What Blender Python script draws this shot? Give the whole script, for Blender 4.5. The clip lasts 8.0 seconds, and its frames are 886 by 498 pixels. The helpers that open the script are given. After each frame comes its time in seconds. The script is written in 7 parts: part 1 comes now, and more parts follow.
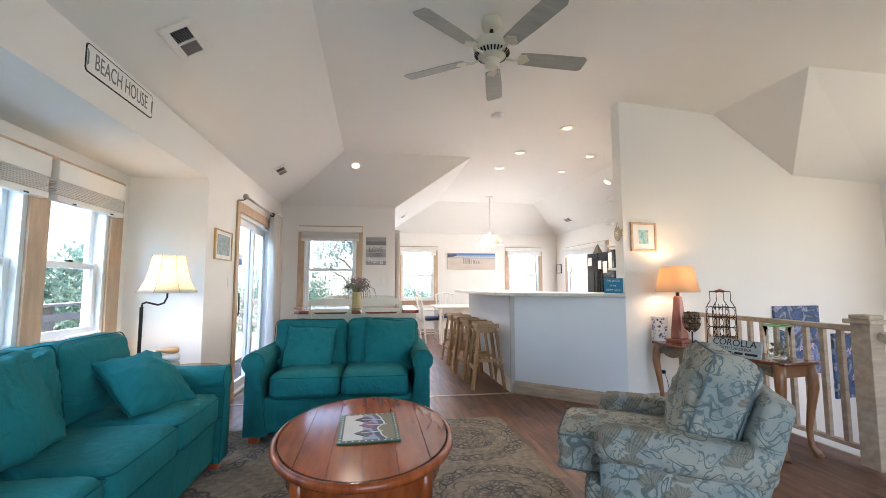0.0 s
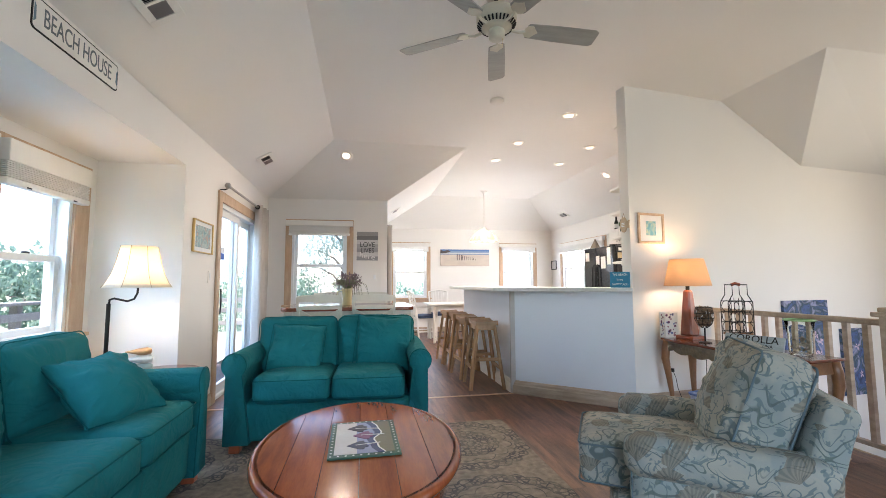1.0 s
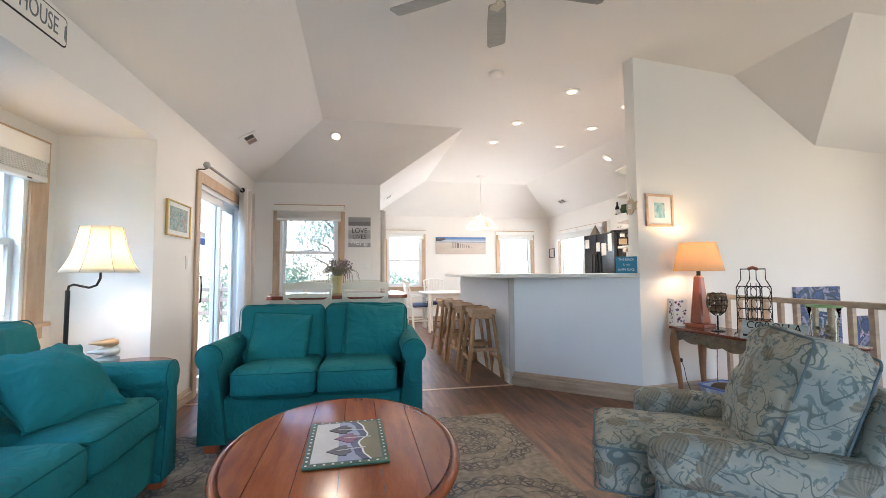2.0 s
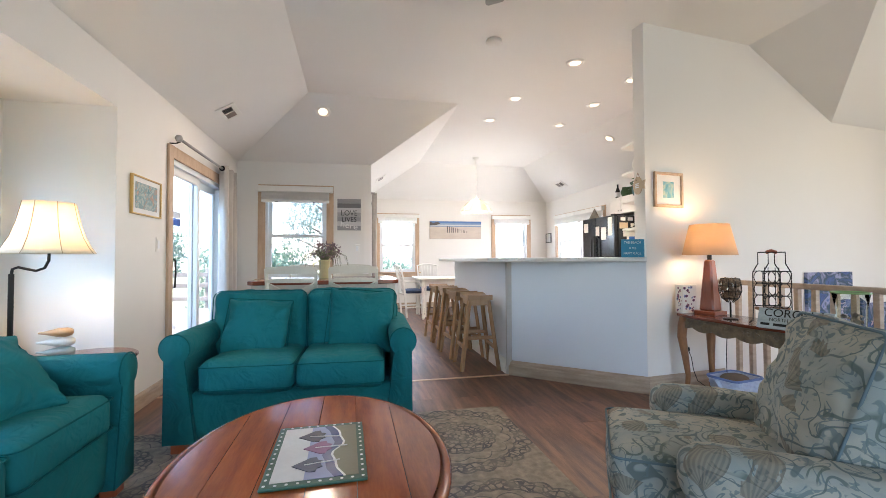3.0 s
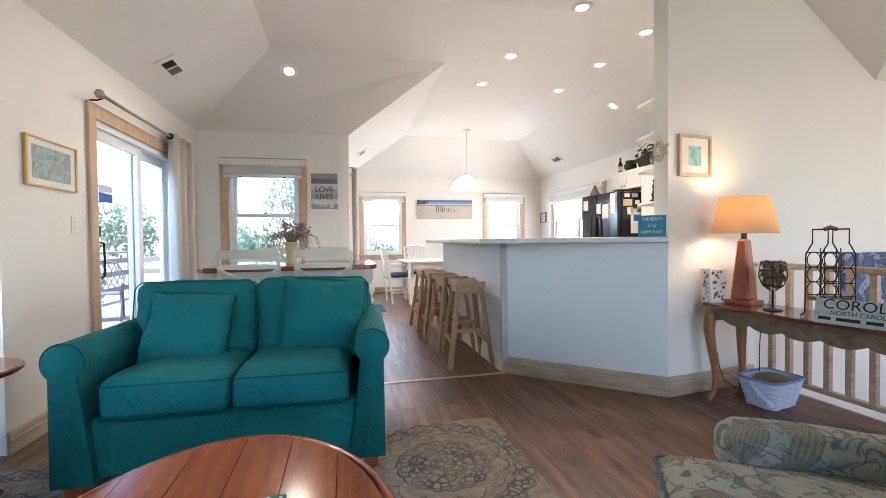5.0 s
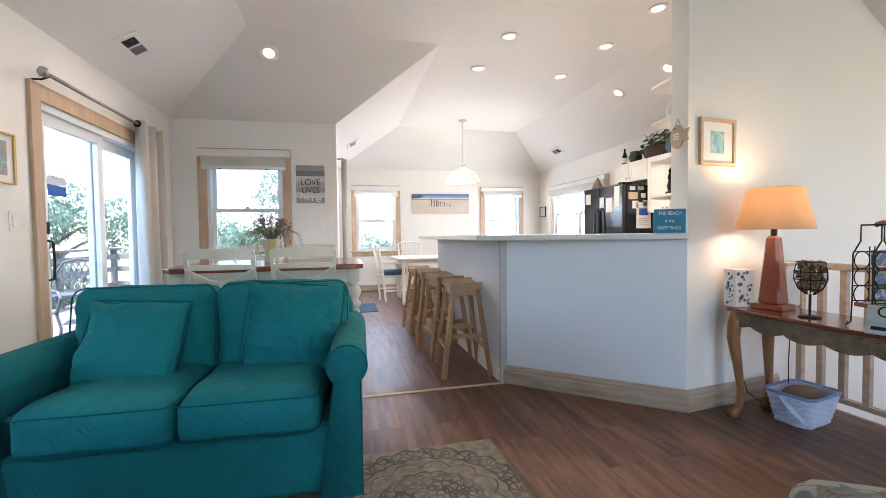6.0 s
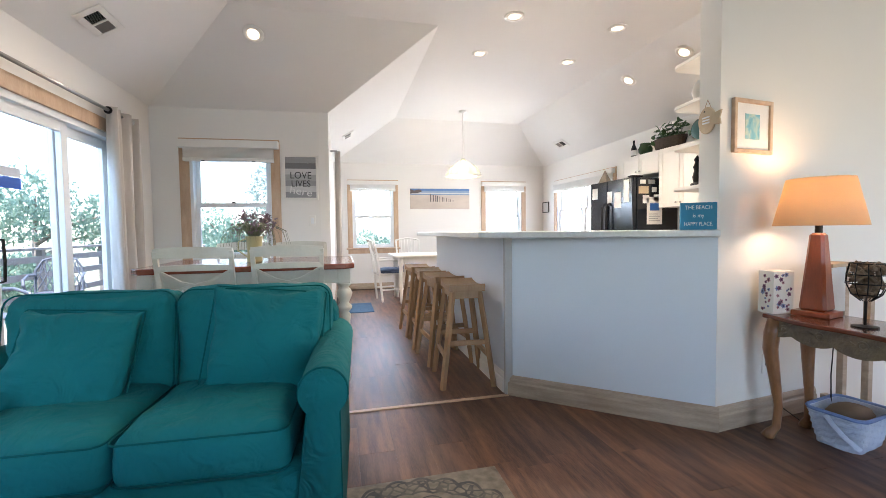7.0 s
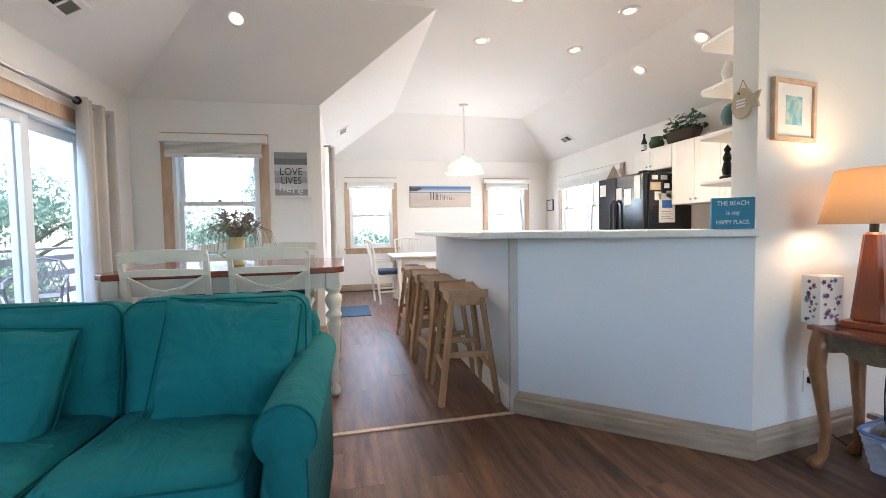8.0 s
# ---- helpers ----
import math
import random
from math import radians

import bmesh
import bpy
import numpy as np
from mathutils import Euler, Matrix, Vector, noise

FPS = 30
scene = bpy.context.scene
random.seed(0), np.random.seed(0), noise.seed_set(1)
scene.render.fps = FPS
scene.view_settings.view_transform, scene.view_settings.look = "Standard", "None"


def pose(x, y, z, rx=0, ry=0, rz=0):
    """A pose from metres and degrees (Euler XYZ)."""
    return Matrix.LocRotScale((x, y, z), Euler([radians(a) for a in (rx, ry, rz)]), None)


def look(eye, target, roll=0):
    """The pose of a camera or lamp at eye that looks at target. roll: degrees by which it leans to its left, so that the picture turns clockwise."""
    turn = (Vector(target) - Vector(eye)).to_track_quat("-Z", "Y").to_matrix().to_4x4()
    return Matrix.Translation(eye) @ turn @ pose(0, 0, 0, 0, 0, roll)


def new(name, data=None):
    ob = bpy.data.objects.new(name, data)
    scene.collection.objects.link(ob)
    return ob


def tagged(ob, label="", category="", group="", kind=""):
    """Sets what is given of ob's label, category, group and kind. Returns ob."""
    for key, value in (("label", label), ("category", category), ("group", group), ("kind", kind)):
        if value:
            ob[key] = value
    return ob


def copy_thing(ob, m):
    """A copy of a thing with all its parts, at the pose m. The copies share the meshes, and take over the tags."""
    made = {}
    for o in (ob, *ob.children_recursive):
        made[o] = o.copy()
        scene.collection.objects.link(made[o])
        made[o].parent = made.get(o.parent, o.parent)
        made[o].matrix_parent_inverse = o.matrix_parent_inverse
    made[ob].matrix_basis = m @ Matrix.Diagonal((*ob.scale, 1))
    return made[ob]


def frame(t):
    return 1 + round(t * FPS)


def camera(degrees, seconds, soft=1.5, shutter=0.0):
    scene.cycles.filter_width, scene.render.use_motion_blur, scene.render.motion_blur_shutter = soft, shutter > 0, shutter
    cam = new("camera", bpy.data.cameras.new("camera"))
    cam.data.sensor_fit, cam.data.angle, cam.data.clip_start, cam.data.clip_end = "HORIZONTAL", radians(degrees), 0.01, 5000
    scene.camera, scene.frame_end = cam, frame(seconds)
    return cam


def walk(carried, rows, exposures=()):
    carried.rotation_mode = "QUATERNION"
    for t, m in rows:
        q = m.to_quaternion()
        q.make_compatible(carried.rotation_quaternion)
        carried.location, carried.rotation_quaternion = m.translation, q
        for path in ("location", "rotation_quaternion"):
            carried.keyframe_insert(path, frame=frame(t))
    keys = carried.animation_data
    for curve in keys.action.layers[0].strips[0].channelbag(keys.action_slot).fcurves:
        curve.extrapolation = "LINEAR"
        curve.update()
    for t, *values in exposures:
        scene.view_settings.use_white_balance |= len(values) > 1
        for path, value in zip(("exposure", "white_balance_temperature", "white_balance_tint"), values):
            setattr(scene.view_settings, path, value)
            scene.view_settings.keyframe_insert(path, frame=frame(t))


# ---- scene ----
cam = camera(93.4, 8.0, soft=0.75)
PATH = [
    (0, (0.019, -0.041, 1.188), (0.347, 1.925, 1.356), -0.0),
    (0.5, (-0.01, 0.102, 1.18), (0.342, 2.064, 1.345), -0.3),
    (1, (-0.004, 0.222, 1.151), (0.371, 2.18, 1.312), -0.2),
    (1.5, (0.017, 0.349, 1.129), (0.403, 2.306, 1.272), -0.3),
    (3, (0.113, 0.728, 1.092), (0.534, 2.683, 1.139), -0.2),
    (3.5, (0.147, 0.875, 1.088), (0.579, 2.828, 1.106), -0.3),
    (4, (0.184, 1.015, 1.092), (0.626, 2.966, 1.082), -0.5),
    (4.5, (0.231, 1.134, 1.084), (0.683, 3.082, 1.057), -0.5),
    (6, (0.398, 1.582, 1.106), (0.87, 3.525, 1.038), -0.7),
    (6.5, (0.439, 1.713, 1.098), (0.912, 3.655, 1.022), -0.6),
    (7, (0.477, 1.87, 1.111), (0.949, 3.812, 1.024), -0.7),
    (7.5, (0.522, 2.002, 1.12), (0.987, 3.945, 1.031), -0.9),
    (8, (0.568, 2.137, 1.118), (1.03, 4.08, 1.025), -0.9),
]
walk(cam, [(t, look(eye, target, roll)) for t, eye, target, roll in PATH], [(0, 3.02, 6400, 16), (8, 2.96, 6150, 15)])

# ---- world, sun and large lights ----
world = bpy.data.worlds.new("world")
scene.world = world
world.use_nodes = True
wn = world.node_tree.nodes
sky = wn.new("ShaderNodeTexSky")
sky.sky_type = "NISHITA"
sky.sun_disc = False
sky.sun_elevation, sky.sun_rotation = radians(71), radians(202)
world.node_tree.links.new(sky.outputs[0], wn["Background"].inputs[0])
wn["Background"].inputs[1].default_value = 0.15


def lamp(name, kind, m, energy, colour, **extra):
    data = bpy.data.lights.new(name, kind)
    data.energy, data.color = energy, colour
    if "size" in extra:
        data.shape, data.size, data.size_y = "RECTANGLE", extra["size"][0], extra["size"][1]
    if "angle" in extra:
        data.angle = radians(extra["angle"])
    if "radius" in extra:
        data.shadow_soft_size = extra["radius"]
    ob = new(name, data)
    ob.matrix_world = m
    return ob


SKY_BLUE = (0.42, 0.70, 1.0)
lamp("sun", "SUN", look((-0.9, -2.2, 7), (0, 0, 0)), 2.3, (1.0, 0.95, 0.88), angle=0.5)
# daylight at the window heads, outside the glass
lamp("daylight_alcove", "AREA", look((-2.75, 2.0, 2.45), (-1.3, 2.0, 0.3)), 19, SKY_BLUE, size=(3.0, 0.7))
lamp("daylight_door", "AREA", look((-2.5, 5.4, 2.8), (-0.4, 5.3, 0.2)), 7, SKY_BLUE, size=(1.4, 0.8))
lamp("daylight_dining", "AREA", look((-0.63, 7.5, 2.55), (-0.63, 5.6, 0.9)), 5, SKY_BLUE, size=(0.9, 0.8))
lamp("daylight_far", "AREA", look((1.07, 10.3, 1.72), (1.07, 8, 1.1)), 3.0, (0.74, 0.88, 1.0), size=(0.74, 0.56))
lamp("daylight_far_two", "AREA", look((3.74, 10.2, 1.45), (3.74, 8, 0.9)), 3.2, (0.74, 0.88, 1.0), size=(0.74, 1.0))
lamp("daylight_kitchen", "AREA", look((4.85, 8.48, 1.48), (3, 8.48, 1.1)), 10.0, (0.96, 0.97, 1.0), size=(1.75, 1.0))
# large windows behind the camera and over the stairs
lamp("daylight_back", "AREA", look((1.3, -2.5, 1.9), (1.5, 1.0, 0.0)), 5.2, SKY_BLUE, size=(3.0, 1.9))
lamp("daylight_stair", "AREA", look((6.1, 1.2, 1.6), (4.2, 3.6, 2.3)), 5.4, (1.0, 0.80, 0.58), size=(2.2, 1.6))

# ---- materials ----


def material(name, colour, rough=0.6, metal=0.0, second=None, scale=8.0, grain=60.0, bump=0.1, mix=0.5, stretch=(1, 1, 1), vary=0.0, spec=0.5, detail=6.0, coat=0.0, sheen=0.0):
    """Two scales of noise between two colours, a fine bump, and a shade that differs from piece to piece."""
    m = bpy.data.materials.new(name)
    m.use_nodes = True
    n, l = m.node_tree.nodes, m.node_tree.links
    b = n["Principled BSDF"]
    b.inputs["Roughness"].default_value, b.inputs["Metallic"].default_value = rough, metal
    b.inputs["Specular IOR Level"].default_value = spec
    b.inputs["Coat Weight"].default_value = coat
    b.inputs["Coat Roughness"].default_value = 0.12
    b.inputs["Sheen Weight"].default_value = sheen
    second = second or tuple(c * 0.86 for c in colour)
    co = n.new("ShaderNodeTexCoord")
    mp = n.new("ShaderNodeMapping")
    mp.inputs["Scale"].default_value = stretch
    l.new(co.outputs["Object"], mp.inputs["Vector"])
    vec = mp.outputs["Vector"]
    info = n.new("ShaderNodeObjectInfo")
    if vary:
        add = n.new("ShaderNodeVectorMath")
        add.operation = "MULTIPLY_ADD"
        l.new(info.outputs["Random"], add.inputs[0])
        add.inputs[1].default_value = (37, 91, 53)
        l.new(vec, add.inputs[2])
        vec = add.outputs[0]
    big = n.new("ShaderNodeTexNoise")
    big.inputs["Scale"].default_value, big.inputs["Detail"].default_value = scale, detail
    fine = n.new("ShaderNodeTexNoise")
    fine.inputs["Scale"].default_value, fine.inputs["Detail"].default_value = grain, 4.0
    l.new(vec, big.inputs["Vector"])
    l.new(vec, fine.inputs["Vector"])
    ramp = n.new("ShaderNodeValToRGB")
    ramp.color_ramp.elements[0].position, ramp.color_ramp.elements[1].position = 0.5 - 0.5 * mix, 0.5 + 0.5 * mix
    ramp.color_ramp.elements[0].color, ramp.color_ramp.elements[1].color = (*second, 1), (*colour, 1)
    both = n.new("ShaderNodeMath")
    both.operation = "MULTIPLY_ADD"
    l.new(fine.outputs["Fac"], both.inputs[0])
    both.inputs[1].default_value = 0.35
    sub = n.new("ShaderNodeMath")
    sub.operation = "MULTIPLY_ADD"
    l.new(big.outputs["Fac"], sub.inputs[0])
    sub.inputs[1].default_value, sub.inputs[2].default_value = 0.9, -0.12
    l.new(sub.outputs[0], both.inputs[2])
    l.new(both.outputs[0], ramp.inputs["Fac"])
    out = ramp.outputs["Color"]
    if vary:
        hsv = n.new("ShaderNodeHueSaturation")
        ma = n.new("ShaderNodeMapRange")
        ma.inputs["To Min"].default_value, ma.inputs["To Max"].default_value = 1 - vary, 1 + vary
        l.new(info.outputs["Random"], ma.inputs["Value"])
        l.new(ma.outputs["Result"], hsv.inputs["Value"])
        l.new(out, hsv.inputs["Color"])
        out = hsv.outputs["Color"]
    l.new(out, b.inputs["Base Color"])
    bp = n.new("ShaderNodeBump")
    bp.inputs["Strength"].default_value, bp.inputs["Distance"].default_value = bump, 0.01
    l.new(fine.outputs["Fac"], bp.inputs["Height"])
    l.new(bp.outputs["Normal"], b.inputs["Normal"])
    return m


def glow(name, colour, strength, base=(0.9, 0.85, 0.75)):
    m = bpy.data.materials.new(name)
    m.use_nodes = True
    b = m.node_tree.nodes["Principled BSDF"]
    b.inputs["Base Color"].default_value = (*base, 1)
    b.inputs["Emission Color"].default_value, b.inputs["Emission Strength"].default_value = (*colour, 1), strength
    return m


def clear_glass(name, rough=0.0, tint=(1, 1, 1)):
    m = bpy.data.materials.new(name)
    m.use_nodes = True
    n, l = m.node_tree.nodes, m.node_tree.links
    b = n["Principled BSDF"]
    b.inputs["Base Color"].default_value = (*tint, 1)
    b.inputs["Transmission Weight"].default_value, b.inputs["Roughness"].default_value, b.inputs["IOR"].default_value = 1.0, rough, 1.1
    return m


PAINT = material("wall_paint", (0.80, 0.775, 0.73), 0.75, second=(0.77, 0.745, 0.70), scale=1.2, grain=180, bump=0.06)
CEILING = material("ceiling_paint", (0.80, 0.785, 0.75), 0.8, second=(0.77, 0.755, 0.72), scale=1.0, grain=220, bump=0.08)
# the bar's white, with the blue cast of window light put into its colour
COOL_LIT_WHITE = material("cool_lit_white", (0.73, 0.76, 0.79), 0.65, second=(0.70, 0.73, 0.76), scale=1.5, grain=160, bump=0.05)
WHITE = material("white_paint", (0.80, 0.78, 0.73), 0.45, second=(0.75, 0.73, 0.68), scale=5, grain=90, bump=0.05)
CREAM = material("cream_paint", (0.66, 0.64, 0.55), 0.4, second=(0.56, 0.53, 0.44), scale=6, grain=80, bump=0.08)
VINYL = material("vinyl_frame", (0.78, 0.80, 0.80), 0.35, second=(0.74, 0.76, 0.77), scale=4, grain=60, bump=0.03)
OAK = material("oak_trim", (0.60, 0.43, 0.29), 0.5, second=(0.45, 0.30, 0.19), scale=3.5, grain=40, bump=0.12, stretch=(6, 6, 1.2), vary=0.08, mix=0.42)
PALE_OAK = material("limed_oak", (0.51, 0.40, 0.295), 0.5, second=(0.33, 0.245, 0.175), scale=3.5, grain=40, bump=0.12, stretch=(1.2, 6, 8), vary=0.06, mix=0.4)
FLOORWOOD = material("vinyl_plank", (0.20, 0.097, 0.054), 0.38, second=(0.056, 0.027, 0.017), scale=3.0, grain=30, bump=0.1, stretch=(7, 0.8, 1), vary=0.20, mix=0.34, spec=0.4)
PINE = material("varnished_pine", (0.36, 0.082, 0.018), 0.15, second=(0.21, 0.042, 0.011), scale=3.2, grain=30, bump=0.006, stretch=(7, 0.9, 1), vary=0.18, spec=0.35, coat=0.2, mix=0.36)
CHERRY = material("cherry_top", (0.20, 0.050, 0.024), 0.2, second=(0.11, 0.028, 0.014), scale=3, grain=30, bump=0.06, stretch=(0.9, 7, 1), vary=0.1, coat=0.4)
STOOLWOOD = material("stool_wood", (0.42, 0.26, 0.135), 0.42, second=(0.30, 0.17, 0.08), scale=4, grain=35, bump=0.1, stretch=(5, 5, 0.9), vary=0.15)
CONSOLEWOOD = material("console_wood", (0.29, 0.13, 0.052), 0.3, second=(0.16, 0.068, 0.028), scale=5, grain=40, bump=0.12, stretch=(4, 1, 1))
CARVED = material("carved_oak", (0.22, 0.155, 0.085), 0.5, second=(0.065, 0.052, 0.036), scale=24, grain=70, bump=0.6, mix=0.6)
LAMPWOOD = material("lamp_wood", (0.34, 0.085, 0.03), 0.3, second=(0.22, 0.05, 0.018), scale=4, grain=40, bump=0.06, stretch=(5, 5, 0.8))
TEAL = material("teal_canvas", (0.009, 0.160, 0.172), 0.92, second=(0.006, 0.125, 0.138), scale=2.2, grain=420, bump=0.16, spec=0.2)
# soft rumples in the loose covers
tn, tl = TEAL.node_tree.nodes, TEAL.node_tree.links
rumple, rumple_bump = tn.new("ShaderNodeTexNoise"), tn.new("ShaderNodeBump")
rumple.inputs["Scale"].default_value, rumple.inputs["Detail"].default_value, rumple.inputs["Distortion"].default_value = 7.0, 2.0, 1.8
rumple_bump.inputs["Strength"].default_value, rumple_bump.inputs["Distance"].default_value = 0.55, 0.035
tl.new([x for x in tn if x.bl_idname == "ShaderNodeTexCoord"][0].outputs["Object"], rumple.inputs["Vector"])
tl.new(rumple.outputs["Fac"], rumple_bump.inputs["Height"])
tl.new(rumple_bump.outputs["Normal"], [x for x in tn if x.bl_idname == "ShaderNodeBump" and x != rumple_bump][0].inputs["Normal"])
TEAL_DARK = material("teal_piping", (0.004, 0.10, 0.105), 0.95, scale=10, grain=300, spec=0.1)
BLACK = material("black_metal", (0.018, 0.017, 0.016), 0.45, 0.6, scale=12, grain=120)
BRASS = material("gilt", (0.62, 0.42, 0.16), 0.35, 0.8, scale=12, grain=120)
STEEL = material("brushed_steel", (0.45, 0.44, 0.42), 0.35, 0.9, scale=12, grain=150)
LINEN = material("curtain_linen", (0.54, 0.50, 0.45), 0.9, second=(0.47, 0.43, 0.39), scale=4, grain=260, bump=0.2)
COUNTER = material("counter_laminate", (0.70, 0.69, 0.66), 0.3, second=(0.60, 0.59, 0.57), scale=40, grain=200, bump=0.02)
# slight navy in the black stands in for the window's sheen on the refrigerator
FRIDGE = material("black_enamel", (0.010, 0.014, 0.021), 0.12, scale=4, grain=400, bump=0.04)
PAPER = material("paper", (0.80, 0.80, 0.78), 0.8, scale=8, grain=90)
DARKJOINT = material("floor_underlay", (0.045, 0.020, 0.011), 0.7)
DECKWOOD_GREY = material("driftwood", (0.26, 0.22, 0.17), 0.7, second=(0.15, 0.12, 0.09), scale=9, grain=60)
GLASS = clear_glass("window_glass")

# ---- mesh helpers ----


def part(name, bm, mat, parent=None, label="", smooth=False):
    """Links a bmesh as one mesh object under a thing or part."""
    me = bpy.data.meshes.new(name)
    bmesh.ops.recalc_face_normals(bm, faces=bm.faces)
    bm.to_mesh(me)
    bm.free()
    for m in (mat if isinstance(mat, (list, tuple)) else [mat]):
        me.materials.append(m)
    if smooth:
        for p in me.polygons:
            p.use_smooth = True
    ob = new(name, me)
    if parent is not None:
        ob.parent = parent
    if label:
        tagged(ob, label)
    return ob


def thing(name, m, label, category, group="", kind=""):
    ob = new(name)
    ob.empty_display_size = 0.1
    ob.matrix_basis = m
    return tagged(ob, label, category, group, kind)


def box(x0, x1, y0, y1, z0, z1, bevel=0.0, bm=None, segs=2, turn=None):
    bm = bm or bmesh.new()
    out = bmesh.ops.create_cube(bm, size=1)
    m = Matrix.Translation(((x0 + x1) / 2, (y0 + y1) / 2, (z0 + z1) / 2)) @ Matrix.Diagonal((abs(x1 - x0), abs(y1 - y0), abs(z1 - z0), 1))
    bmesh.ops.transform(bm, matrix=(turn @ m if turn else m), verts=out["verts"])
    if bevel:
        edges = list({e for v in out["verts"] for e in v.link_edges})
        bmesh.ops.bevel(bm, geom=edges, offset=bevel, segments=segs, affect="EDGES", profile=0.5)
    return bm


def lathe(profile, segs=24, bm=None, centre=(0, 0)):
    """Turns a list of (radius, height) round the upright axis."""
    bm = bm or bmesh.new()
    rings = []
    for r, z in profile:
        rings.append([bm.verts.new((centre[0] + max(r, 1e-4) * math.cos(2 * math.pi * i / segs), centre[1] + max(r, 1e-4) * math.sin(2 * math.pi * i / segs), z)) for i in range(segs)])
    for a, b in zip(rings, rings[1:]):
        for i in range(segs):
            bm.faces.new((a[i], a[(i + 1) % segs], b[(i + 1) % segs], b[i]))
    bm.faces.new(rings[0][::-1])
    bm.faces.new(rings[-1])
    return bm


def sweep(points, radius, segs=8, bm=None, square=False, flat=1.0):
    """A tube along points; radius may be a list."""
    bm = bm or bmesh.new()
    pts = [Vector(p) for p in points]
    radii = radius if isinstance(radius, (list, tuple)) else [radius] * len(pts)
    rings, side = [], None
    for i, p in enumerate(pts):
        d = (pts[min(i + 1, len(pts) - 1)] - pts[max(i - 1, 0)]).normalized()
        if side is None:
            side = d.cross(Vector((0, 0, 1)))
            side = side.normalized() if side.length > 1e-3 else Vector((1, 0, 0))
        side = (side - d * side.dot(d)).normalized()
        up = side.cross(d)
        n = 4 if square else segs
        off = math.pi / 4 if square else 0
        rings.append([bm.verts.new(p + radii[i] * (side * math.cos(off + 2 * math.pi * k / n) + flat * up * math.sin(off + 2 * math.pi * k / n))) for k in range(n)])
    for a, b in zip(rings, rings[1:]):
        n = len(a)
        for k in range(n):
            bm.faces.new((a[k], a[(k + 1) % n], b[(k + 1) % n], b[k]))
    bm.faces.new(rings[0][::-1])
    bm.faces.new(rings[-1])
    return bm


def prism(outline, z0, z1, bm=None, bevel=0.0):
    """An upright prism over a plan outline."""
    bm = bm or bmesh.new()
    face = bm.faces.new([bm.verts.new((x, y, z0)) for x, y in outline])
    up = bmesh.ops.extrude_face_region(bm, geom=[face])
    bmesh.ops.translate(bm, vec=(0, 0, z1 - z0), verts=[g for g in up["geom"] if isinstance(g, bmesh.types.BMVert)])
    if bevel:
        bmesh.ops.bevel(bm, geom=[e for e in bm.edges if abs(e.verts[0].co.z - e.verts[1].co.z) < 1e-6], offset=bevel, segments=3, affect="EDGES", profile=0.5)
    return bm


def soft_box(w, d, h, r=0.05, puff=(0, 0, 0.02), cuts=14, crease=0.004, seed=0, pinch=0.0, pucker=0.0, m=None):
    """An upholstered block round its centre: rounded edges, swollen faces, slight wrinkles, drawn-out corners."""
    bm = bmesh.new()
    bmesh.ops.create_cube(bm, size=2)
    bmesh.ops.subdivide_edges(bm, edges=list(bm.edges), cuts=cuts, use_grid_fill=True)
    verts = list(bm.verts)
    half = Vector((w / 2, d / 2, h / 2))
    for v in verts:
        u = v.co.copy()
        p = Vector((u.x * half.x, u.y * half.y, u.z * half.z))
        inner = Vector([max(-half[i] + r, min(half[i] - r, p[i])) for i in range(3)])
        off = p - inner
        if off.length > 1e-6:
            p = inner + off.normalized() * min(r, off.length if off.length < r else r)
        for i in range(3):
            j, k = (i + 1) % 3, (i + 2) % 3
            p[i] += puff[i] * u[i] * max(0, 1 - u[j] ** 2) ** 0.7 * max(0, 1 - u[k] ** 2) ** 0.7
        if pinch:
            c = (abs(u.x) * abs(u.z)) ** 6
            p.y *= 1 - 0.6 * c
            p.x *= 1 - pinch * (1 - abs(u.z) ** 4) * abs(u.x) ** 2 * 0.4
            p.z *= 1 - pinch * (1 - abs(u.x) ** 4) * abs(u.z) ** 2 * 0.4
        if pucker:
            # short folds drawn in by the seam
            ring = max(abs(u.x), abs(u.z))
            a = math.atan2(u.z, u.x)
            wave = math.sin(a * 19 + 4 * noise.noise(Vector((a * 2, seed, 0)))) + 0.7 * noise.noise(Vector((math.cos(a) * 9, math.sin(a) * 9, seed)))
            p.y += math.copysign(1, u.y) * pucker * wave * ring ** 3 * (1 - ring ** 14) * min(1, abs(u.y) * 2)
        q = p * 6 + Vector((seed * 7.3, seed * 3.1, seed))
        p += crease * Vector((noise.noise(q), noise.noise(q + Vector((31, 0, 0))), noise.noise(q + Vector((0, 57, 0)))))
        q = p * 15 + Vector((seed * 2.3, seed * 5.1, seed))
        p += 0.35 * crease * Vector((noise.noise(q), noise.noise(q + Vector((31, 0, 0))), noise.noise(q + Vector((0, 57, 0)))))
        v.co = p
    if m is not None:
        bmesh.ops.transform(bm, matrix=m, verts=list(verts))
    return bm


def written(name, text, size, mat, m, parent, depth=0.002, align="CENTER", squeeze=1.0):
    """Raised lettering in the built-in font, facing its own +z."""
    cu = bpy.data.curves.new(name, "FONT")
    cu.body, cu.size, cu.extrude, cu.align_x, cu.align_y = text, size, depth, align, "CENTER"
    tmp = new(name + "_outline", cu)
    me = bpy.data.meshes.new_from_object(tmp.evaluated_get(bpy.context.evaluated_depsgraph_get()))
    bpy.data.objects.remove(tmp)
    me.materials.clear()
    me.materials.append(mat)
    ob = new(name, me)
    ob.parent = parent
    ob.matrix_basis = m @ Matrix.Diagonal((squeeze, 1, 1, 1))
    return ob


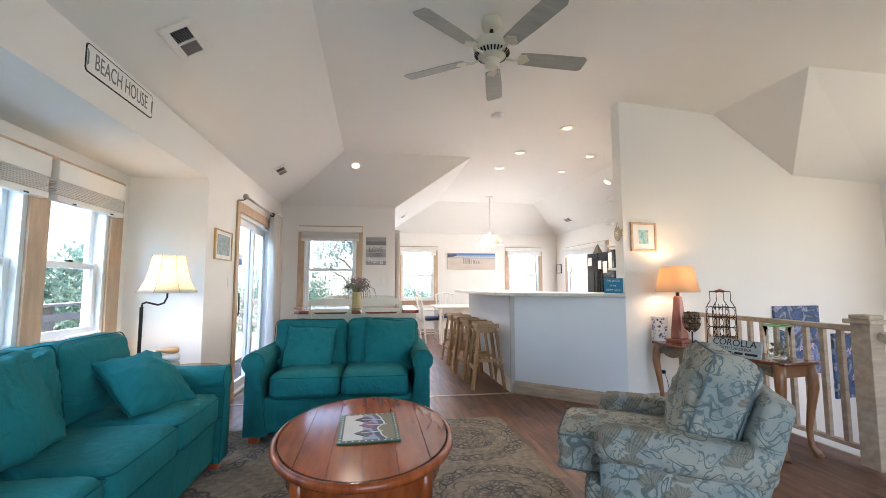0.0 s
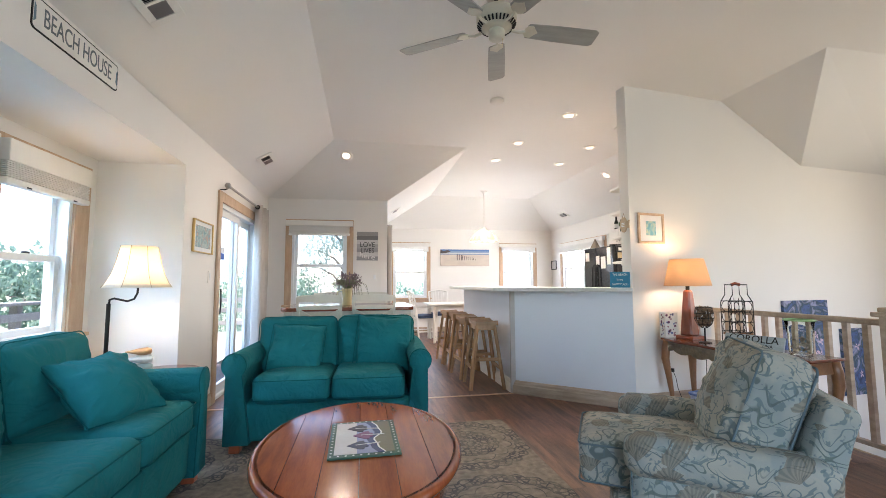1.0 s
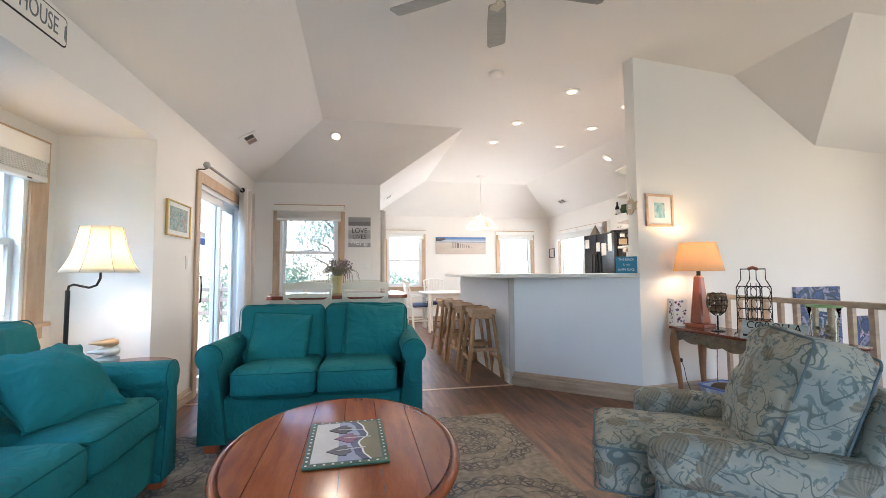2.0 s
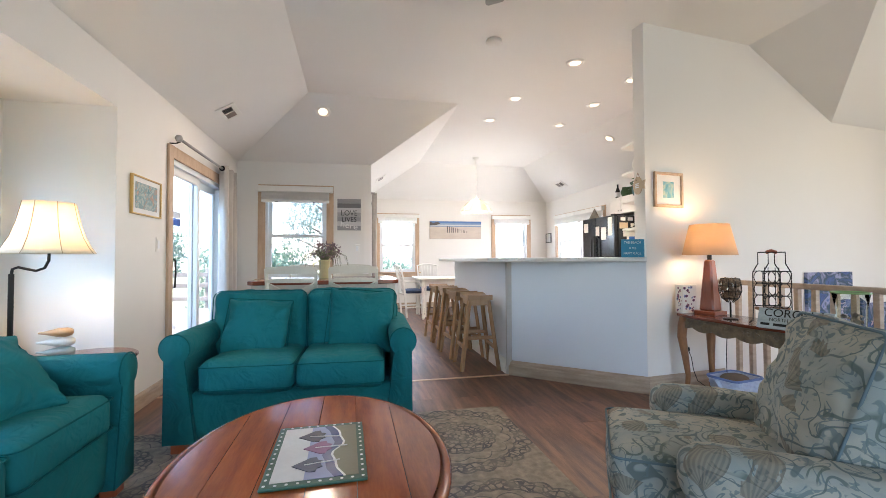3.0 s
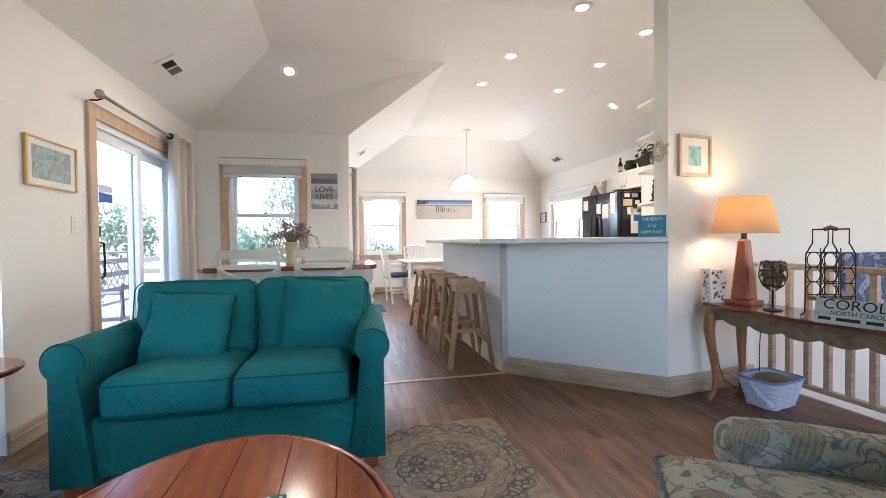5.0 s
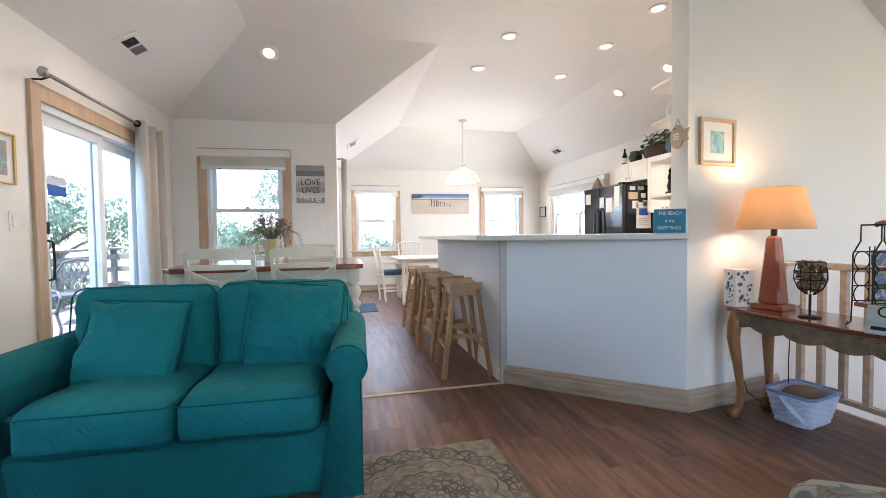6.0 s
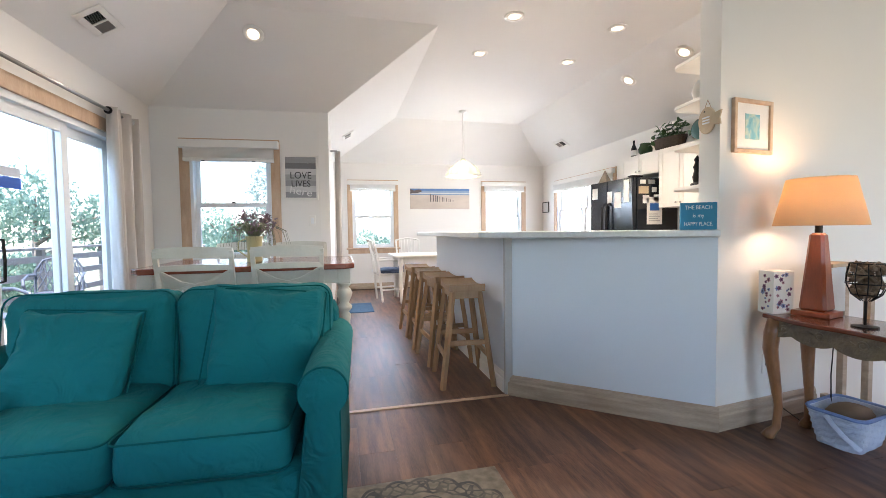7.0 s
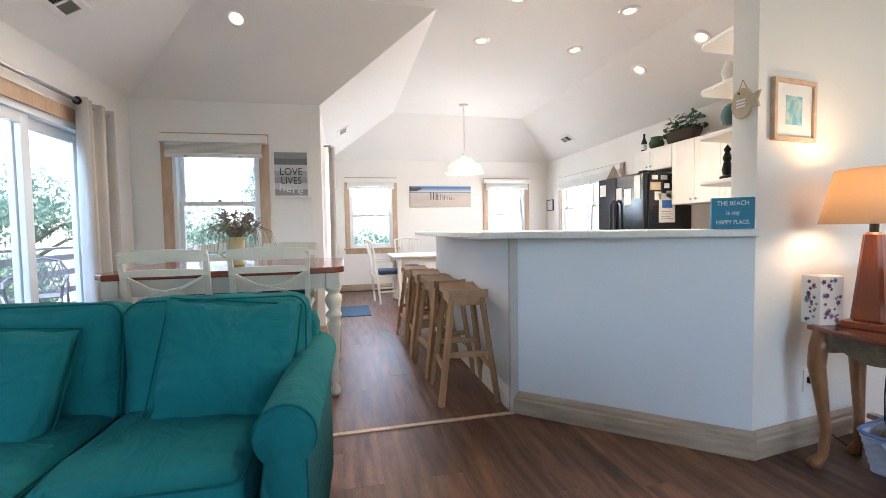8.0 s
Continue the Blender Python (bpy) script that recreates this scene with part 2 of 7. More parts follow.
def wall(name, a, b, z0, z1, thick, openings=(), mat=None, label="painted plaster wall"):
    """A wall on the line a to b, its room face on that line, thickness to the right of it; openings (s0, s1, z0, z1) go through."""
    a, b = Vector(a), Vector(b)
    length = (b - a).length
    xs = sorted({0, length, *[v for o in openings for v in o[:2]]})
    zs = sorted({z0, z1, *[v for o in openings for v in o[2:]]})

    def solid(i, j):
        if not (0 <= i < len(xs) - 1 and 0 <= j < len(zs) - 1):
            return False
        x, z = (xs[i] + xs[i + 1]) / 2, (zs[j] + zs[j + 1]) / 2
        return not any(o[0] < x < o[1] and o[2] < z < o[3] for o in openings)

    bm = bmesh.new()

    def quad(*c):
        bm.faces.new([bm.verts.new(p) for p in c])

    for i in range(len(xs) - 1):
        for j in range(len(zs) - 1):
            if not solid(i, j):
                continue
            x, X, z, Z = xs[i], xs[i + 1], zs[j], zs[j + 1]
            quad((x, 0, z), (X, 0, z), (X, 0, Z), (x, 0, Z))
            quad((x, -thick, z), (x, -thick, Z), (X, -thick, Z), (X, -thick, z))
            if not solid(i - 1, j):
                quad((x, 0, z), (x, 0, Z), (x, -thick, Z), (x, -thick, z))
            if not solid(i + 1, j):
                quad((X, 0, z), (X, -thick, z), (X, -thick, Z), (X, 0, Z))
            if not solid(i, j - 1):
                quad((x, 0, z), (x, -thick, z), (X, -thick, z), (X, 0, z))
            if not solid(i, j + 1):
                quad((x, 0, Z), (X, 0, Z), (X, -thick, Z), (x, -thick, Z))
    bmesh.ops.remove_doubles(bm, verts=bm.verts, dist=1e-5)
    ob = part(name, bm, mat or PAINT)
    d = (b - a).normalized()
    ob.matrix_basis = Matrix(((d.x, -d.y, 0, a.x), (d.y, d.x, 0, a.y), (0, 0, 1, 0), (0, 0, 0, 1)))
    return tagged(ob, label, "wall", kind="structure")


# ---- the large structure ----
# plan: living room round (0, 2), dining bay to y 6.8, kitchen wing to y 10, stairwell beyond x 3.35
XL, ZE, ZF = -1.42, 2.43, 3.03
DOOR = (4.72, 6.18, 0.0, 1.97)
# the room face lies on the left of a to b
W_DOOR = wall("wall_door", (XL, 6.80), (XL, 3.87), 0, 2.55, 0.14, [(6.80 - DOOR[1], 6.80 - DOOR[0], 0.0, DOOR[3])])
W_HEADER = wall("wall_header", (XL, 3.87), (XL, -2.6), 2.11, 2.55, 0.14, label="painted header beam over the window alcove")
wall("wall_alcove_end", (XL - 0.14, 3.87), (-2.05, 3.87), 0, 2.3, 0.12)
W_ALCOVE = wall("wall_alcove", (-2.05, 3.99), (-2.05, -2.6), 0, 2.3, 0.14, [(0.39, 1.02, 0.80, 1.90), (1.16, 1.86, 0.80, 1.90), (2.0, 2.7, 0.80, 1.90)])
W_DINING = wall("wall_dining", (0.36, 6.725), (XL - 0.14, 6.826), 0, 2.55, 0.14, [(0.61, 1.42, 0.83, 2.02)])
wall("wall_wing", (0.36, 10.1), (0.36, 6.725), 0, 2.55, 0.10)
W_FAR = wall("wall_far", (4.75, 9.93), (0.22, 10.107), 0, 2.55, 0.14, [(0.62, 1.40, 0.80, 2.02), (3.27, 4.06, 0.80, 2.02)])
W_KITCHEN = wall("wall_kitchen", (4.62, 4.06), (4.62, 10.0), 0, 2.6, 0.14, [(3.55, 5.30, 0.98, 1.98)])
W_STAIR = wall("wall_stair", (6.2, 4.09), (2.438, 3.694), -2.6, 3.08, 0.12)
wall("wall_stair_side", (6.2, -2.6), (6.2, 4.1), -2.6, 3.08, 0.14, [(2.6, 5.0, 0.7, 2.3)])
wall("wall_back", (-2.2, -2.6), (6.3, -2.6), -2.6, 3.08, 0.14, [(1.6, 5.1, 0.2, 2.2)])


def build_ceiling():
    bm = bmesh.new()

    def poly(*pts):
        bm.faces.new([bm.verts.new(p) for p in pts])

    c, r, w = -0.40, 3.64, 1.405
    poly((c, -2.6, ZF), (r, -2.6, ZF), (r, 2.8, ZF), (r, 3.82, ZF), (r, 9.0, ZF), (w, 9.0, ZF), (w, 5.75, ZF), (c, 5.75, ZF))
    poly((XL, -2.6, ZE), (c, -2.6, ZF), (c, 5.75, ZF), (XL, 6.82, ZE))
    poly((XL, 6.82, ZE), (c, 5.75, ZF), (w, 5.75, ZF), (0.36, 6.725, ZE))
    poly((0.36, 6.725, ZE), (w, 5.75, ZF), (w, 9.0, ZF), (0.36, 10.1, ZE))
    poly((0.36, 10.1, ZE), (w, 9.0, ZF), (r, 9.0, ZF), (4.62, 9.94, ZE))
    poly((4.62, 9.94, ZE), (r, 9.0, ZF), (r, 3.82, ZF), (4.75, 3.935, ZE))
    poly((r, 2.8, ZF), (4.75, 3.935, ZE), (r, 3.82, ZF))
    poly((r, 2.8, ZF), (6.2, 2.8, ZF), (6.2, 4.09, ZE), (4.75, 3.935, ZE))
    poly((r, -2.6, ZF), (6.2, -2.6, ZF), (6.2, 2.8, ZF), (r, 2.8, ZF))
    bmesh.ops.remove_doubles(bm, verts=bm.verts, dist=1e-4)
    ob = part("ceiling", bm, CEILING)
    tagged(ob, "white painted vaulted plaster ceiling with sloping sides", "ceiling", kind="structure")
    return ob


ceiling = build_ceiling()
tagged(part("ceiling_alcove", box(-2.05, XL - 0.14, -2.6, 3.87, 2.11, 2.25), CEILING), "low painted ceiling of the window alcove", "ceiling", kind="structure")
# unseen slab, added to keep sun and sky light out from above
tagged(part("sky_cover", box(-2.4, 6.5, -2.8, 10.3, 3.09, 3.2), DARKJOINT), "unseen flat slab added above the ceiling to shut out the sky", "roof", kind="structure")

floor = tagged(part("floor", prism([(-2.19, -2.6), (3.34, -2.6), (3.34, 3.84), (4.76, 3.99), (4.76, 10.2), (-1.56, 10.2), (-1.56, 6.9), (-2.19, 6.9)], -0.2, -0.012), DARKJOINT), "brown wood plank floor in living room, dining bay and kitchen", "floor", kind="structure")
tagged(part("floor_stair", box(3.2, 6.3, -2.6, 4.2, -2.7, -2.6), DARKJOINT), "lower landing floor at the foot of the stairwell", "floor", kind="structure")

# ---- windows, door, trim ----


def slab(parent, name, mat, x0, x1, y0, y1, z0, z1, bevel=0.003, label=""):
    return part(name, box(x0, x1, y0, y1, z0, z1, bevel), mat, parent, label)


def window(name, on, s0, s1, z0, z1, label, casing=0.10, drop=0.14, valance=True, blind_over=0.02, casing_sides=(True, True), wood=None, reach=(0.75, 0.75)):
    """A double-hung window in an opening of a wall: casing, jambs, two sashes with panes, sill and a raised blind."""
    wood = wood or OAK
    w = thing(name, on.matrix_basis.copy(), label, "window", kind="structure")
    if casing_sides[0]:
        slab(w, "casing", wood, s0 - casing, s0, 0.0, 0.02, z0, z1 + casing)
    if casing_sides[1]:
        slab(w, "casing", wood, s1, s1 + casing, 0.0, 0.02, z0, z1 + casing)
    slab(w, "head_casing", wood, s0, s1, 0.0, 0.019, z1, z1 + casing)
    slab(w, "sill", wood, s0 - casing - 0.03, s1 + casing + 0.03, 0.0, 0.05, z0 - 0.03, z0 - 0.001, 0.008)
    slab(w, "apron", wood, s0 - casing, s1 + casing, 0.0, 0.018, z0 - 0.11, z0 - 0.031)
    # jamb
    j = 0.03
    fr = part("window_frame", box(s0, s0 + j, -0.13, -0.002, z0, z1), VINYL, w)
    bm = box(s1 - j, s1, -0.13, -0.002, z0, z1)
    box(s0 + j, s1 - j, -0.13, -0.002, z1 - j, z1, bm=bm)
    box(s0 + j, s1 - j, -0.13, -0.002, z0, z0 + j, bm=bm)
    part("window_frame", bm, VINYL, w)
    mid = (z0 + z1) / 2 - 0.01
    for lo, hi, y, nm in ((mid - 0.02, z1 - j, -0.10, "upper_sash"), (z0 + j, mid + 0.025, -0.06, "lower_sash")):
        a, b, t = s0 + j, s1 - j, 0.042
        bm = box(a, a + t, y - 0.018, y + 0.018, lo, hi, 0.003)
        box(b - t, b, y - 0.018, y + 0.018, lo, hi, 0.003, bm=bm)
        box(a + t, b - t, y - 0.018, y + 0.018, hi - t, hi, 0.003, bm=bm)
        box(a + t, b - t, y - 0.018, y + 0.018, lo, lo + t, 0.003, bm=bm)
        sash = part(nm, bm, VINYL, w)
        pane = part("pane", box(a + t, b - t, y - 0.003, y + 0.003, lo + t, hi - t), GLASS, sash)
        pane.visible_shadow = False
    lock = lathe([(0.022, 0), (0.022, 0.012), (0.01, 0.016)], 12)
    bmesh.ops.translate(lock, vec=((s0 + s1) / 2, -0.055, mid + 0.025), verts=lock.verts)
    part("sash_lock", lock, BLACK, w)
    if valance:
        bl = thing("window_blind", on.matrix_basis.copy(), "white raised slat blind with a boxed valance under the head casing", "blind", "raised window blinds")
        c0, c1 = s0 - casing * reach[0] - blind_over, s1 + casing * reach[1] + blind_over
        e0, e1 = s0 - casing * min(0.4, reach[0]), s1 + casing * min(0.4, reach[1])
        bm = box(c0, c1, 0.021, 0.085, z1 - 0.01, z1 + casing * 0.75, 0.006)
        part("valance", bm, WHITE, bl)
        n = max(3, int(drop / 0.011))
        for k in range(n):
            z = z1 - 0.012 - k * drop / n
            out = 0.003 * noise.noise(Vector((k * 3.7, s0 * 5, 1)))
            part("slat", box(e0, e1, 0.027 + out, 0.075 + out, z - 0.0075, z, 0.002, segs=1), WHITE, bl)
        part("bottom_rail", box(e0, e1, 0.024, 0.080, z1 - 0.052 - drop, z1 - 0.013 - drop, 0.006), WHITE, bl)
        for u in (0.22, 0.78):
            x = e0 + (e1 - e0) * u
            part("cord_clip", box(x - 0.018, x + 0.018, 0.0805, 0.084, z1 - 0.053 - drop, z1 - 0.044 - drop, 0.001), BLACK, bl)
    return w


window("window_1", W_DINING, 0.61, 1.42, 0.83, 2.02, "oak-cased white double-hung window beside the dining table", 0.095, 0.10)
window("window_2", W_FAR, 0.62, 1.40, 0.80, 2.02, "oak-cased white double-hung window in the far kitchen wall", 0.09, 0.08)
window("window_3", W_FAR, 3.27, 4.06, 0.80, 2.02, "oak-cased white double-hung window beside the beach picture", 0.09, 0.08)
window("window_4", W_ALCOVE, 0.37, 1.00, 0.80, 1.86, "oak-cased white double-hung window of the sofa alcove", 0.16, 0.09, blind_over=0.0, casing_sides=(True, False), reach=(0.30, 0.30))
window("window_5", W_ALCOVE, 1.16, 1.86, 0.80, 1.86, "white double-hung window next to its twin in the alcove", 0.16, 0.09, blind_over=0.0, casing_sides=(True, False), reach=(0.30, 0.30))
window("window_6", W_ALCOVE, 2.02, 2.72, 0.80, 1.86, "white double-hung window in the alcove behind the sofa", 0.16, 0.09, blind_over=0.0, casing_sides=(True, True), reach=(0.30, 0.75))
window("window_7", W_KITCHEN, 3.55, 4.42, 0.98, 1.98, "oak-cased white double-hung kitchen window by the refrigerator", 0.09, 0.10, blind_over=0.003, casing_sides=(True, False), reach=(0.75, 0.0))
window("window_8", W_KITCHEN, 4.43, 5.30, 0.98, 1.98, "white double-hung kitchen window by the far corner", 0.09, 0.10, blind_over=0.003, casing_sides=(False, True), reach=(0.0, 0.75))


def sliding_door():
    """World places; the opening runs along y in the wall at x = XL."""
    d = thing("door_1", Matrix.Identity(4), "white sliding glass patio door with oak casing, closed", "door", kind="structure")
    y0, y1, h = DOOR[0], DOOR[1], DOOR[3]
    slab(d, "casing", OAK, XL + 0.001, XL + 0.022, y0 - 0.09, y0, 0.0, h + 0.105)
    slab(d, "casing", OAK, XL + 0.001, XL + 0.022, y1, y1 + 0.09, 0.0, h + 0.105)
    slab(d, "head_casing", OAK, XL + 0.001, XL + 0.021, y0, y1, h, h + 0.105)
    bm = box(XL - 0.14, XL - 0.002, y0, y0 + 0.035, 0, h, 0.003)
    box(XL - 0.14, XL - 0.002, y1 - 0.035, y1, 0, h, 0.003, bm=bm)
    box(XL - 0.14, XL - 0.002, y0 + 0.035, y1 - 0.035, h - 0.045, h, 0.003, bm=bm)
    box(XL - 0.14, XL - 0.002, y0 + 0.035, y1 - 0.035, 0.0, 0.03, 0.003, bm=bm)
    part("door_frame", bm, VINYL, d)
    mid = (y0 + y1) / 2 + 0.02
    for a, b, x, nm in ((y0 + 0.035, mid + 0.04, XL - 0.05, "sliding_panel"), (mid - 0.04, y1 - 0.035, XL - 0.10, "fixed_panel")):
        t = 0.075
        bm = box(x - 0.02, x + 0.02, a, a + t, 0.03, h - 0.045, 0.004)
        box(x - 0.02, x + 0.02, b - t, b, 0.03, h - 0.045, 0.004, bm=bm)
        box(x - 0.02, x + 0.02, a + t, b - t, h - 0.045 - t, h - 0.045, 0.004, bm=bm)
        box(x - 0.02, x + 0.02, a + t, b - t, 0.03, 0.03 + t * 1.3, 0.004, bm=bm)
        p = part(nm, bm, VINYL, d)
        g = part("pane", box(x - 0.004, x + 0.004, a + t, b - t, 0.03 + t * 1.3, h - 0.045 - t), GLASS, p)
        g.visible_shadow = False
    x = XL - 0.03
    pull = sweep([(x, y0 + 0.075, 0.84), (x + 0.04, y0 + 0.075, 0.85), (x + 0.045, y0 + 0.075, 0.97), (x + 0.04, y0 + 0.075, 1.09), (x, y0 + 0.075, 1.10)], 0.008)
    part("door_handle", pull, BLACK, d)
    part("latch", box(x, x + 0.02, y0 + 0.06, y0 + 0.09, 1.14, 1.22, 0.004), BLACK, d)
    st = part("sticker", box(XL - 0.046, XL - 0.044, y0 + 0.14, y0 + 0.33, 1.40, 1.47), material("blue_sticker", (0.02, 0.10, 0.50), 0.5), d, "blue paper notice stuck to the glass")
    part("sticker_top", box(XL - 0.046, XL - 0.044, y0 + 0.14, y0 + 0.33, 1.472, 1.53), material("grey_sticker", (0.55, 0.58, 0.66), 0.5), d, "pale grey paper notice stuck to the glass")
    return d


sliding_door()


def curtain():
    """A gathered panel hung from a rod on brackets, pushed to the far side of the door."""
    rod = thing("curtain_rod", Matrix.Identity(4), "brushed steel curtain rod with ball ends over the door", "curtain rod")
    x, z = XL + 0.09, 2.118
    part("rod", sweep([(x, 4.66, z), (x, 6.19, z)], 0.013, 12), STEEL, rod, smooth=True)
    for y in (4.63, 6.20):
        ball = lathe([(0.001, -0.032), (0.02, -0.026), (0.032, 0), (0.02, 0.026), (0.001, 0.032)], 16)
        bmesh.ops.translate(ball, vec=(x, y, z), verts=ball.verts)
        part("finial", ball, STEEL, rod, smooth=True)
    for y in (4.68, 6.17):
        part("bracket", sweep([(XL, y, z - 0.03), (XL + 0.05, y, z - 0.03), (x, y, z - 0.012)], 0.006), BLACK, rod)
    bm = bmesh.new()
    cols, rows = 72, 14
    grid = []
    for j in range(rows + 1):
        v = j / rows
        line = []
        for i in range(cols + 1):
            u = i / cols
            wob = 0.012 * noise.noise(Vector((u * 5, v * 1.5, 0)))
            y = 5.83 + 0.40 * u + 0.02 * v * noise.noise(Vector((u * 3, v, 7)))
            fold = math.sin((u + 0.10 * math.sin(u * 5.0)) * math.pi * 2 * 3.6 + 0.5 * v) * (0.050 + 0.012 * v) + 0.008 * math.sin(u * 47 + v)
            line.append(bm.verts.new((x + fold + wob, y, 2.15 - v * 2.11)))
        grid.append(line)
    for a, b in zip(grid, grid[1:]):
        for i in range(cols):
            bm.faces.new((a[i], a[i + 1], b[i + 1], b[i]))
    ring = lathe([(0.017, -0.004), (0.030, -0.004), (0.030, 0.004), (0.017, 0.004)], 20)
    bmesh.ops.transform(ring, matrix=Matrix.Translation((x, 5.825, z)) @ Matrix.Rotation(radians(90), 4, "X"), verts=ring.verts)
    part("grommet", ring, BLACK, rod, "dark metal curtain ring")
    c = part("curtain", bm, LINEN, None, smooth=True)
    so = c.modifiers.new("thickness", "SOLIDIFY")
    so.thickness = 0.003
    tagged(c, "pale grey linen curtain gathered at the door's side", "curtain")


curtain()


def baseboard(name, a, b, h=0.115, t=0.018, mat=None):
    """A moulded skirting on the left of a to b."""
    a, b = Vector(a), Vector(b)
    L, d = (b - a).length, (b - a).normalized()
    bm = bmesh.new()
    prof = [(0.001, 0.0), (t, 0.0), (t, h * 0.62), (t * 0.7, h * 0.70), (t * 0.7, h * 0.82), (t * 0.35, h * 0.97), (0.001, h)]
    ends = []
    for s in (0, L):
        ends.append([bm.verts.new((s, y, z)) for y, z in prof])
    n = len(prof)
    for i in range(n):
        bm.faces.new((ends[0][i], ends[0][(i + 1) % n], ends[1][(i + 1) % n], ends[1][i]))
    bm.faces.new(ends[0])
    bm.faces.new(ends[1][::-1])
    ob = part(name, bm, mat or PALE_OAK)
    ob.matrix_basis = Matrix(((d.x, -d.y, 0, a.x), (d.y, d.x, 0, a.y), (0, 0, 1, 0), (0, 0, 0, 1)))
    return tagged(ob, "limed oak baseboard along the wall", "baseboard", kind="structure")


baseboard("baseboard", (XL, DOOR[0] - 0.091), (XL, 3.875))
baseboard("baseboard", (XL, 6.80), (XL, DOOR[1] + 0.091))
baseboard("baseboard", (0.36, 6.725), (XL, 6.82))
baseboard("baseboard", (4.6, 9.936), (0.37, 10.10))
baseboard("baseboard", (3.27, 3.782), (2.432, 3.6935), 0.135)
baseboard("baseboard", (0.36, 10.1), (0.36, 6.73))
# a flat oak strip where the living-room floor meets the dining floor
tagged(part("floor_strip", box(-1.40, 1.545, 4.44, 4.475, 0.0, 0.006, 0.003), OAK), "worn oak threshold strip across the floor", "threshold", kind="structure")

# ---- the bar ----
bar = thing("breakfast_bar", Matrix.Identity(4), "white painted panelled breakfast bar with limed oak skirting", "bar")
part("side_panel", prism([(1.55, 4.50), (1.67, 4.56), (1.67, 6.60), (1.55, 6.60)], 0, 1.058), COOL_LIT_WHITE, bar)
part("front_panel", prism([(1.565, 4.468), (2.4365, 3.6945), (2.50, 3.815), (1.68, 4.55)], 0, 1.058), COOL_LIT_WHITE, bar)
part("corner_post", prism([(1.535, 4.505), (1.53, 4.462), (1.575, 4.452), (1.585, 4.475), (1.56, 4.51)], 0, 1.058), material("post_grey", (0.50, 0.48, 0.45), 0.5), bar, "grey-white corner trim strip")
for a, b, nm in (((2.449, 3.684), (1.55, 4.48), "skirting"), ((1.549, 4.51), (1.549, 6.60), "skirting")):
    sk = baseboard("skirting_strip", a, b, 0.135, 0.02, PALE_OAK if a[0] > 2 else WHITE)
    sk.name = nm
    sk.parent = bar
    for key in ("label", "category", "kind"):
        del sk[key]
counter = part("countertop", prism([(1.33, 6.66), (1.315, 4.37), (2.425, 3.668), (2.56, 3.85), (2.12, 4.62), (2.12, 6.66)], 1.060, 1.100, bevel=0.008), COUNTER)
tagged(counter, "pale speckled laminate bar countertop with rounded edge", "countertop")

# ---- upholstered seats ----


def piping(points, parent, mat, r=0.0032):
    return part("piping", sweep(points, r, 6), mat, parent, smooth=True)


def rounded_loop(w, d, z, r, n=6, bulge=0.0):
    pts = []
    for cx, cy, a0 in ((w / 2 - r, d / 2 - r, 0), (-w / 2 + r, d / 2 - r, 90), (-w / 2 + r, -d / 2 + r, 180), (w / 2 - r, -d / 2 + r, 270)):
        for k in range(n + 1):
            a = radians(a0 + 90 * k / n)
            pts.append((cx + r * math.cos(a), cy + r * math.sin(a), z))
    return pts + [pts[0]]


def rolled_arm(length, height, width, roll, mat, parent, outward, pipe_mat):
    """An arm along local y with a rolled top that leans outward; the face is the near end at y 0."""
    cx, cz = outward * roll * 0.35, height - roll
    pts = [(-width / 2, 0.03)]
    ring = []
    for k in range(21):
        a = radians(230 - k * 14.0)
        ring.append((cx + roll * math.cos(a), cz + roll * math.sin(a)))
    pts += ring + [(width / 2, 0.03)]
    bm = bmesh.new()
    ys = [0.0, 0.012, 0.03, length * 0.3, length * 0.6, length]
    scale = [0.965, 0.99, 1, 1, 1, 1]
    rings = []
    for y, s in zip(ys, scale):
        rings.append([bm.verts.new((x * s, y, 0.03 + (z - 0.03) * (s if s == 1 else (1 - (1 - s) * 0.4)))) for x, z in pts])
    n = len(pts)
    for a, b in zip(rings, rings[1:]):
        for i in range(n):
            bm.faces.new((a[i], b[i], b[(i + 1) % n], a[(i + 1) % n]))
    bm.faces.new(rings[0])
    bm.faces.new(rings[-1][::-1])
    arm = part("armrest", bm, mat, parent, smooth=True)
    piping([(x * 0.985, 0.004, z) for x, z in pts], arm, pipe_mat, 0.0035)
    return arm


def at(ob, m):
    ob.matrix_basis = m
    return ob


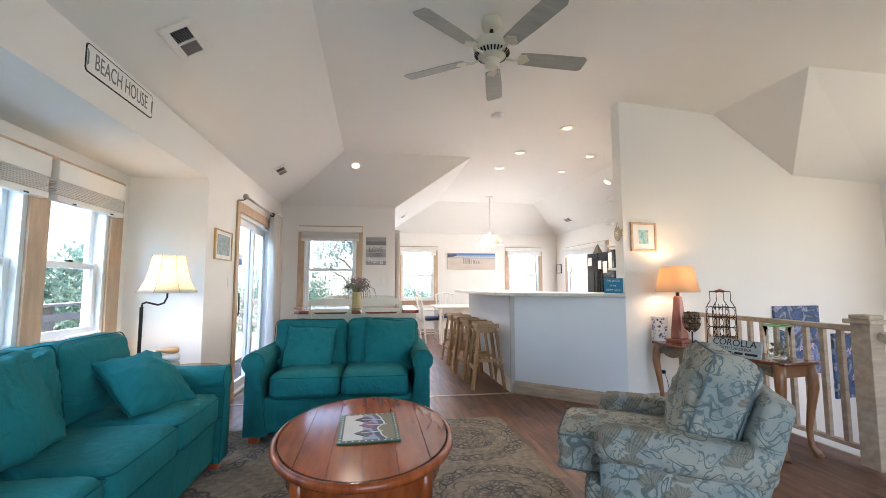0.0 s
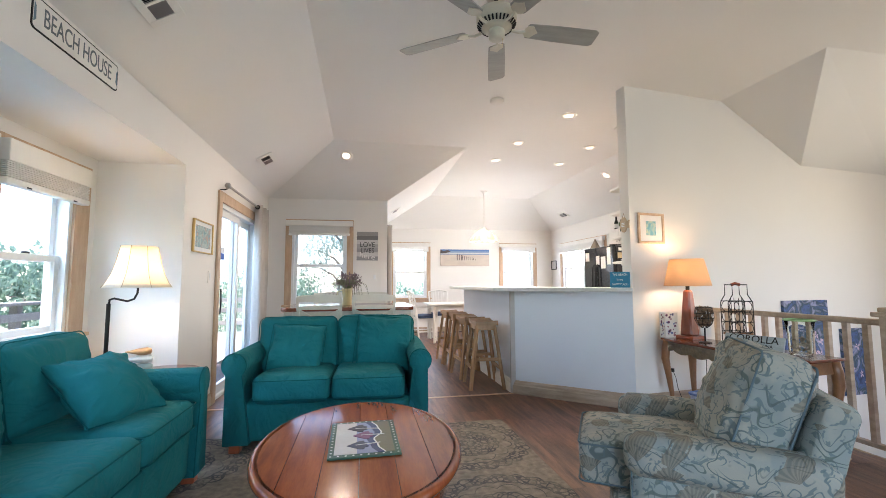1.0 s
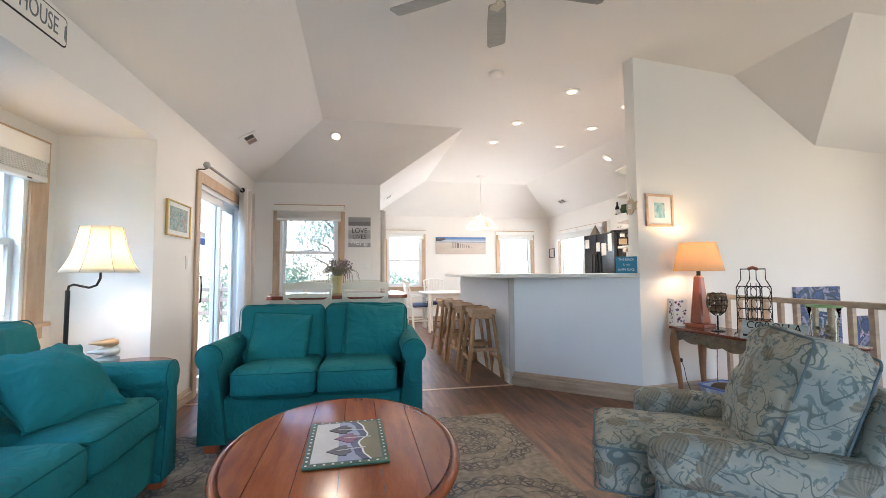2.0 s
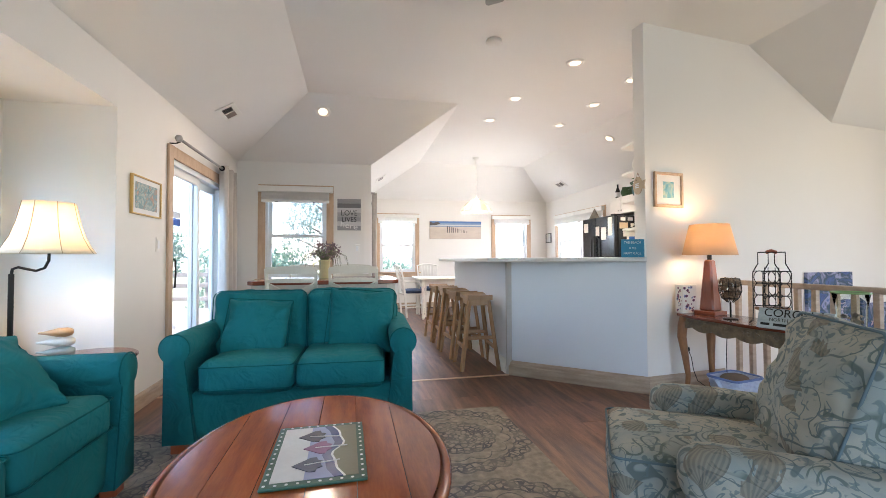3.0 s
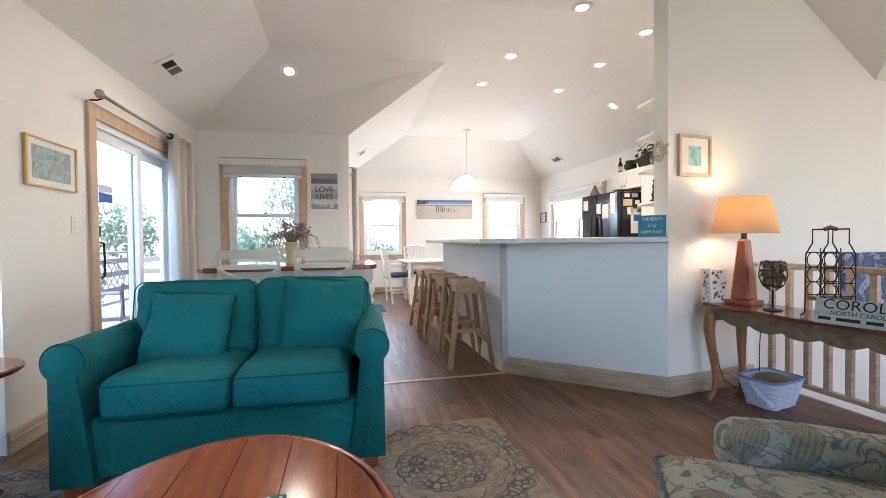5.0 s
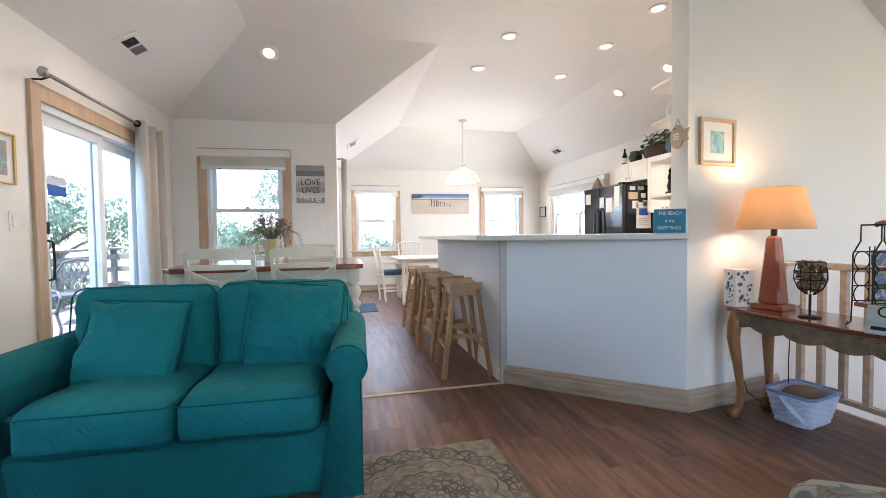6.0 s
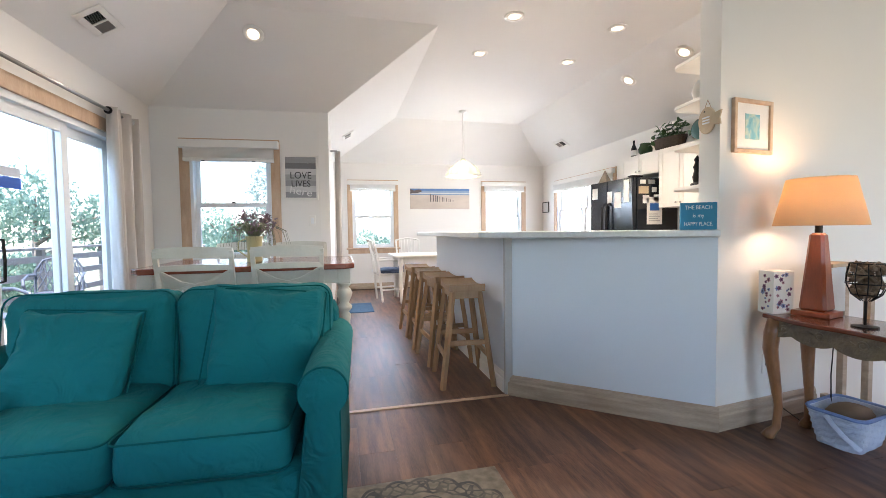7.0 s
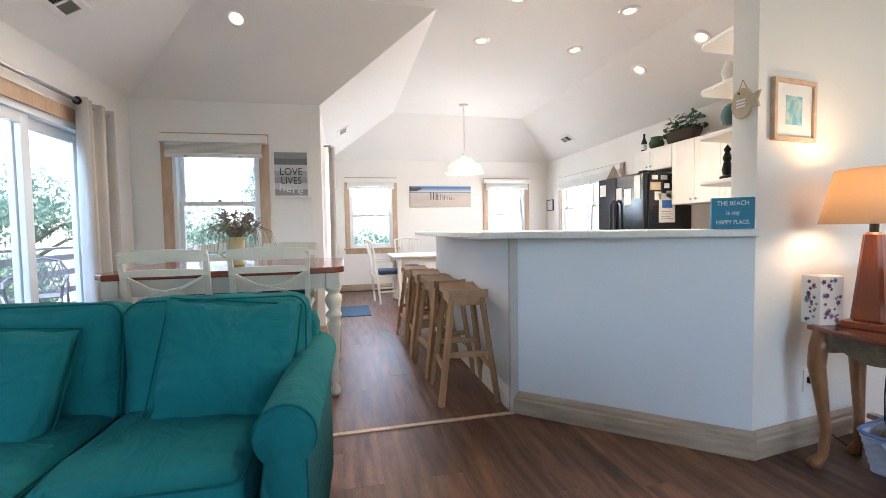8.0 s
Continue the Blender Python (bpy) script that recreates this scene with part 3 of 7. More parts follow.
def settee(name, m, width, depth, seats, label, category, mats, back_top=0.845, arm_top=0.635, arm_w=0.165, roll=0.080):
    """Faces local -y, origin on the floor at the middle of its front."""
    cloth, pipe = mats
    s = thing(name, m, label, category)
    inner = width - 2 * arm_w - 0.06
    part("base", soft_box(width - 2 * 0.05, depth - 0.06, 0.27, 0.03, (0, 0.006, 0), 8, 0.002, 1, m=Matrix.Translation((0, depth / 2 + 0.01, 0.195))), cloth, s, smooth=True)
    part("back_frame", soft_box(inner + 0.24, 0.16, back_top - 0.16, 0.06, (0, 0.015, 0.0), 10, 0.003, 2, m=Matrix.Translation((0, depth - 0.08, (back_top - 0.06) / 2 + 0.04))), cloth, s, smooth=True)
    for sx in (-1, 1):
        a = rolled_arm(depth - 0.06, arm_top, arm_w, roll, cloth, s, sx, pipe)
        a.matrix_basis = Matrix.Translation((sx * (width / 2 - arm_w / 2 - 0.034), 0.0, 0.03))
    w = inner / seats
    for i in range(seats):
        x = -inner / 2 + w * (i + 0.5)
        c = part("seat_cushion", soft_box(w - 0.008, depth - 0.26, 0.17, 0.045, (0.004, 0.012, 0.028), 22, 0.008, i + 3), cloth, s, smooth=True)
        at(c, Matrix.Translation((x, (depth - 0.26) / 2 + 0.005, 0.405)))
        for z in (0.068, -0.06):
            piping([(px, py - (0.010 if py < 0 else 0), z + 0.008 * math.cos(px / w * 3.0)) for px, py, _ in rounded_loop(w - 0.012, depth - 0.262, 0, 0.04)], c, pipe)
        b = part("back_cushion", soft_box(w + (0.10 if seats == 2 else 0.0), 0.20, 0.43, 0.06, (0.005, 0.04, 0.012), 36, 0.018, i + 9, pucker=0.005), cloth, s, smooth=True)
        bx = x + (0.05 * (-1 if i == 0 else 1) if seats == 2 else 0)
        at(b, Matrix.Translation((bx, depth - 0.25, back_top - 0.205)) @ Matrix.Rotation(radians(-9), 4, "X"))
        loop = rounded_loop(w + (0.09 if seats == 2 else -0.01), 0.425, 0, 0.055)
        piping([(px, -0.086, py) for px, py, _ in loop], b, pipe)
    for x, y in ((-width / 2 + 0.10, 0.06), (width / 2 - 0.10, 0.06), (-width / 2 + 0.10, depth - 0.1), (width / 2 - 0.10, depth - 0.1)):
        part("foot", box(x - 0.035, x + 0.035, y - 0.035, y + 0.035, 0.0, 0.075, 0.006), LAMPWOOD, s, "square reddish wooden foot")
    return s


def throw_pillow(name, m, size, mats, label, seed):
    cloth, pipe = mats
    p = thing(name, m, label, "pillow", "teal throw pillows")
    part("cover", soft_box(size, 0.05, size * 0.95, 0.024, (0, 0.075, 0), 40, 0.024, seed, pinch=0.26, pucker=0.007), cloth, p, smooth=True)
    loop = []
    for px, pz, _ in rounded_loop(size, size * 0.95, 0, 0.02, 3):
        u, v = px / (size / 2), pz / (size * 0.95 / 2)
        loop.append((px * (1 - 0.088 * (1 - min(1, abs(v)) ** 4)), 0, pz * (1 - 0.088 * (1 - min(1, abs(u)) ** 4))))
    part("seam", sweep(loop, 0.003, 6), pipe, p, smooth=True)
    return p


CANVAS = (TEAL, TEAL_DARK)
settee("loveseat", pose(-0.222, 3.275, 0.012, 0, 0, -2.5), 1.44, 0.86, 2, "teal canvas two-seat sofa with rolled arms on the rug", "sofa", CANVAS)
throw_pillow("throw_pillow", pose(-0.505, 3.69, 0.64, -24, 3, -4), 0.425, CANVAS, "teal canvas throw pillow leaning on the loveseat's back", 21)
throw_pillow("throw_pillow", pose(0.165, 3.71, 0.670, -20, 6, -1), 0.46, CANVAS, "tall teal canvas throw pillow in the loveseat's corner", 22)
settee("sofa", pose(-0.915, 2.01, 0.012, 0, 0, 90), 2.10, 0.88, 3, "teal canvas three-seat sofa before the alcove windows", "sofa", CANVAS, 0.87, 0.615)
throw_pillow("throw_pillow", pose(-1.225, 2.583, 0.645, -50, 2, 69), 0.425, CANVAS, "teal canvas throw pillow slumped on the long sofa", 23)
throw_pillow("throw_pillow", pose(-1.36, 1.80, 0.70, -22, -4, 88), 0.46, CANVAS, "teal canvas throw pillow upright on the long sofa", 24)


def shell_fabric():
    """Pale cotton print with tan shells and drifting blue-green weed."""
    m = bpy.data.materials.new("shell_print")
    m.use_nodes = True
    n, l = m.node_tree.nodes, m.node_tree.links
    b = n["Principled BSDF"]
    b.inputs["Roughness"].default_value = 0.85
    co = n.new("ShaderNodeTexCoord")

    def tex(kind, scale, **kw):
        t = n.new(kind)
        t.inputs["Scale"].default_value = scale
        for k, v in kw.items():
            t.inputs[k].default_value = v
        l.new(co.outputs["Object"], t.inputs["Vector"])
        return t

    def ramp(src, stops):
        r = n.new("ShaderNodeValToRGB")
        while len(r.color_ramp.elements) < len(stops):
            r.color_ramp.elements.new(0.5)
        for e, (p, c) in zip(r.color_ramp.elements, stops):
            e.position, e.color = p, (c, c, c, 1)
        l.new(src, r.inputs["Fac"])
        return r.outputs["Color"]

    def over(below, above, fac):
        x = n.new("ShaderNodeMix")
        x.data_type = "RGBA"
        l.new(fac, x.inputs["Factor"])
        for i, c in ((6, below), (7, above)):
            if isinstance(c, tuple):
                x.inputs[i].default_value = (*c, 1)
            else:
                l.new(c, x.inputs[i])
        return x.outputs[2]

    def f(op, x, y=None, z=None):
        t = n.new("ShaderNodeMath")
        t.operation = op
        for i, v in enumerate((x, y, z)):
            if v is None:
                continue
            if isinstance(v, (int, float)):
                t.inputs[i].default_value = v
            else:
                l.new(v, t.inputs[i])
        return t.outputs[0]

    def dot(v, axis):
        t = n.new("ShaderNodeVectorMath")
        t.operation = "DOT_PRODUCT"
        l.new(v, t.inputs[0])
        t.inputs[1].default_value = axis
        return t.outputs["Value"]

    wash = tex("ShaderNodeTexNoise", 6.0, Detail=4.0, Distortion=1.0)
    strand = tex("ShaderNodeTexNoise", 8.0, Detail=0.0, Distortion=0.9)
    strand2 = tex("ShaderNodeTexNoise", 11.0, Detail=0.0, Distortion=1.4)
    patch = tex("ShaderNodeTexNoise", 9.0, Detail=1.0)
    leaf = tex("ShaderNodeTexNoise", 15.0, Detail=1.5, Distortion=2.6)
    base = over((0.32, 0.31, 0.255), (0.23, 0.26, 0.24), ramp(wash.outputs["Fac"], [(0.42, 0.0), (0.60, 1.0)]))
    base = over(base, (0.105, 0.145, 0.15), ramp(leaf.outputs["Fac"], [(0.59, 0), (0.63, 0.8)]))
    here = ramp(patch.outputs["Fac"], [(0.40, 0.0), (0.46, 1.0)])
    there = ramp(patch.outputs["Fac"], [(0.55, 1.0), (0.62, 0.0)])
    for noise_map, mask, lo, colour in ((strand, here, 0.47, (0.075, 0.105, 0.105)), (strand2, there, 0.53, (0.10, 0.14, 0.145)), (strand, there, 0.62, (0.08, 0.11, 0.10))):
        line = ramp(noise_map.outputs["Fac"], [(lo - 0.026, 0), (lo - 0.018, 0.85), (lo + 0.012, 0.85), (lo + 0.02, 0)])
        base = over(base, colour, f("MULTIPLY", line, mask))
    # fan-shaped scallops: one to a cell, ribs radiating from the hinge
    cell = tex("ShaderNodeTexVoronoi", 6.2, Randomness=0.75)
    pick = n.new("ShaderNodeSeparateColor")
    l.new(cell.outputs["Color"], pick.inputs[0])
    way = n.new("ShaderNodeVectorMath")
    way.operation = "SUBTRACT"
    l.new(co.outputs["Object"], way.inputs[0])
    l.new(cell.outputs["Position"], way.inputs[1])
    across, up = dot(way.outputs[0], (0.66, 0.80, 0.1)), f("ADD", dot(way.outputs[0], (0.5, -0.45, 0.85)), 0.022)
    angle = f("ARCTAN2", across, up)
    reach = f("SQRT", f("ADD", f("MULTIPLY", across, across), f("MULTIPLY", up, up)))
    rib = f("MULTIPLY_ADD", f("SINE", f("MULTIPLY", angle, 26.0)), 0.5, 0.5)
    edge = f("MULTIPLY_ADD", rib, 0.005, 0.062)
    fan = f("MULTIPLY", f("LESS_THAN", reach, edge), f("LESS_THAN", f("ABSOLUTE", angle), 1.05))
    tan = over((0.19, 0.155, 0.105), (0.095, 0.08, 0.06), ramp(rib, [(0.15, 0.0), (0.75, 1.0)]))
    base = over(base, tan, f("MULTIPLY", fan, f("MULTIPLY", f("GREATER_THAN", pick.outputs["Red"], 0.25), 0.65)))
    l.new(base, b.inputs["Base Color"])
    fine = tex("ShaderNodeTexNoise", 350.0)
    bp = n.new("ShaderNodeBump")
    bp.inputs["Strength"].default_value, bp.inputs["Distance"].default_value = 0.15, 0.01
    l.new(fine.outputs["Fac"], bp.inputs["Height"])
    l.new(bp.outputs["Normal"], b.inputs["Normal"])
    return m


PRINT = shell_fabric()
PRINT_PIPE = material("print_piping", (0.12, 0.17, 0.19), 0.9, spec=0.1)


def armchair():
    """Faces local -y; front middle of the seat at the origin."""
    c = thing("armchair", pose(1.075, 2.03, 0.0, 0, 0, 238.5), "shell-print cotton armchair with rounded arms, angled to the table", "armchair")
    part("base", soft_box(0.66, 0.62, 0.30, 0.03, (0, 0.006, 0), 10, 0.002, 31, m=Matrix.Translation((0, 0.35, 0.18))), PRINT, c, smooth=True)
    for sx in (-1, 1):
        lower = part("arm_panel", soft_box(0.13, 0.57, 0.42, 0.03, (0.008, 0.004, 0.0), 12, 0.003, 33 + sx), PRINT, c, smooth=True)
        at(lower, Matrix.Translation((sx * 0.285, 0.395, 0.245)))
        a = part("armrest", soft_box(0.155, 0.64, 0.15, 0.05, (0.006, 0.010, 0.006), 16, 0.005, 39 + sx), PRINT, c, smooth=True)
        at(a, Matrix.Translation((sx * 0.293, 0.415, 0.492)) @ Matrix.Rotation(radians(-2), 4, "X"))
        piping([(px, -0.286, pz) for px, pz, _ in rounded_loop(0.118, 0.40, 0, 0.025)], lower, PRINT_PIPE, 0.0028)
    seat = part("seat_cushion", soft_box(0.455, 0.66, 0.17, 0.028, (0.004, 0.014, 0.026), 20, 0.007, 35), PRINT, c, smooth=True)
    at(seat, Matrix.Translation((0, 0.25, 0.41)))
    for z in (0.074, -0.074):
        piping([(px, py - (0.006 if py < 0 else 0), z) for px, py, _ in rounded_loop(0.452, 0.66, 0, 0.03)], seat, PRINT_PIPE, 0.004)
    back = part("backrest", soft_box(0.60, 0.12, 0.43, 0.035, (0, 0.012, 0.008), 14, 0.005, 36), PRINT, c, smooth=True)
    at(back, Matrix.Translation((0, 0.715, 0.53)) @ Matrix.Rotation(radians(-17), 4, "X"))
    cu = part("back_cushion", soft_box(0.48, 0.20, 0.47, 0.040, (0.014, 0.05, 0.016), 36, 0.026, 37, pucker=0.006), PRINT, c, smooth=True)
    at(cu, Matrix.Translation((0.0, 0.575, 0.645)) @ Matrix.Rotation(radians(-19), 4, "X"))
    for y in (-0.084, 0.084):
        piping([(px, y, pz) for px, pz, _ in rounded_loop(0.484, 0.474, 0, 0.03)], cu, PRINT_PIPE, 0.0045)
    for x, y in ((-0.27, 0.09), (0.27, 0.09), (-0.27, 0.60), (0.27, 0.60)):
        part("foot", box(x - 0.03, x + 0.03, y - 0.03, y + 0.03, 0.0, 0.06, 0.006), CONSOLEWOOD, c, "short dark wood foot")
    return c


armchair()

# ---- rug ----


def rug_material():
    """Worn taupe pile with ringed dark medallions."""
    m = bpy.data.materials.new("medallion_rug")
    m.use_nodes = True
    n, l = m.node_tree.nodes, m.node_tree.links
    b = n["Principled BSDF"]
    b.inputs["Roughness"].default_value = 0.95

    def f(op, a, c=None):
        x = n.new("ShaderNodeMath")
        x.operation = op
        for i, v in enumerate((a, c)):
            if v is None:
                continue
            if isinstance(v, (int, float)):
                x.inputs[i].default_value = v
            else:
                l.new(v, x.inputs[i])
        return x.outputs[0]

    co = n.new("ShaderNodeTexCoord")
    sep = n.new("ShaderNodeSeparateXYZ")
    l.new(co.outputs["Object"], sep.inputs[0])
    period = 0.95
    lx = f("SUBTRACT", f("MULTIPLY", f("FRACT", f("DIVIDE", f("SUBTRACT", sep.outputs[0], 0.74 - period / 2), period)), period), period / 2)
    ly = f("SUBTRACT", f("MULTIPLY", f("FRACT", f("DIVIDE", f("SUBTRACT", sep.outputs[1], 3.22 - period / 2), period)), period), period / 2)
    r = f("SQRT", f("ADD", f("MULTIPLY", lx, lx), f("MULTIPLY", ly, ly)))
    a = f("ARCTAN2", ly, lx)

    def ring(radius, width, petals, depth):
        edge = f("ADD", radius, f("MULTIPLY", f("ABSOLUTE", f("SINE", f("MULTIPLY", a, petals / 2))), depth))
        return f("LESS_THAN", f("ABSOLUTE", f("SUBTRACT", r, edge)), width)

    grain = n.new("ShaderNodeTexNoise")
    grain.inputs["Scale"].default_value, grain.inputs["Detail"].default_value = 26, 5
    l.new(co.outputs["Object"], grain.inputs["Vector"])
    lace = n.new("ShaderNodeTexVoronoi")
    lace.feature = "DISTANCE_TO_EDGE"
    lace.inputs["Scale"].default_value = 26
    l.new(co.outputs["Object"], lace.inputs["Vector"])
    web = f("LESS_THAN", lace.outputs["Distance"], 0.11)
    band = f("MULTIPLY", f("GREATER_THAN", r, 0.345), f("LESS_THAN", r, 0.425))
    inner = f("LESS_THAN", r, 0.215)
    ink = f("MAXIMUM", f("MULTIPLY", web, f("MAXIMUM", band, inner)), ring(0.41, 0.008, 24, 0.03))
    for args in ((0.335, 0.006, 24, 0.012), (0.215, 0.006, 18, 0.012), (0.09, 0.006, 12, 0.02), (0.15, 0.005, 16, 0.015), (0.27, 0.004, 12, 0.045)):
        ink = f("MAXIMUM", ink, ring(*args))
    worn = n.new("ShaderNodeTexNoise")
    worn.inputs["Scale"].default_value, worn.inputs["Detail"].default_value = 9, 6
    l.new(co.outputs["Object"], worn.inputs["Vector"])
    fade = n.new("ShaderNodeMapRange")
    fade.inputs["From Min"].default_value, fade.inputs["From Max"].default_value = 0.36, 0.60
    l.new(worn.outputs["Fac"], fade.inputs["Value"])
    ink = f("MULTIPLY", ink, f("ADD", f("MULTIPLY", fade.outputs["Result"], 0.55), 0.35))
    ramp = n.new("ShaderNodeValToRGB")
    ramp.color_ramp.elements[0].position, ramp.color_ramp.elements[1].position = 0.3, 0.7
    ramp.color_ramp.elements[0].color, ramp.color_ramp.elements[1].color = (0.14, 0.122, 0.10, 1), (0.26, 0.225, 0.18, 1)
    l.new(grain.outputs["Fac"], ramp.inputs["Fac"])
    mix = n.new("ShaderNodeMix")
    mix.data_type = "RGBA"
    l.new(ink, mix.inputs["Factor"])
    l.new(ramp.outputs["Color"], mix.inputs[6])
    mix.inputs[7].default_value = (0.045, 0.05, 0.055, 1)
    l.new(mix.outputs[2], b.inputs["Base Color"])
    pile = n.new("ShaderNodeTexNoise")
    pile.inputs["Scale"].default_value = 400
    l.new(co.outputs["Object"], pile.inputs["Vector"])
    bp = n.new("ShaderNodeBump")
    bp.inputs["Strength"].default_value, bp.inputs["Distance"].default_value = 0.4, 0.01
    l.new(pile.outputs["Fac"], bp.inputs["Height"])
    l.new(bp.outputs["Normal"], b.inputs["Normal"])
    return m


tagged(part("rug", box(-1.55, 1.15, 0.55, 3.67, 0.0, 0.011, 0.004), rug_material()), "worn taupe rug with dark lace medallions under the table", "rug")

# ---- coffee table ----


def coffee_table():
    t = thing("coffee_table", pose(-0.01, 2.11, 0.012), "oval varnished pine coffee table with plank top", "table")
    rx, ry, z0, z1 = 0.405, 0.565, 0.448, 0.48
    cuts = [-0.405, -0.27, -0.135, 0.0, 0.135, 0.27, 0.405]
    for a, b in zip(cuts, cuts[1:]):
        a2, b2 = a + 0.0012, b - 0.0012
        edge = []
        n = 14
        for k in range(n + 1):
            x = a2 + (b2 - a2) * k / n
            edge.append((x, ry * math.sqrt(max(0, 1 - (x / rx) ** 2))))
        outline = edge + [(x, -y) for x, y in edge[::-1]]
        clean = []
        for p in outline:
            if not clean or (Vector(p) - Vector(clean[-1])).length > 1e-4:
                clean.append(p)
        if (Vector(clean[0]) - Vector(clean[-1])).length < 1e-4:
            clean.pop()
        part("top_plank", prism(clean, z0, z1 - 0.012), PINE, t)
    # moulded rim round the planks
    bm = bmesh.new()
    prof = [(-0.012, 0.436), (0.016, 0.436), (0.022, 0.446), (0.022, 0.458), (0.012, 0.468), (-0.012, 0.468)]
    N, rings = 72, []
    for k in range(N):
        a = 2 * math.pi * k / N
        rings.append([bm.verts.new(((rx + o) * math.cos(a), (ry + o) * math.sin(a), z)) for o, z in prof])
    for k in range(N):
        A, B = rings[k], rings[(k + 1) % N]
        for i in range(len(prof)):
            j = (i + 1) % len(prof)
            bm.faces.new((A[i], B[i], B[j], A[j]))
    part("rim", bm, PINE, t, smooth=True)
    bm = bmesh.new()
    rings = []
    for k in range(N):
        a = 2 * math.pi * k / N
        rings.append([bm.verts.new(((rx * 0.90 + o) * math.cos(a), (ry * 0.92 + o) * math.sin(a), z)) for o, z in ((0, 0.447), (0, 0.335), (-0.02, 0.335), (-0.02, 0.447))])
    for k in range(N):
        A, B = rings[k], rings[(k + 1) % N]
        for i in range(4):
            bm.faces.new((A[i], B[i], B[(i + 1) % 4], A[(i + 1) % 4]))
    part("apron", bm, PINE, t, smooth=False)
    leg = [(0.034, 0.44), (0.034, 0.30), (0.022, 0.285), (0.036, 0.25), (0.040, 0.20), (0.026, 0.13), (0.020, 0.10), (0.030, 0.085), (0.032, 0.05), (0.020, 0.0)]
    for x, y in ((-0.25, 0.36), (0.25, 0.36), (-0.25, -0.36), (0.25, -0.36)):
        part("leg", lathe(leg[::-1], 16, centre=(x, y)), PINE, t, smooth=True)
    return t


coffee_table()


def picture_mat():
    """The painted tray-like mat on the table: dotted green border round a seaside picture."""
    t = thing("table_mat", pose(0.008, 2.115, 0.481, 0, 0, 1), "painted mat with dotted green border and seaside bands", "mat")
    g = material("mat_green", (0.025, 0.085, 0.05), 0.5, scale=20)
    part("border", box(-0.142, 0.142, -0.205, 0.205, 0.0, 0.009, 0.003), g, t)

    def band(name, mat, f0, f1, z):
        bm = bmesh.new()
        lo, hi = [], []
        for k in range(17):
            y = -0.18 + 0.36 * k / 16
            lo.append((f0(y), y)), hi.append((f1(y), y))
        part(name, prism(lo + hi[::-1], 0.009, z, bm), mat, t)

    wob = lambda y: 0.016 * math.sin(y * 26) + 0.006 * math.sin(y * 57)
    band("sand_band", material("mat_white", (0.62, 0.62, 0.60), 0.5), lambda y: -0.118, lambda y: -0.03, 0.0105)
    band("sky_band", material("mat_lilac", (0.27, 0.31, 0.48), 0.5), lambda y: -0.03, lambda y: 0.03 + wob(y), 0.0105)
    band("sea_band", material("mat_navy", (0.012, 0.03, 0.13), 0.4), lambda y: 0.03 + wob(y), lambda y: 0.056 + wob(y), 0.0108)
    band("foam_band", PAPER, lambda y: 0.056 + wob(y), lambda y: 0.063 + wob(y), 0.0109)
    band("shore_band", material("mat_olive", (0.17, 0.16, 0.10), 0.5), lambda y: 0.063 + wob(y), lambda y: 0.118, 0.0105)
    mats = [material("mat_ink", (0.03, 0.03, 0.05), 0.5), material("mat_plum", (0.20, 0.07, 0.16), 0.5), material("mat_slate", (0.05, 0.06, 0.10), 0.5)]
    for i, (cx, cy) in enumerate(((-0.035, 0.10), (-0.012, 0.01), (-0.035, -0.10))):
        fan = []
        for k in range(9):
            a = radians(-70 + 140 * k / 8)
            rr = 0.045 + 0.010 * (k % 2)
            fan.append((cx + rr * math.cos(a), cy + rr * math.sin(a)))
        part("umbrella", prism([(cx - 0.035, cy)] + fan, 0.0105, 0.0125), mats[i], t)
        part("pole", sweep([(cx, cy, 0.0125), (cx + 0.10, cy + 0.015 * (i - 1), 0.0125)], 0.0018, 5), PAPER, t)
    for k in range(13):
        for x in (-0.13, 0.13):
            part("dot", lathe([(0.0045, 0.0091), (0.0045, 0.0101)], 7, centre=(x, -0.19 + 0.38 * k / 12)), PAPER, t)
    for k in range(1, 9):
        for y in (-0.193, 0.193):
            part("dot", lathe([(0.0045, 0.0091), (0.0045, 0.0101)], 7, centre=(-0.13 + 0.26 * k / 9, y)), PAPER, t)
    return t


picture_mat()

# ---- dining bay ----


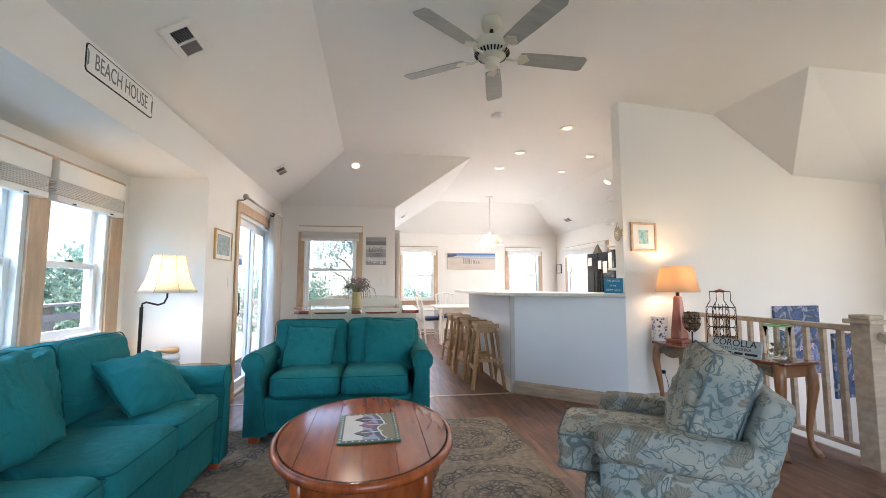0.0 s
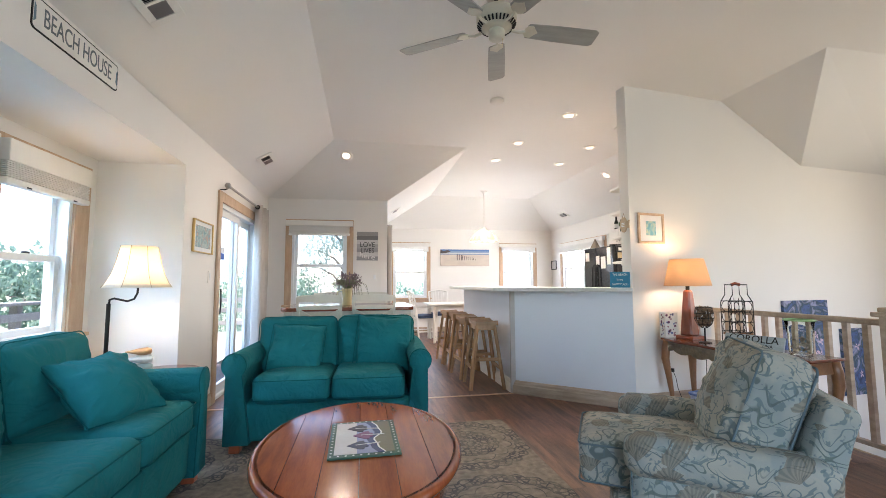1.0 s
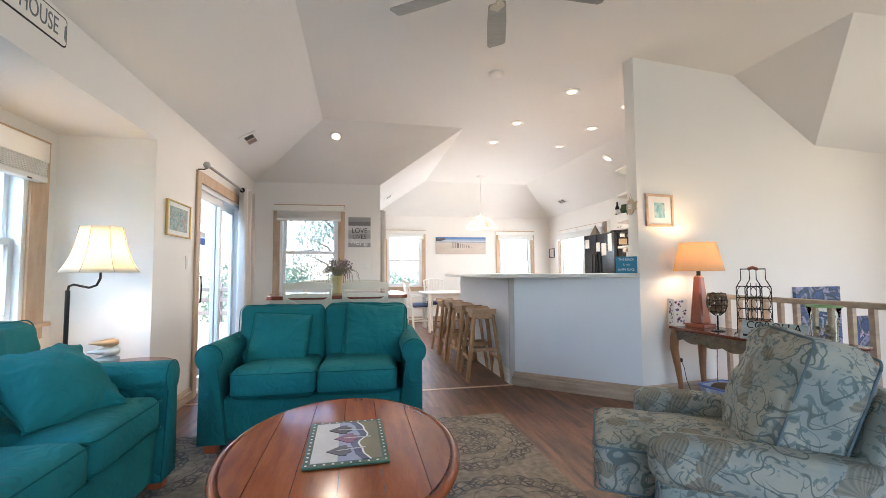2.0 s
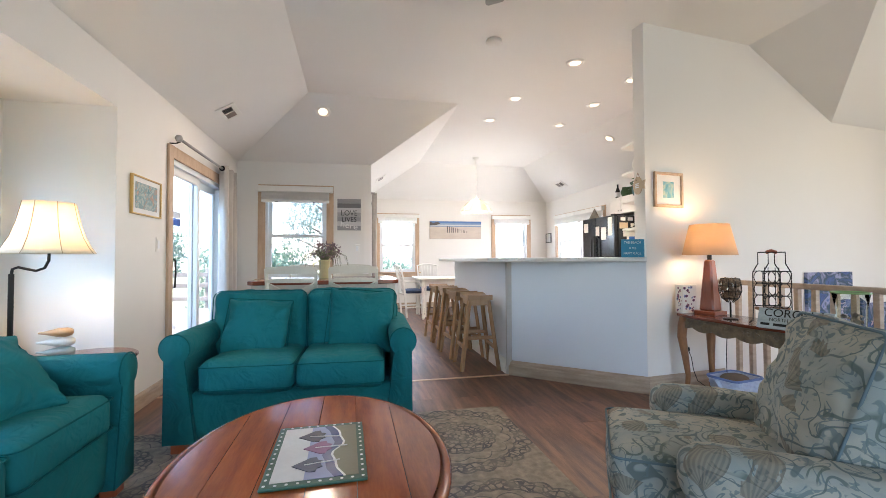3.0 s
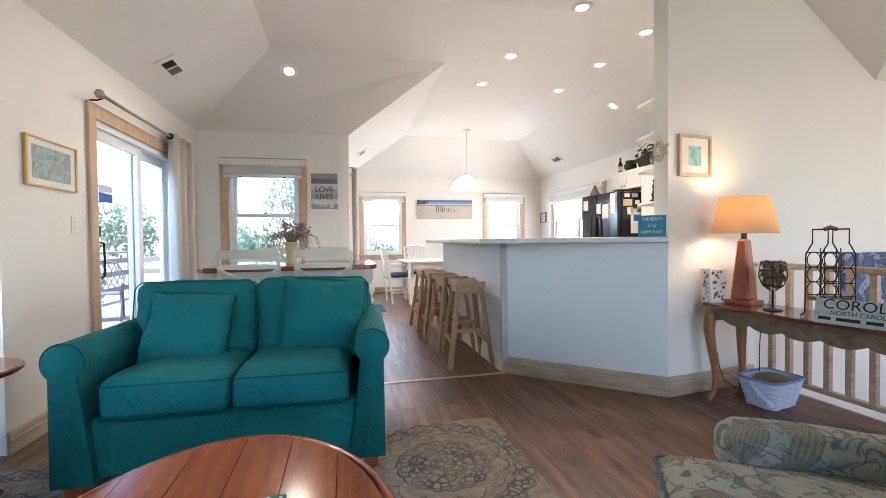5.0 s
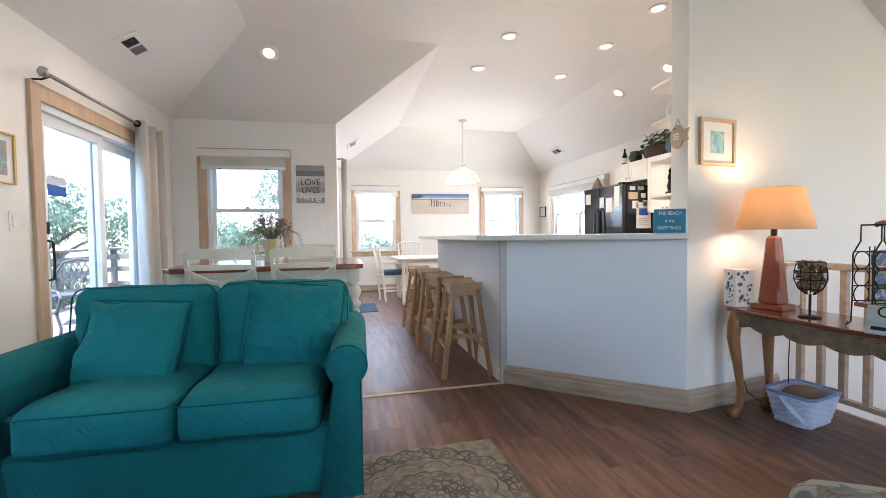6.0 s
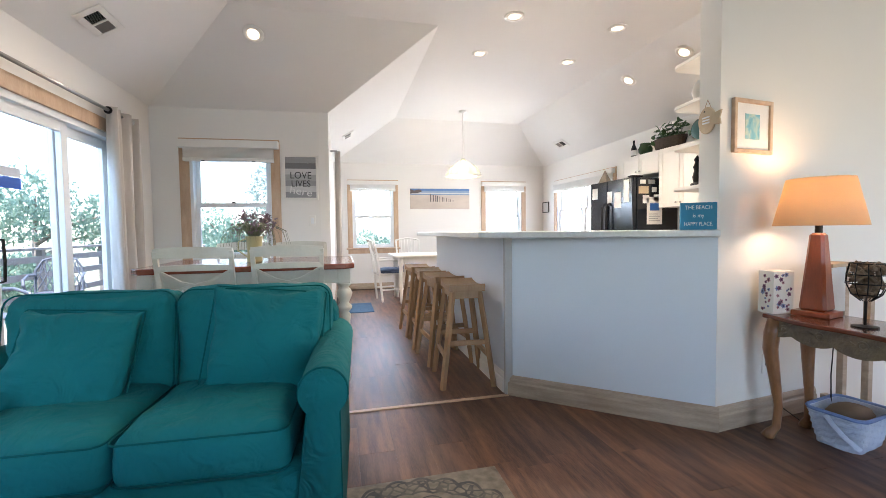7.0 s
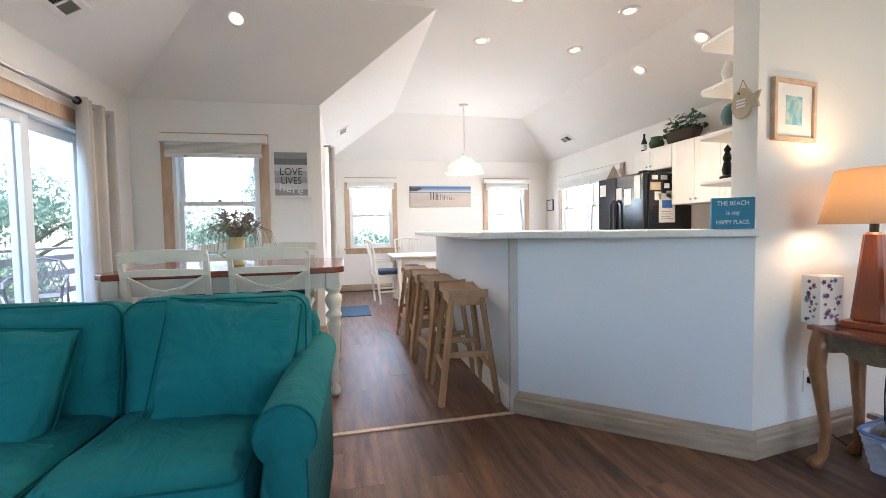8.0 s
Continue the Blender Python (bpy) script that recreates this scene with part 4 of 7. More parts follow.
def dining_table():
    t = thing("dining_table", Matrix.Identity(4), "tall dining table with cherry top and cream turned legs", "table")
    x0, x1, y0, y1, c = -0.87, 0.565, 4.945, 5.93, 0.06
    part("tabletop", prism([(x0 + c, y0), (x1 - c, y0), (x1, y0 + c), (x1, y1 - c), (x1 - c, y1), (x0 + c, y1), (x0, y1 - c), (x0, y0 + c)], 0.845, 0.885, bevel=0.008), CHERRY, t)
    bm = box(x0 + 0.07, x1 - 0.07, y0 + 0.06, y0 + 0.085, 0.74, 0.844)
    box(x0 + 0.07, x1 - 0.07, y1 - 0.085, y1 - 0.06, 0.74, 0.844, bm=bm)
    box(x0 + 0.07, x0 + 0.095, y0 + 0.086, y1 - 0.086, 0.74, 0.844, bm=bm)
    box(x1 - 0.095, x1 - 0.07, y0 + 0.086, y1 - 0.086, 0.74, 0.844, bm=bm)
    part("apron", bm, CREAM, t)
    prof = [(0.022, 0.0), (0.034, 0.02), (0.036, 0.05), (0.022, 0.075), (0.026, 0.10), (0.030, 0.30), (0.040, 0.46), (0.046, 0.50), (0.030, 0.52), (0.052, 0.545), (0.054, 0.565), (0.030, 0.59), (0.050, 0.63), (0.058, 0.66), (0.046, 0.69), (0.030, 0.705), (0.050, 0.725), (0.052, 0.738)]
    for x, y in ((x0 + 0.08, y0 + 0.09), (x1 - 0.075, y0 + 0.09), (x0 + 0.08, y1 - 0.09), (x1 - 0.075, y1 - 0.09)):
        leg = part("leg", lathe(prof, 20, centre=(x, y)), CREAM, t, smooth=True)
        part("leg_block", box(x - 0.045, x + 0.045, y - 0.045, y + 0.045, 0.738, 0.8445, 0.004), CREAM, leg)
    return t


dining_table()
NAVY = material("navy_cushion", (0.05, 0.09, 0.18), 0.9, second=(0.12, 0.16, 0.26), scale=14, grain=200, bump=0.15)


def dining_chair(m, label):
    """Sits facing +y; its back at y 0, with a crossed back."""
    c = thing("dining_chair", m, label, "chair", "chairs round the dining table")
    w = 0.22
    for x in (-w, w):
        part("back_post", sweep([(x * 0.95, 0.06, 0.0), (x * 0.95, 0.10, 0.35), (x * 0.97, 0.09, 0.60), (x, 0.03, 0.85), (x * 1.02, -0.005, 1.0)], [0.020, 0.022, 0.023, 0.021, 0.018], square=True), CREAM, c)
        part("front_leg", sweep([(x * 0.95, 0.44, 0.0), (x * 0.95, 0.44, 0.60)], [0.018, 0.024], square=True), CREAM, c)
    def rail(name, z, h, y):
        bm = bmesh.new()
        rows = []
        for k in range(11):
            u = -1 + 0.2 * k
            x, yy = u * (w + 0.012), y - 0.03 * (1 - u * u)
            crown = 0.012 * (1 - u * u)
            rows.append([bm.verts.new(p) for p in ((x, yy - 0.011, z - h / 2), (x, yy + 0.011, z - h / 2), (x, yy + 0.011, z + h / 2 + crown), (x, yy - 0.011, z + h / 2 + crown))])
        for a, b in zip(rows, rows[1:]):
            for i in range(4):
                bm.faces.new((a[i], a[(i + 1) % 4], b[(i + 1) % 4], b[i]))
        bm.faces.new(rows[0][::-1]), bm.faces.new(rows[-1])
        bmesh.ops.bevel(bm, geom=[e for e in bm.edges if e.is_manifold and e.calc_face_angle(0) > 0.6], offset=0.004, segments=2, affect="EDGES")
        part(name, bm, CREAM, c)
    rail("top_rail", 0.985, 0.062, 0.0)
    rail("mid_rail", 0.885, 0.03, 0.02)
    for s in (-1, 1):
        part("cross_brace", sweep([(s * (w - 0.01), 0.03, 0.865), (s * 0.08, 0.005, 0.795), (0, 0.004 + 0.004 * s, 0.775), (-s * 0.08, 0.02, 0.755), (-s * (w - 0.01), 0.075, 0.66)], 0.011, square=True), CREAM, c)
    part("seat", box(-0.23, 0.23, 0.06, 0.47, 0.60, 0.635, 0.012), CREAM, c)
    pad = part("seat_pad", soft_box(0.42, 0.36, 0.05, 0.02, (0, 0, 0.012), 8, 0.003, 41), NAVY, c, "navy cotton seat pad", True)
    at(pad, Matrix.Translation((0, 0.27, 0.66)))
    for z, y in ((0.22, 0.44), (0.30, 0.10)):
        part("stretcher", box(-0.20, 0.20, y - 0.01, y + 0.01, z - 0.015, z + 0.015, 0.003), CREAM, c)
    for x in (-0.205, 0.205):
        part("stretcher", box(x - 0.01, x + 0.01, 0.11, 0.43, 0.26, 0.29, 0.003), CREAM, c)
    return c


chair = dining_chair(pose(-0.458, 4.885, 0), "cream cross-back dining chair drawn up to the table")
copy_thing(chair, pose(0.118, 4.885, 0))
copy_thing(chair, pose(-0.42, 6.16, 0, 0, 0, 180))
copy_thing(chair, pose(0.10, 6.16, 0, 0, 0, 180))


def flower_jug():
    v = thing("flower_vase", pose(-0.19, 5.42, 0.886), "pale yellow enamel jug of dried purple flowers on the table", "vase")
    yellow = material("jug_yellow", (0.50, 0.45, 0.22), 0.35, scale=8)
    part("jug", lathe([(0.055, 0), (0.058, 0.01), (0.052, 0.08), (0.060, 0.17), (0.068, 0.20), (0.062, 0.20), (0.05, 0.17)], 24), yellow, v, smooth=True)
    part("handle", sweep([(-0.06, 0, 0.18), (-0.115, 0, 0.16), (-0.12, 0, 0.09), (-0.055, 0, 0.04)], 0.006), yellow, v)
    rng = random.Random(3)
    stems, blooms, blades = bmesh.new(), bmesh.new(), bmesh.new()
    for _ in range(46):
        a, r, h = rng.uniform(0, 6.3), rng.uniform(0.05, 0.19), rng.uniform(0.26, 0.40)
        tip = Vector((r * math.cos(a), r * math.sin(a), h - r * 0.25))
        sweep([(0, 0, 0.12), (tip.x * 0.4, tip.y * 0.4, 0.26), tip], 0.002, 4, bm=stems)
        for _ in range(9):
            p = tip + Vector((rng.gauss(0, 0.014), rng.gauss(0, 0.014), rng.gauss(0, 0.02)))
            s = rng.uniform(0.006, 0.012)
            q = Euler((rng.uniform(0, 6), rng.uniform(0, 6), 0)).to_matrix()
            blooms.faces.new([blooms.verts.new(p + q @ Vector(c)) for c in ((-s, -s * 0.6, 0), (s, -s * 0.6, 0.003), (s, s * 0.6, 0), (-s, s * 0.6, 0.003))])
    for _ in range(60):
        a, r = rng.uniform(0, 6.3), rng.uniform(0.12, 0.30)
        pts = [Vector((0, 0, 0.16)), Vector((0.45 * r * math.cos(a), 0.45 * r * math.sin(a), 0.30)), Vector((0.85 * r * math.cos(a), 0.85 * r * math.sin(a), 0.24)), Vector((r * math.cos(a), r * math.sin(a), rng.uniform(0.02, 0.16)))]
        sweep(pts, [0.003, 0.003, 0.002, 0.0006], 3, bm=blades)
    part("stems", stems, material("stem_green", (0.10, 0.12, 0.06), 0.7), v)
    part("bouquet", blooms, material("dried_flower", (0.13, 0.085, 0.11), 0.8, second=(0.24, 0.18, 0.19), scale=30, mix=0.8), v, "dried mauve flower heads")["kind"] = "stuff"
    part("grass", blades, material("dried_grass", (0.16, 0.17, 0.10), 0.7), v, "drooping grass blades")


flower_jug()

# ---- bar stools ----


def bar_stool(m, label):
    s = thing("bar_stool", m, label, "stool", "stools along the bar")
    bm = bmesh.new()
    rows = []
    for k in range(15):
        u = -1 + k / 7
        y, z = u * 0.20, 0.715 + 0.022 * u * u
        rows.append([bm.verts.new(p) for p in ((-0.125, y, 0.685), (0.125, y, 0.685), (0.125, y, z), (0.0, y, z - 0.004), (-0.125, y, z))])
    for a, b in zip(rows, rows[1:]):
        for i in range(5):
            bm.faces.new((a[i], a[(i + 1) % 5], b[(i + 1) % 5], b[i]))
    bm.faces.new(rows[0][::-1]), bm.faces.new(rows[-1])
    part("seat", bm, STOOLWOOD, s)
    for x in (-1, 1):
        for y in (-1, 1):
            part("leg", sweep([(x * 0.185, y * 0.20, 0.0), (x * 0.095, y * 0.145, 0.695)], 0.022, square=True), STOOLWOOD, s)
    for x in (-1, 1):
        part("stretcher", box(x * 0.155 - 0.01, x * 0.155 + 0.01, -0.17, 0.17, 0.20, 0.235, 0.003), STOOLWOOD, s)
        part("apron", box(x * 0.098 - 0.009, x * 0.098 + 0.009, -0.14, 0.14, 0.63, 0.684, 0.003), STOOLWOOD, s)
    for y in (-1, 1):
        part("stretcher", box(-0.14, 0.14, y * 0.172 - 0.01, y * 0.172 + 0.01, 0.30, 0.335, 0.003), STOOLWOOD, s)
        part("apron", box(-0.09, 0.09, y * 0.148 - 0.009, y * 0.148 + 0.009, 0.63, 0.684, 0.003), STOOLWOOD, s)
    return s


stool = bar_stool(pose(1.34, 4.845, 0, 0, 0, -4), "saddle-seat oak bar stool drawn up to the bar")
for i, y in enumerate((5.40, 5.90, 6.39)):
    copy_thing(stool, pose(1.325 - 0.012 * i, y - 0.02, 0, 0, 0, (4, -3, 2)[i]))

# ---- kitchen ----


def face(on, s, z, lift=0.0):
    """A pose on a wall's room face: x to the viewer's right, y up, z into the room."""
    m = on.matrix_basis
    a = m.to_3x3()
    ax, ay = a @ Vector((1, 0, 0)), a @ Vector((0, 1, 0))
    o = m @ Vector((s, lift, z))
    return Matrix(((-ax.x, 0, ay.x, o.x), (-ax.y, 0, ay.y, o.y), (-ax.z, 1, ay.z, o.z), (0, 0, 0, 1)))


def refrigerator():
    f = thing("refrigerator", pose(3.95, 6.30, 0), "black side-by-side refrigerator covered with pinned papers", "refrigerator")
    part("body", box(0.06, 0.66, 0.0, 0.90, 0.0, 1.735, 0.01), FRIDGE, f)
    for a, b in ((0.005, 0.50), (0.51, 0.895)):
        door = part("door", box(0.0, 0.058, a, b, 0.05, 1.745, 0.012), FRIDGE, f)
        yh = 0.455 if a < 0.1 else 0.545
        part("handle", sweep([(0.0, yh, 0.75), (-0.05, yh, 0.80), (-0.055, yh, 1.1), (-0.05, yh, 1.40), (0.0, yh, 1.45)], 0.014), BLACK, door)
    part("hinge_cap", box(0.0, 0.16, 0.02, 0.10, 1.746, 1.765, 0.004), BLACK, f)
    blue = material("flyer_blue", (0.03, 0.14, 0.45), 0.6)
    grey = material("flyer_print", (0.35, 0.36, 0.38), 0.7)
    tan = material("flyer_tan", (0.60, 0.48, 0.32), 0.7)
    for y, z, w, h in ((0.40, 1.45, 0.10, 0.15), (0.22, 1.38, 0.13, 0.20), (0.07, 1.44, 0.10, 0.28)):
        p = part("paper", box(-0.004, -0.001, y, y + w, z, z + h), PAPER, f)
    part("paper", box(-0.004, -0.001, 0.72, 0.84, 1.52, 1.67), PAPER, f)
    for x, z, w, h, mt in ((0.10, 1.66, 0.08, 0.05, PAPER), (0.22, 1.66, 0.09, 0.05, grey), (0.08, 1.54, 0.14, 0.09, tan), (0.27, 1.56, 0.07, 0.06, PAPER), (0.14, 1.42, 0.09, 0.10, PAPER), (0.30, 1.45, 0.10, 0.08, PAPER), (0.20, 1.16, 0.22, 0.34, PAPER)):
        part("paper", box(x, x + w, -0.004, -0.001, z, z + h), mt, f)
    part("flyer_picture", box(0.24, 0.38, -0.006, -0.0045, 1.33, 1.42), blue, f, "blue printed panel of a flyer")
    for k in range(4):
        part("flyer_line", box(0.23, 0.39 - 0.03 * (k % 2), -0.006, -0.0045, 1.20 + 0.028 * k, 1.208 + 0.028 * k), grey, f)


refrigerator()


def wall_cabinet(m, d, w, h, label):
    c = thing("wall_cabinet", m, label, "cabinet", "white wall cabinets")
    part("body", box(0.02, d, 0.0, w, 0, h, 0.002), WHITE, c)
    n = 2
    for i in range(n):
        a, b = 0.004 + i * w / n, (i + 1) * w / n - 0.004
        bm = box(0.0, 0.018, a, b, 0.004, h - 0.004, 0.002)
        door = part("door", bm, WHITE, c)
        st = 0.055
        fr = box(-0.006, -0.0005, a, a + st, 0.004, h - 0.004, 0.001)
        box(-0.006, -0.0005, b - st, b, 0.004, h - 0.004, 0.001, bm=fr)
        box(-0.006, -0.0005, a + st, b - st, 0.004, 0.004 + st, 0.001, bm=fr)
        box(-0.006, -0.0005, a + st, b - st, h - 0.004 - st, h - 0.004, 0.001, bm=fr)
        part("panel_frame", fr, WHITE, door)
        knob = lathe([(0.005, 0), (0.012, 0.012), (0.010, 0.022), (0.001, 0.025)], 10)
        bmesh.ops.transform(knob, matrix=Matrix.Translation((-0.006, b - 0.03 if i == 0 else a + 0.03, 0.05)) @ Matrix.Rotation(radians(-90), 4, "Y"), verts=knob.verts)
        part("knob", knob, STEEL, door)
    return c


wall_cabinet(pose(4.27, 6.24, 1.80), 0.34, 0.72, 0.27, "white panelled cabinet over the refrigerator")
wall_cabinet(pose(4.27, 5.60, 1.36), 0.34, 0.635, 0.71, "white panelled wall cabinet with two doors and knobs")
wall_cabinet(pose(4.27, 4.96, 1.36), 0.34, 0.635, 0.71, "white panelled wall cabinet beside the corner shelves")

cone = thing("pyramid_ornament", pose(4.12, 7.10, 1.7475, 0, 0, 20), "small grey-brown wooden pyramid ornament on the refrigerator", "ornament")
bm = bmesh.new()
apex, foot = bm.verts.new((0, 0, 0.20)), [bm.verts.new((x * 0.07, y * 0.07, 0.0)) for x, y in ((-1, -1), (1, -1), (1, 1), (-1, 1))]
for i in range(4):
    bm.faces.new((foot[i], foot[(i + 1) % 4], apex))
bm.faces.new(foot[::-1])
bmesh.ops.bevel(bm, geom=list(bm.edges), offset=0.004, segments=2, affect="EDGES")
part("body", bm, DECKWOOD_GREY, cone)
bottle = thing("bottle", pose(4.40, 6.86, 2.072), "dark glass bottle with a pale label on the cabinet", "bottle")
part("glass", lathe([(0.034, 0), (0.036, 0.01), (0.036, 0.13), (0.014, 0.19), (0.014, 0.235), (0.016, 0.24)], 16), FRIDGE, bottle, smooth=True)
part("paper_label", lathe([(0.0365, 0.035), (0.0368, 0.036), (0.0368, 0.105), (0.0365, 0.106)], 16), PAPER, bottle)
pot = thing("round_pot", pose(4.42, 6.66, 2.072), "round green glazed pot on the cabinet", "pot")
part("body", lathe([(0.05, 0), (0.085, 0.05), (0.09, 0.09), (0.065, 0.14), (0.07, 0.16), (0.06, 0.16), (0.055, 0.13)], 20), material("green_glaze", (0.05, 0.10, 0.04), 0.25), pot, smooth=True)


def planter():
    p = thing("potted_plant", pose(4.43, 6.25, 2.072), "leafy trailing plant in a long dark basket", "plant")
    bm = lathe([(0.10, 0), (0.13, 0.03), (0.155, 0.13), (0.16, 0.14), (0.14, 0.14), (0.12, 0.06)], 24)
    bmesh.ops.scale(bm, vec=(0.8, 1.6, 1), verts=bm.verts)
    part("basket", bm, material("wicker", (0.09, 0.065, 0.045), 0.8, second=(0.04, 0.03, 0.02), scale=30, grain=90, bump=0.5, stretch=(1, 1, 3)), p)
    rng = random.Random(8)
    lv = bmesh.new()
    for _ in range(90):
        a, r = rng.uniform(0, 6.3), rng.uniform(0.05, 0.30)
        c = Vector((r * 0.5 * math.cos(a), r * math.sin(a), 0.16 + rng.uniform(-0.06, 0.16)))
        q = Euler((rng.uniform(-0.9, 0.9), rng.uniform(-0.9, 0.9), rng.uniform(0, 6.3))).to_matrix()
        s = rng.uniform(0.03, 0.055)
        tip = [(-s, 0, 0), (-0.3 * s, -0.55 * s, 0.1 * s), (0.5 * s, -0.4 * s, 0.05 * s), (1.1 * s, 0, -0.2 * s), (0.5 * s, 0.4 * s, 0.05 * s), (-0.3 * s, 0.55 * s, 0.1 * s)]
        lv.faces.new([lv.verts.new(c + q @ Vector(v)) for v in tip])
        sweep([(0, c.y * 0.5, 0.10), (c.x * 0.6, c.y * 0.8, c.z), c], 0.002, 3, bm=lv)
    part("leaves", lv, material("pothos_leaf", (0.05, 0.13, 0.035), 0.4, second=(0.03, 0.07, 0.02), scale=14, mix=0.7), p)


planter()

# corner shelves behind the end of the stair wall
shelves = thing("corner_shelf_unit", Matrix.Identity(4), "white rounded corner shelves fixed to the wall end", "shelf")
part("back_panel", box(2.56, 2.74, 3.835, 3.87, 1.30, 2.5), WHITE, shelves)
for z in (2.09, 1.845, 1.60, 1.355):
    outline = [(2.44, 3.828)] + [(2.465, 3.99)] + [(2.535 - 0.07 * math.cos(radians(a)), 4.01 + 0.07 * math.sin(radians(a))) for a in range(0, 91, 15)] + [(2.76, 4.08), (2.76, 3.87)]
    part("shelf", prism(outline, z - 0.02, z, bevel=0.004), WHITE, shelves)
stand = thing("shelf_ornament", pose(2.56, 3.96, 1.355), "small dark wire lighthouse ornament on the shelf", "ornament")
part("body", lathe([(0.035, 0), (0.035, 0.02), (0.02, 0.03), (0.026, 0.06), (0.016, 0.10), (0.022, 0.12), (0.012, 0.15), (0.018, 0.165), (0.001, 0.19)], 12), BLACK, stand)
stand = thing("shelf_ornament", pose(2.55, 3.95, 1.845), "pale glass fish ornament on the shelf", "ornament")
part("body", lathe([(0.03, 0), (0.02, 0.02), (0.035, 0.07), (0.02, 0.12), (0.001, 0.14)], 14), WHITE, stand, smooth=True)
stand = thing("shelf_ornament", pose(2.52, 3.91, 1.60), "round teal glass plate upright on the shelf", "ornament")
bm = lathe([(0.001, -0.012), (0.05, -0.008), (0.06, 0.0), (0.05, 0.004), (0.001, -0.002)], 24)
bmesh.ops.transform(bm, matrix=Matrix.Translation((0, 0, 0.087)) @ Matrix.Rotation(radians(90), 4, "Y"), verts=bm.verts)
part("plate", bm, material("teal_glass", (0.05, 0.13, 0.13), 0.2), stand, smooth=True)


def fish_plaque():
    f = thing("fish_plaque", Matrix.Translation((2.422, 3.737, 1.69)) @ Matrix(((0, 0, -1, 0), (-1, 0, 0, 0), (0, 1, 0, 0), (0, 0, 0, 1))) @ Matrix.Diagonal((0.82, 0.82, 1, 1)), "pale wooden fish plaque hung on the wall end", "plaque")
    wood = material("fish_wood", (0.52, 0.42, 0.29), 0.6, second=(0.42, 0.33, 0.22), scale=8, grain=60)
    outline = []
    for k in range(25):
        a = radians(25 + 310 * k / 24)
        outline.append((-0.02 + 0.065 * math.cos(a), 0.088 * math.sin(a)))
    outline += [(0.085, -0.045), (0.075, 0.0), (0.09, 0.045)]
    part("body", prism(outline, 0.0, 0.012, bevel=0.003), wood, f)
    part("cord", sweep([(-0.045, 0.075, 0.006), (-0.02, 0.135, 0.004), (0.01, 0.075, 0.006)], 0.002, 5), CONSOLEWOOD, f)
    for k in range(3):
        part("lettering_bar", box(-0.05, 0.005, -0.022 + 0.018 * k, -0.012 + 0.018 * k, 0.0125, 0.0135), COOL_LIT_WHITE, f)
    part("eye", lathe([(0.006, 0.012), (0.006, 0.0135)], 10, centre=(-0.035, 0.06)), BLACK, f)


fish_plaque()


def box_sign(text_rows, m, w, h, d, base, ink, label):
    b = thing("box_sign", m, label, "sign")
    part("block", box(-w / 2, w / 2, 0, h, -d, 0, 0.002), base, b)
    for txt, y, size, sq in text_rows:
        written("lettering", txt, size, ink, Matrix.Translation((0, y, 0.0006)), b, 0.0006, squeeze=sq)
    return b


SIGNBLUE = material("sign_blue", (0.02, 0.22, 0.36), 0.6, second=(0.015, 0.18, 0.30), scale=10)
rot = Matrix(((0.81, 0, -0.586, 2.33), (-0.586, 0, -0.81, 3.716), (0, 1, 0, 1.1005), (0, 0, 0, 1)))
box_sign([("THE BEACH", 0.118, 0.030, 0.8), ("is my", 0.075, 0.030, 0.85), ("HAPPY PLACE.", 0.030, 0.029, 0.72)], rot, 0.17, 0.145, 0.03, SIGNBLUE, PAPER, "turquoise wooden block sign with white words on the counter")


def pendant():
    p = thing("pendant_lamp", pose(2.42, 8.40, 0), "ribbed clear glass dome pendant lamp, lit", "lamp")
    part("canopy", lathe([(0.001, 3.028), (0.07, 3.028), (0.06, 3.01), (0.015, 2.995)], 20), WHITE, p, smooth=True)
    part("stem", sweep([(0, 0, 3.0), (0, 0, 2.26)], 0.009, 8), WHITE, p)
    bm = bmesh.new()
    prof = [(0.03, 2.27), (0.05, 2.24), (0.12, 2.20), (0.20, 2.14), (0.26, 2.06), (0.285, 2.0), (0.29, 1.985)]
    rings = []
    N = 48
    for r, z in prof:
        rings.append([bm.verts.new(((r * (1 + 0.05 * math.cos(12 * 2 * math.pi * k / N) * (r / 0.29))) * math.cos(2 * math.pi * k / N), (r * (1 + 0.05 * math.cos(12 * 2 * math.pi * k / N) * (r / 0.29))) * math.sin(2 * math.pi * k / N), z)) for k in range(N)])
    for a, b in zip(rings, rings[1:]):
        for k in range(N):
            bm.faces.new((a[k], a[(k + 1) % N], b[(k + 1) % N], b[k]))
    sh = part("shade", bm, SHADE_GLASS, p, "ribbed glass shade", True)
    sh.modifiers.new("thickness", "SOLIDIFY").thickness = 0.004
    sh.visible_shadow = False
    part("bulb", lathe([(0.012, 2.22), (0.014, 2.18), (0.035, 2.12), (0.032, 2.08), (0.001, 2.055)], 16), BULB, p, smooth=True)


SHADE_GLASS = material("clear_shade", (0.92, 0.88, 0.79), 0.1)
sg = SHADE_GLASS.node_tree.nodes["Principled BSDF"]
sg.inputs["Transmission Weight"].default_value, sg.inputs["Roughness"].default_value, sg.inputs["IOR"].default_value = 0.7, 0.2, 1.35
BULB = glow("lit_bulb", (1.0, 0.86, 0.62), 9.0)
pendant()
lamp("pendant_light", "POINT", Matrix.Translation((2.42, 8.40, 2.02)), 1.0, (1.0, 0.84, 0.62), radius=0.04)


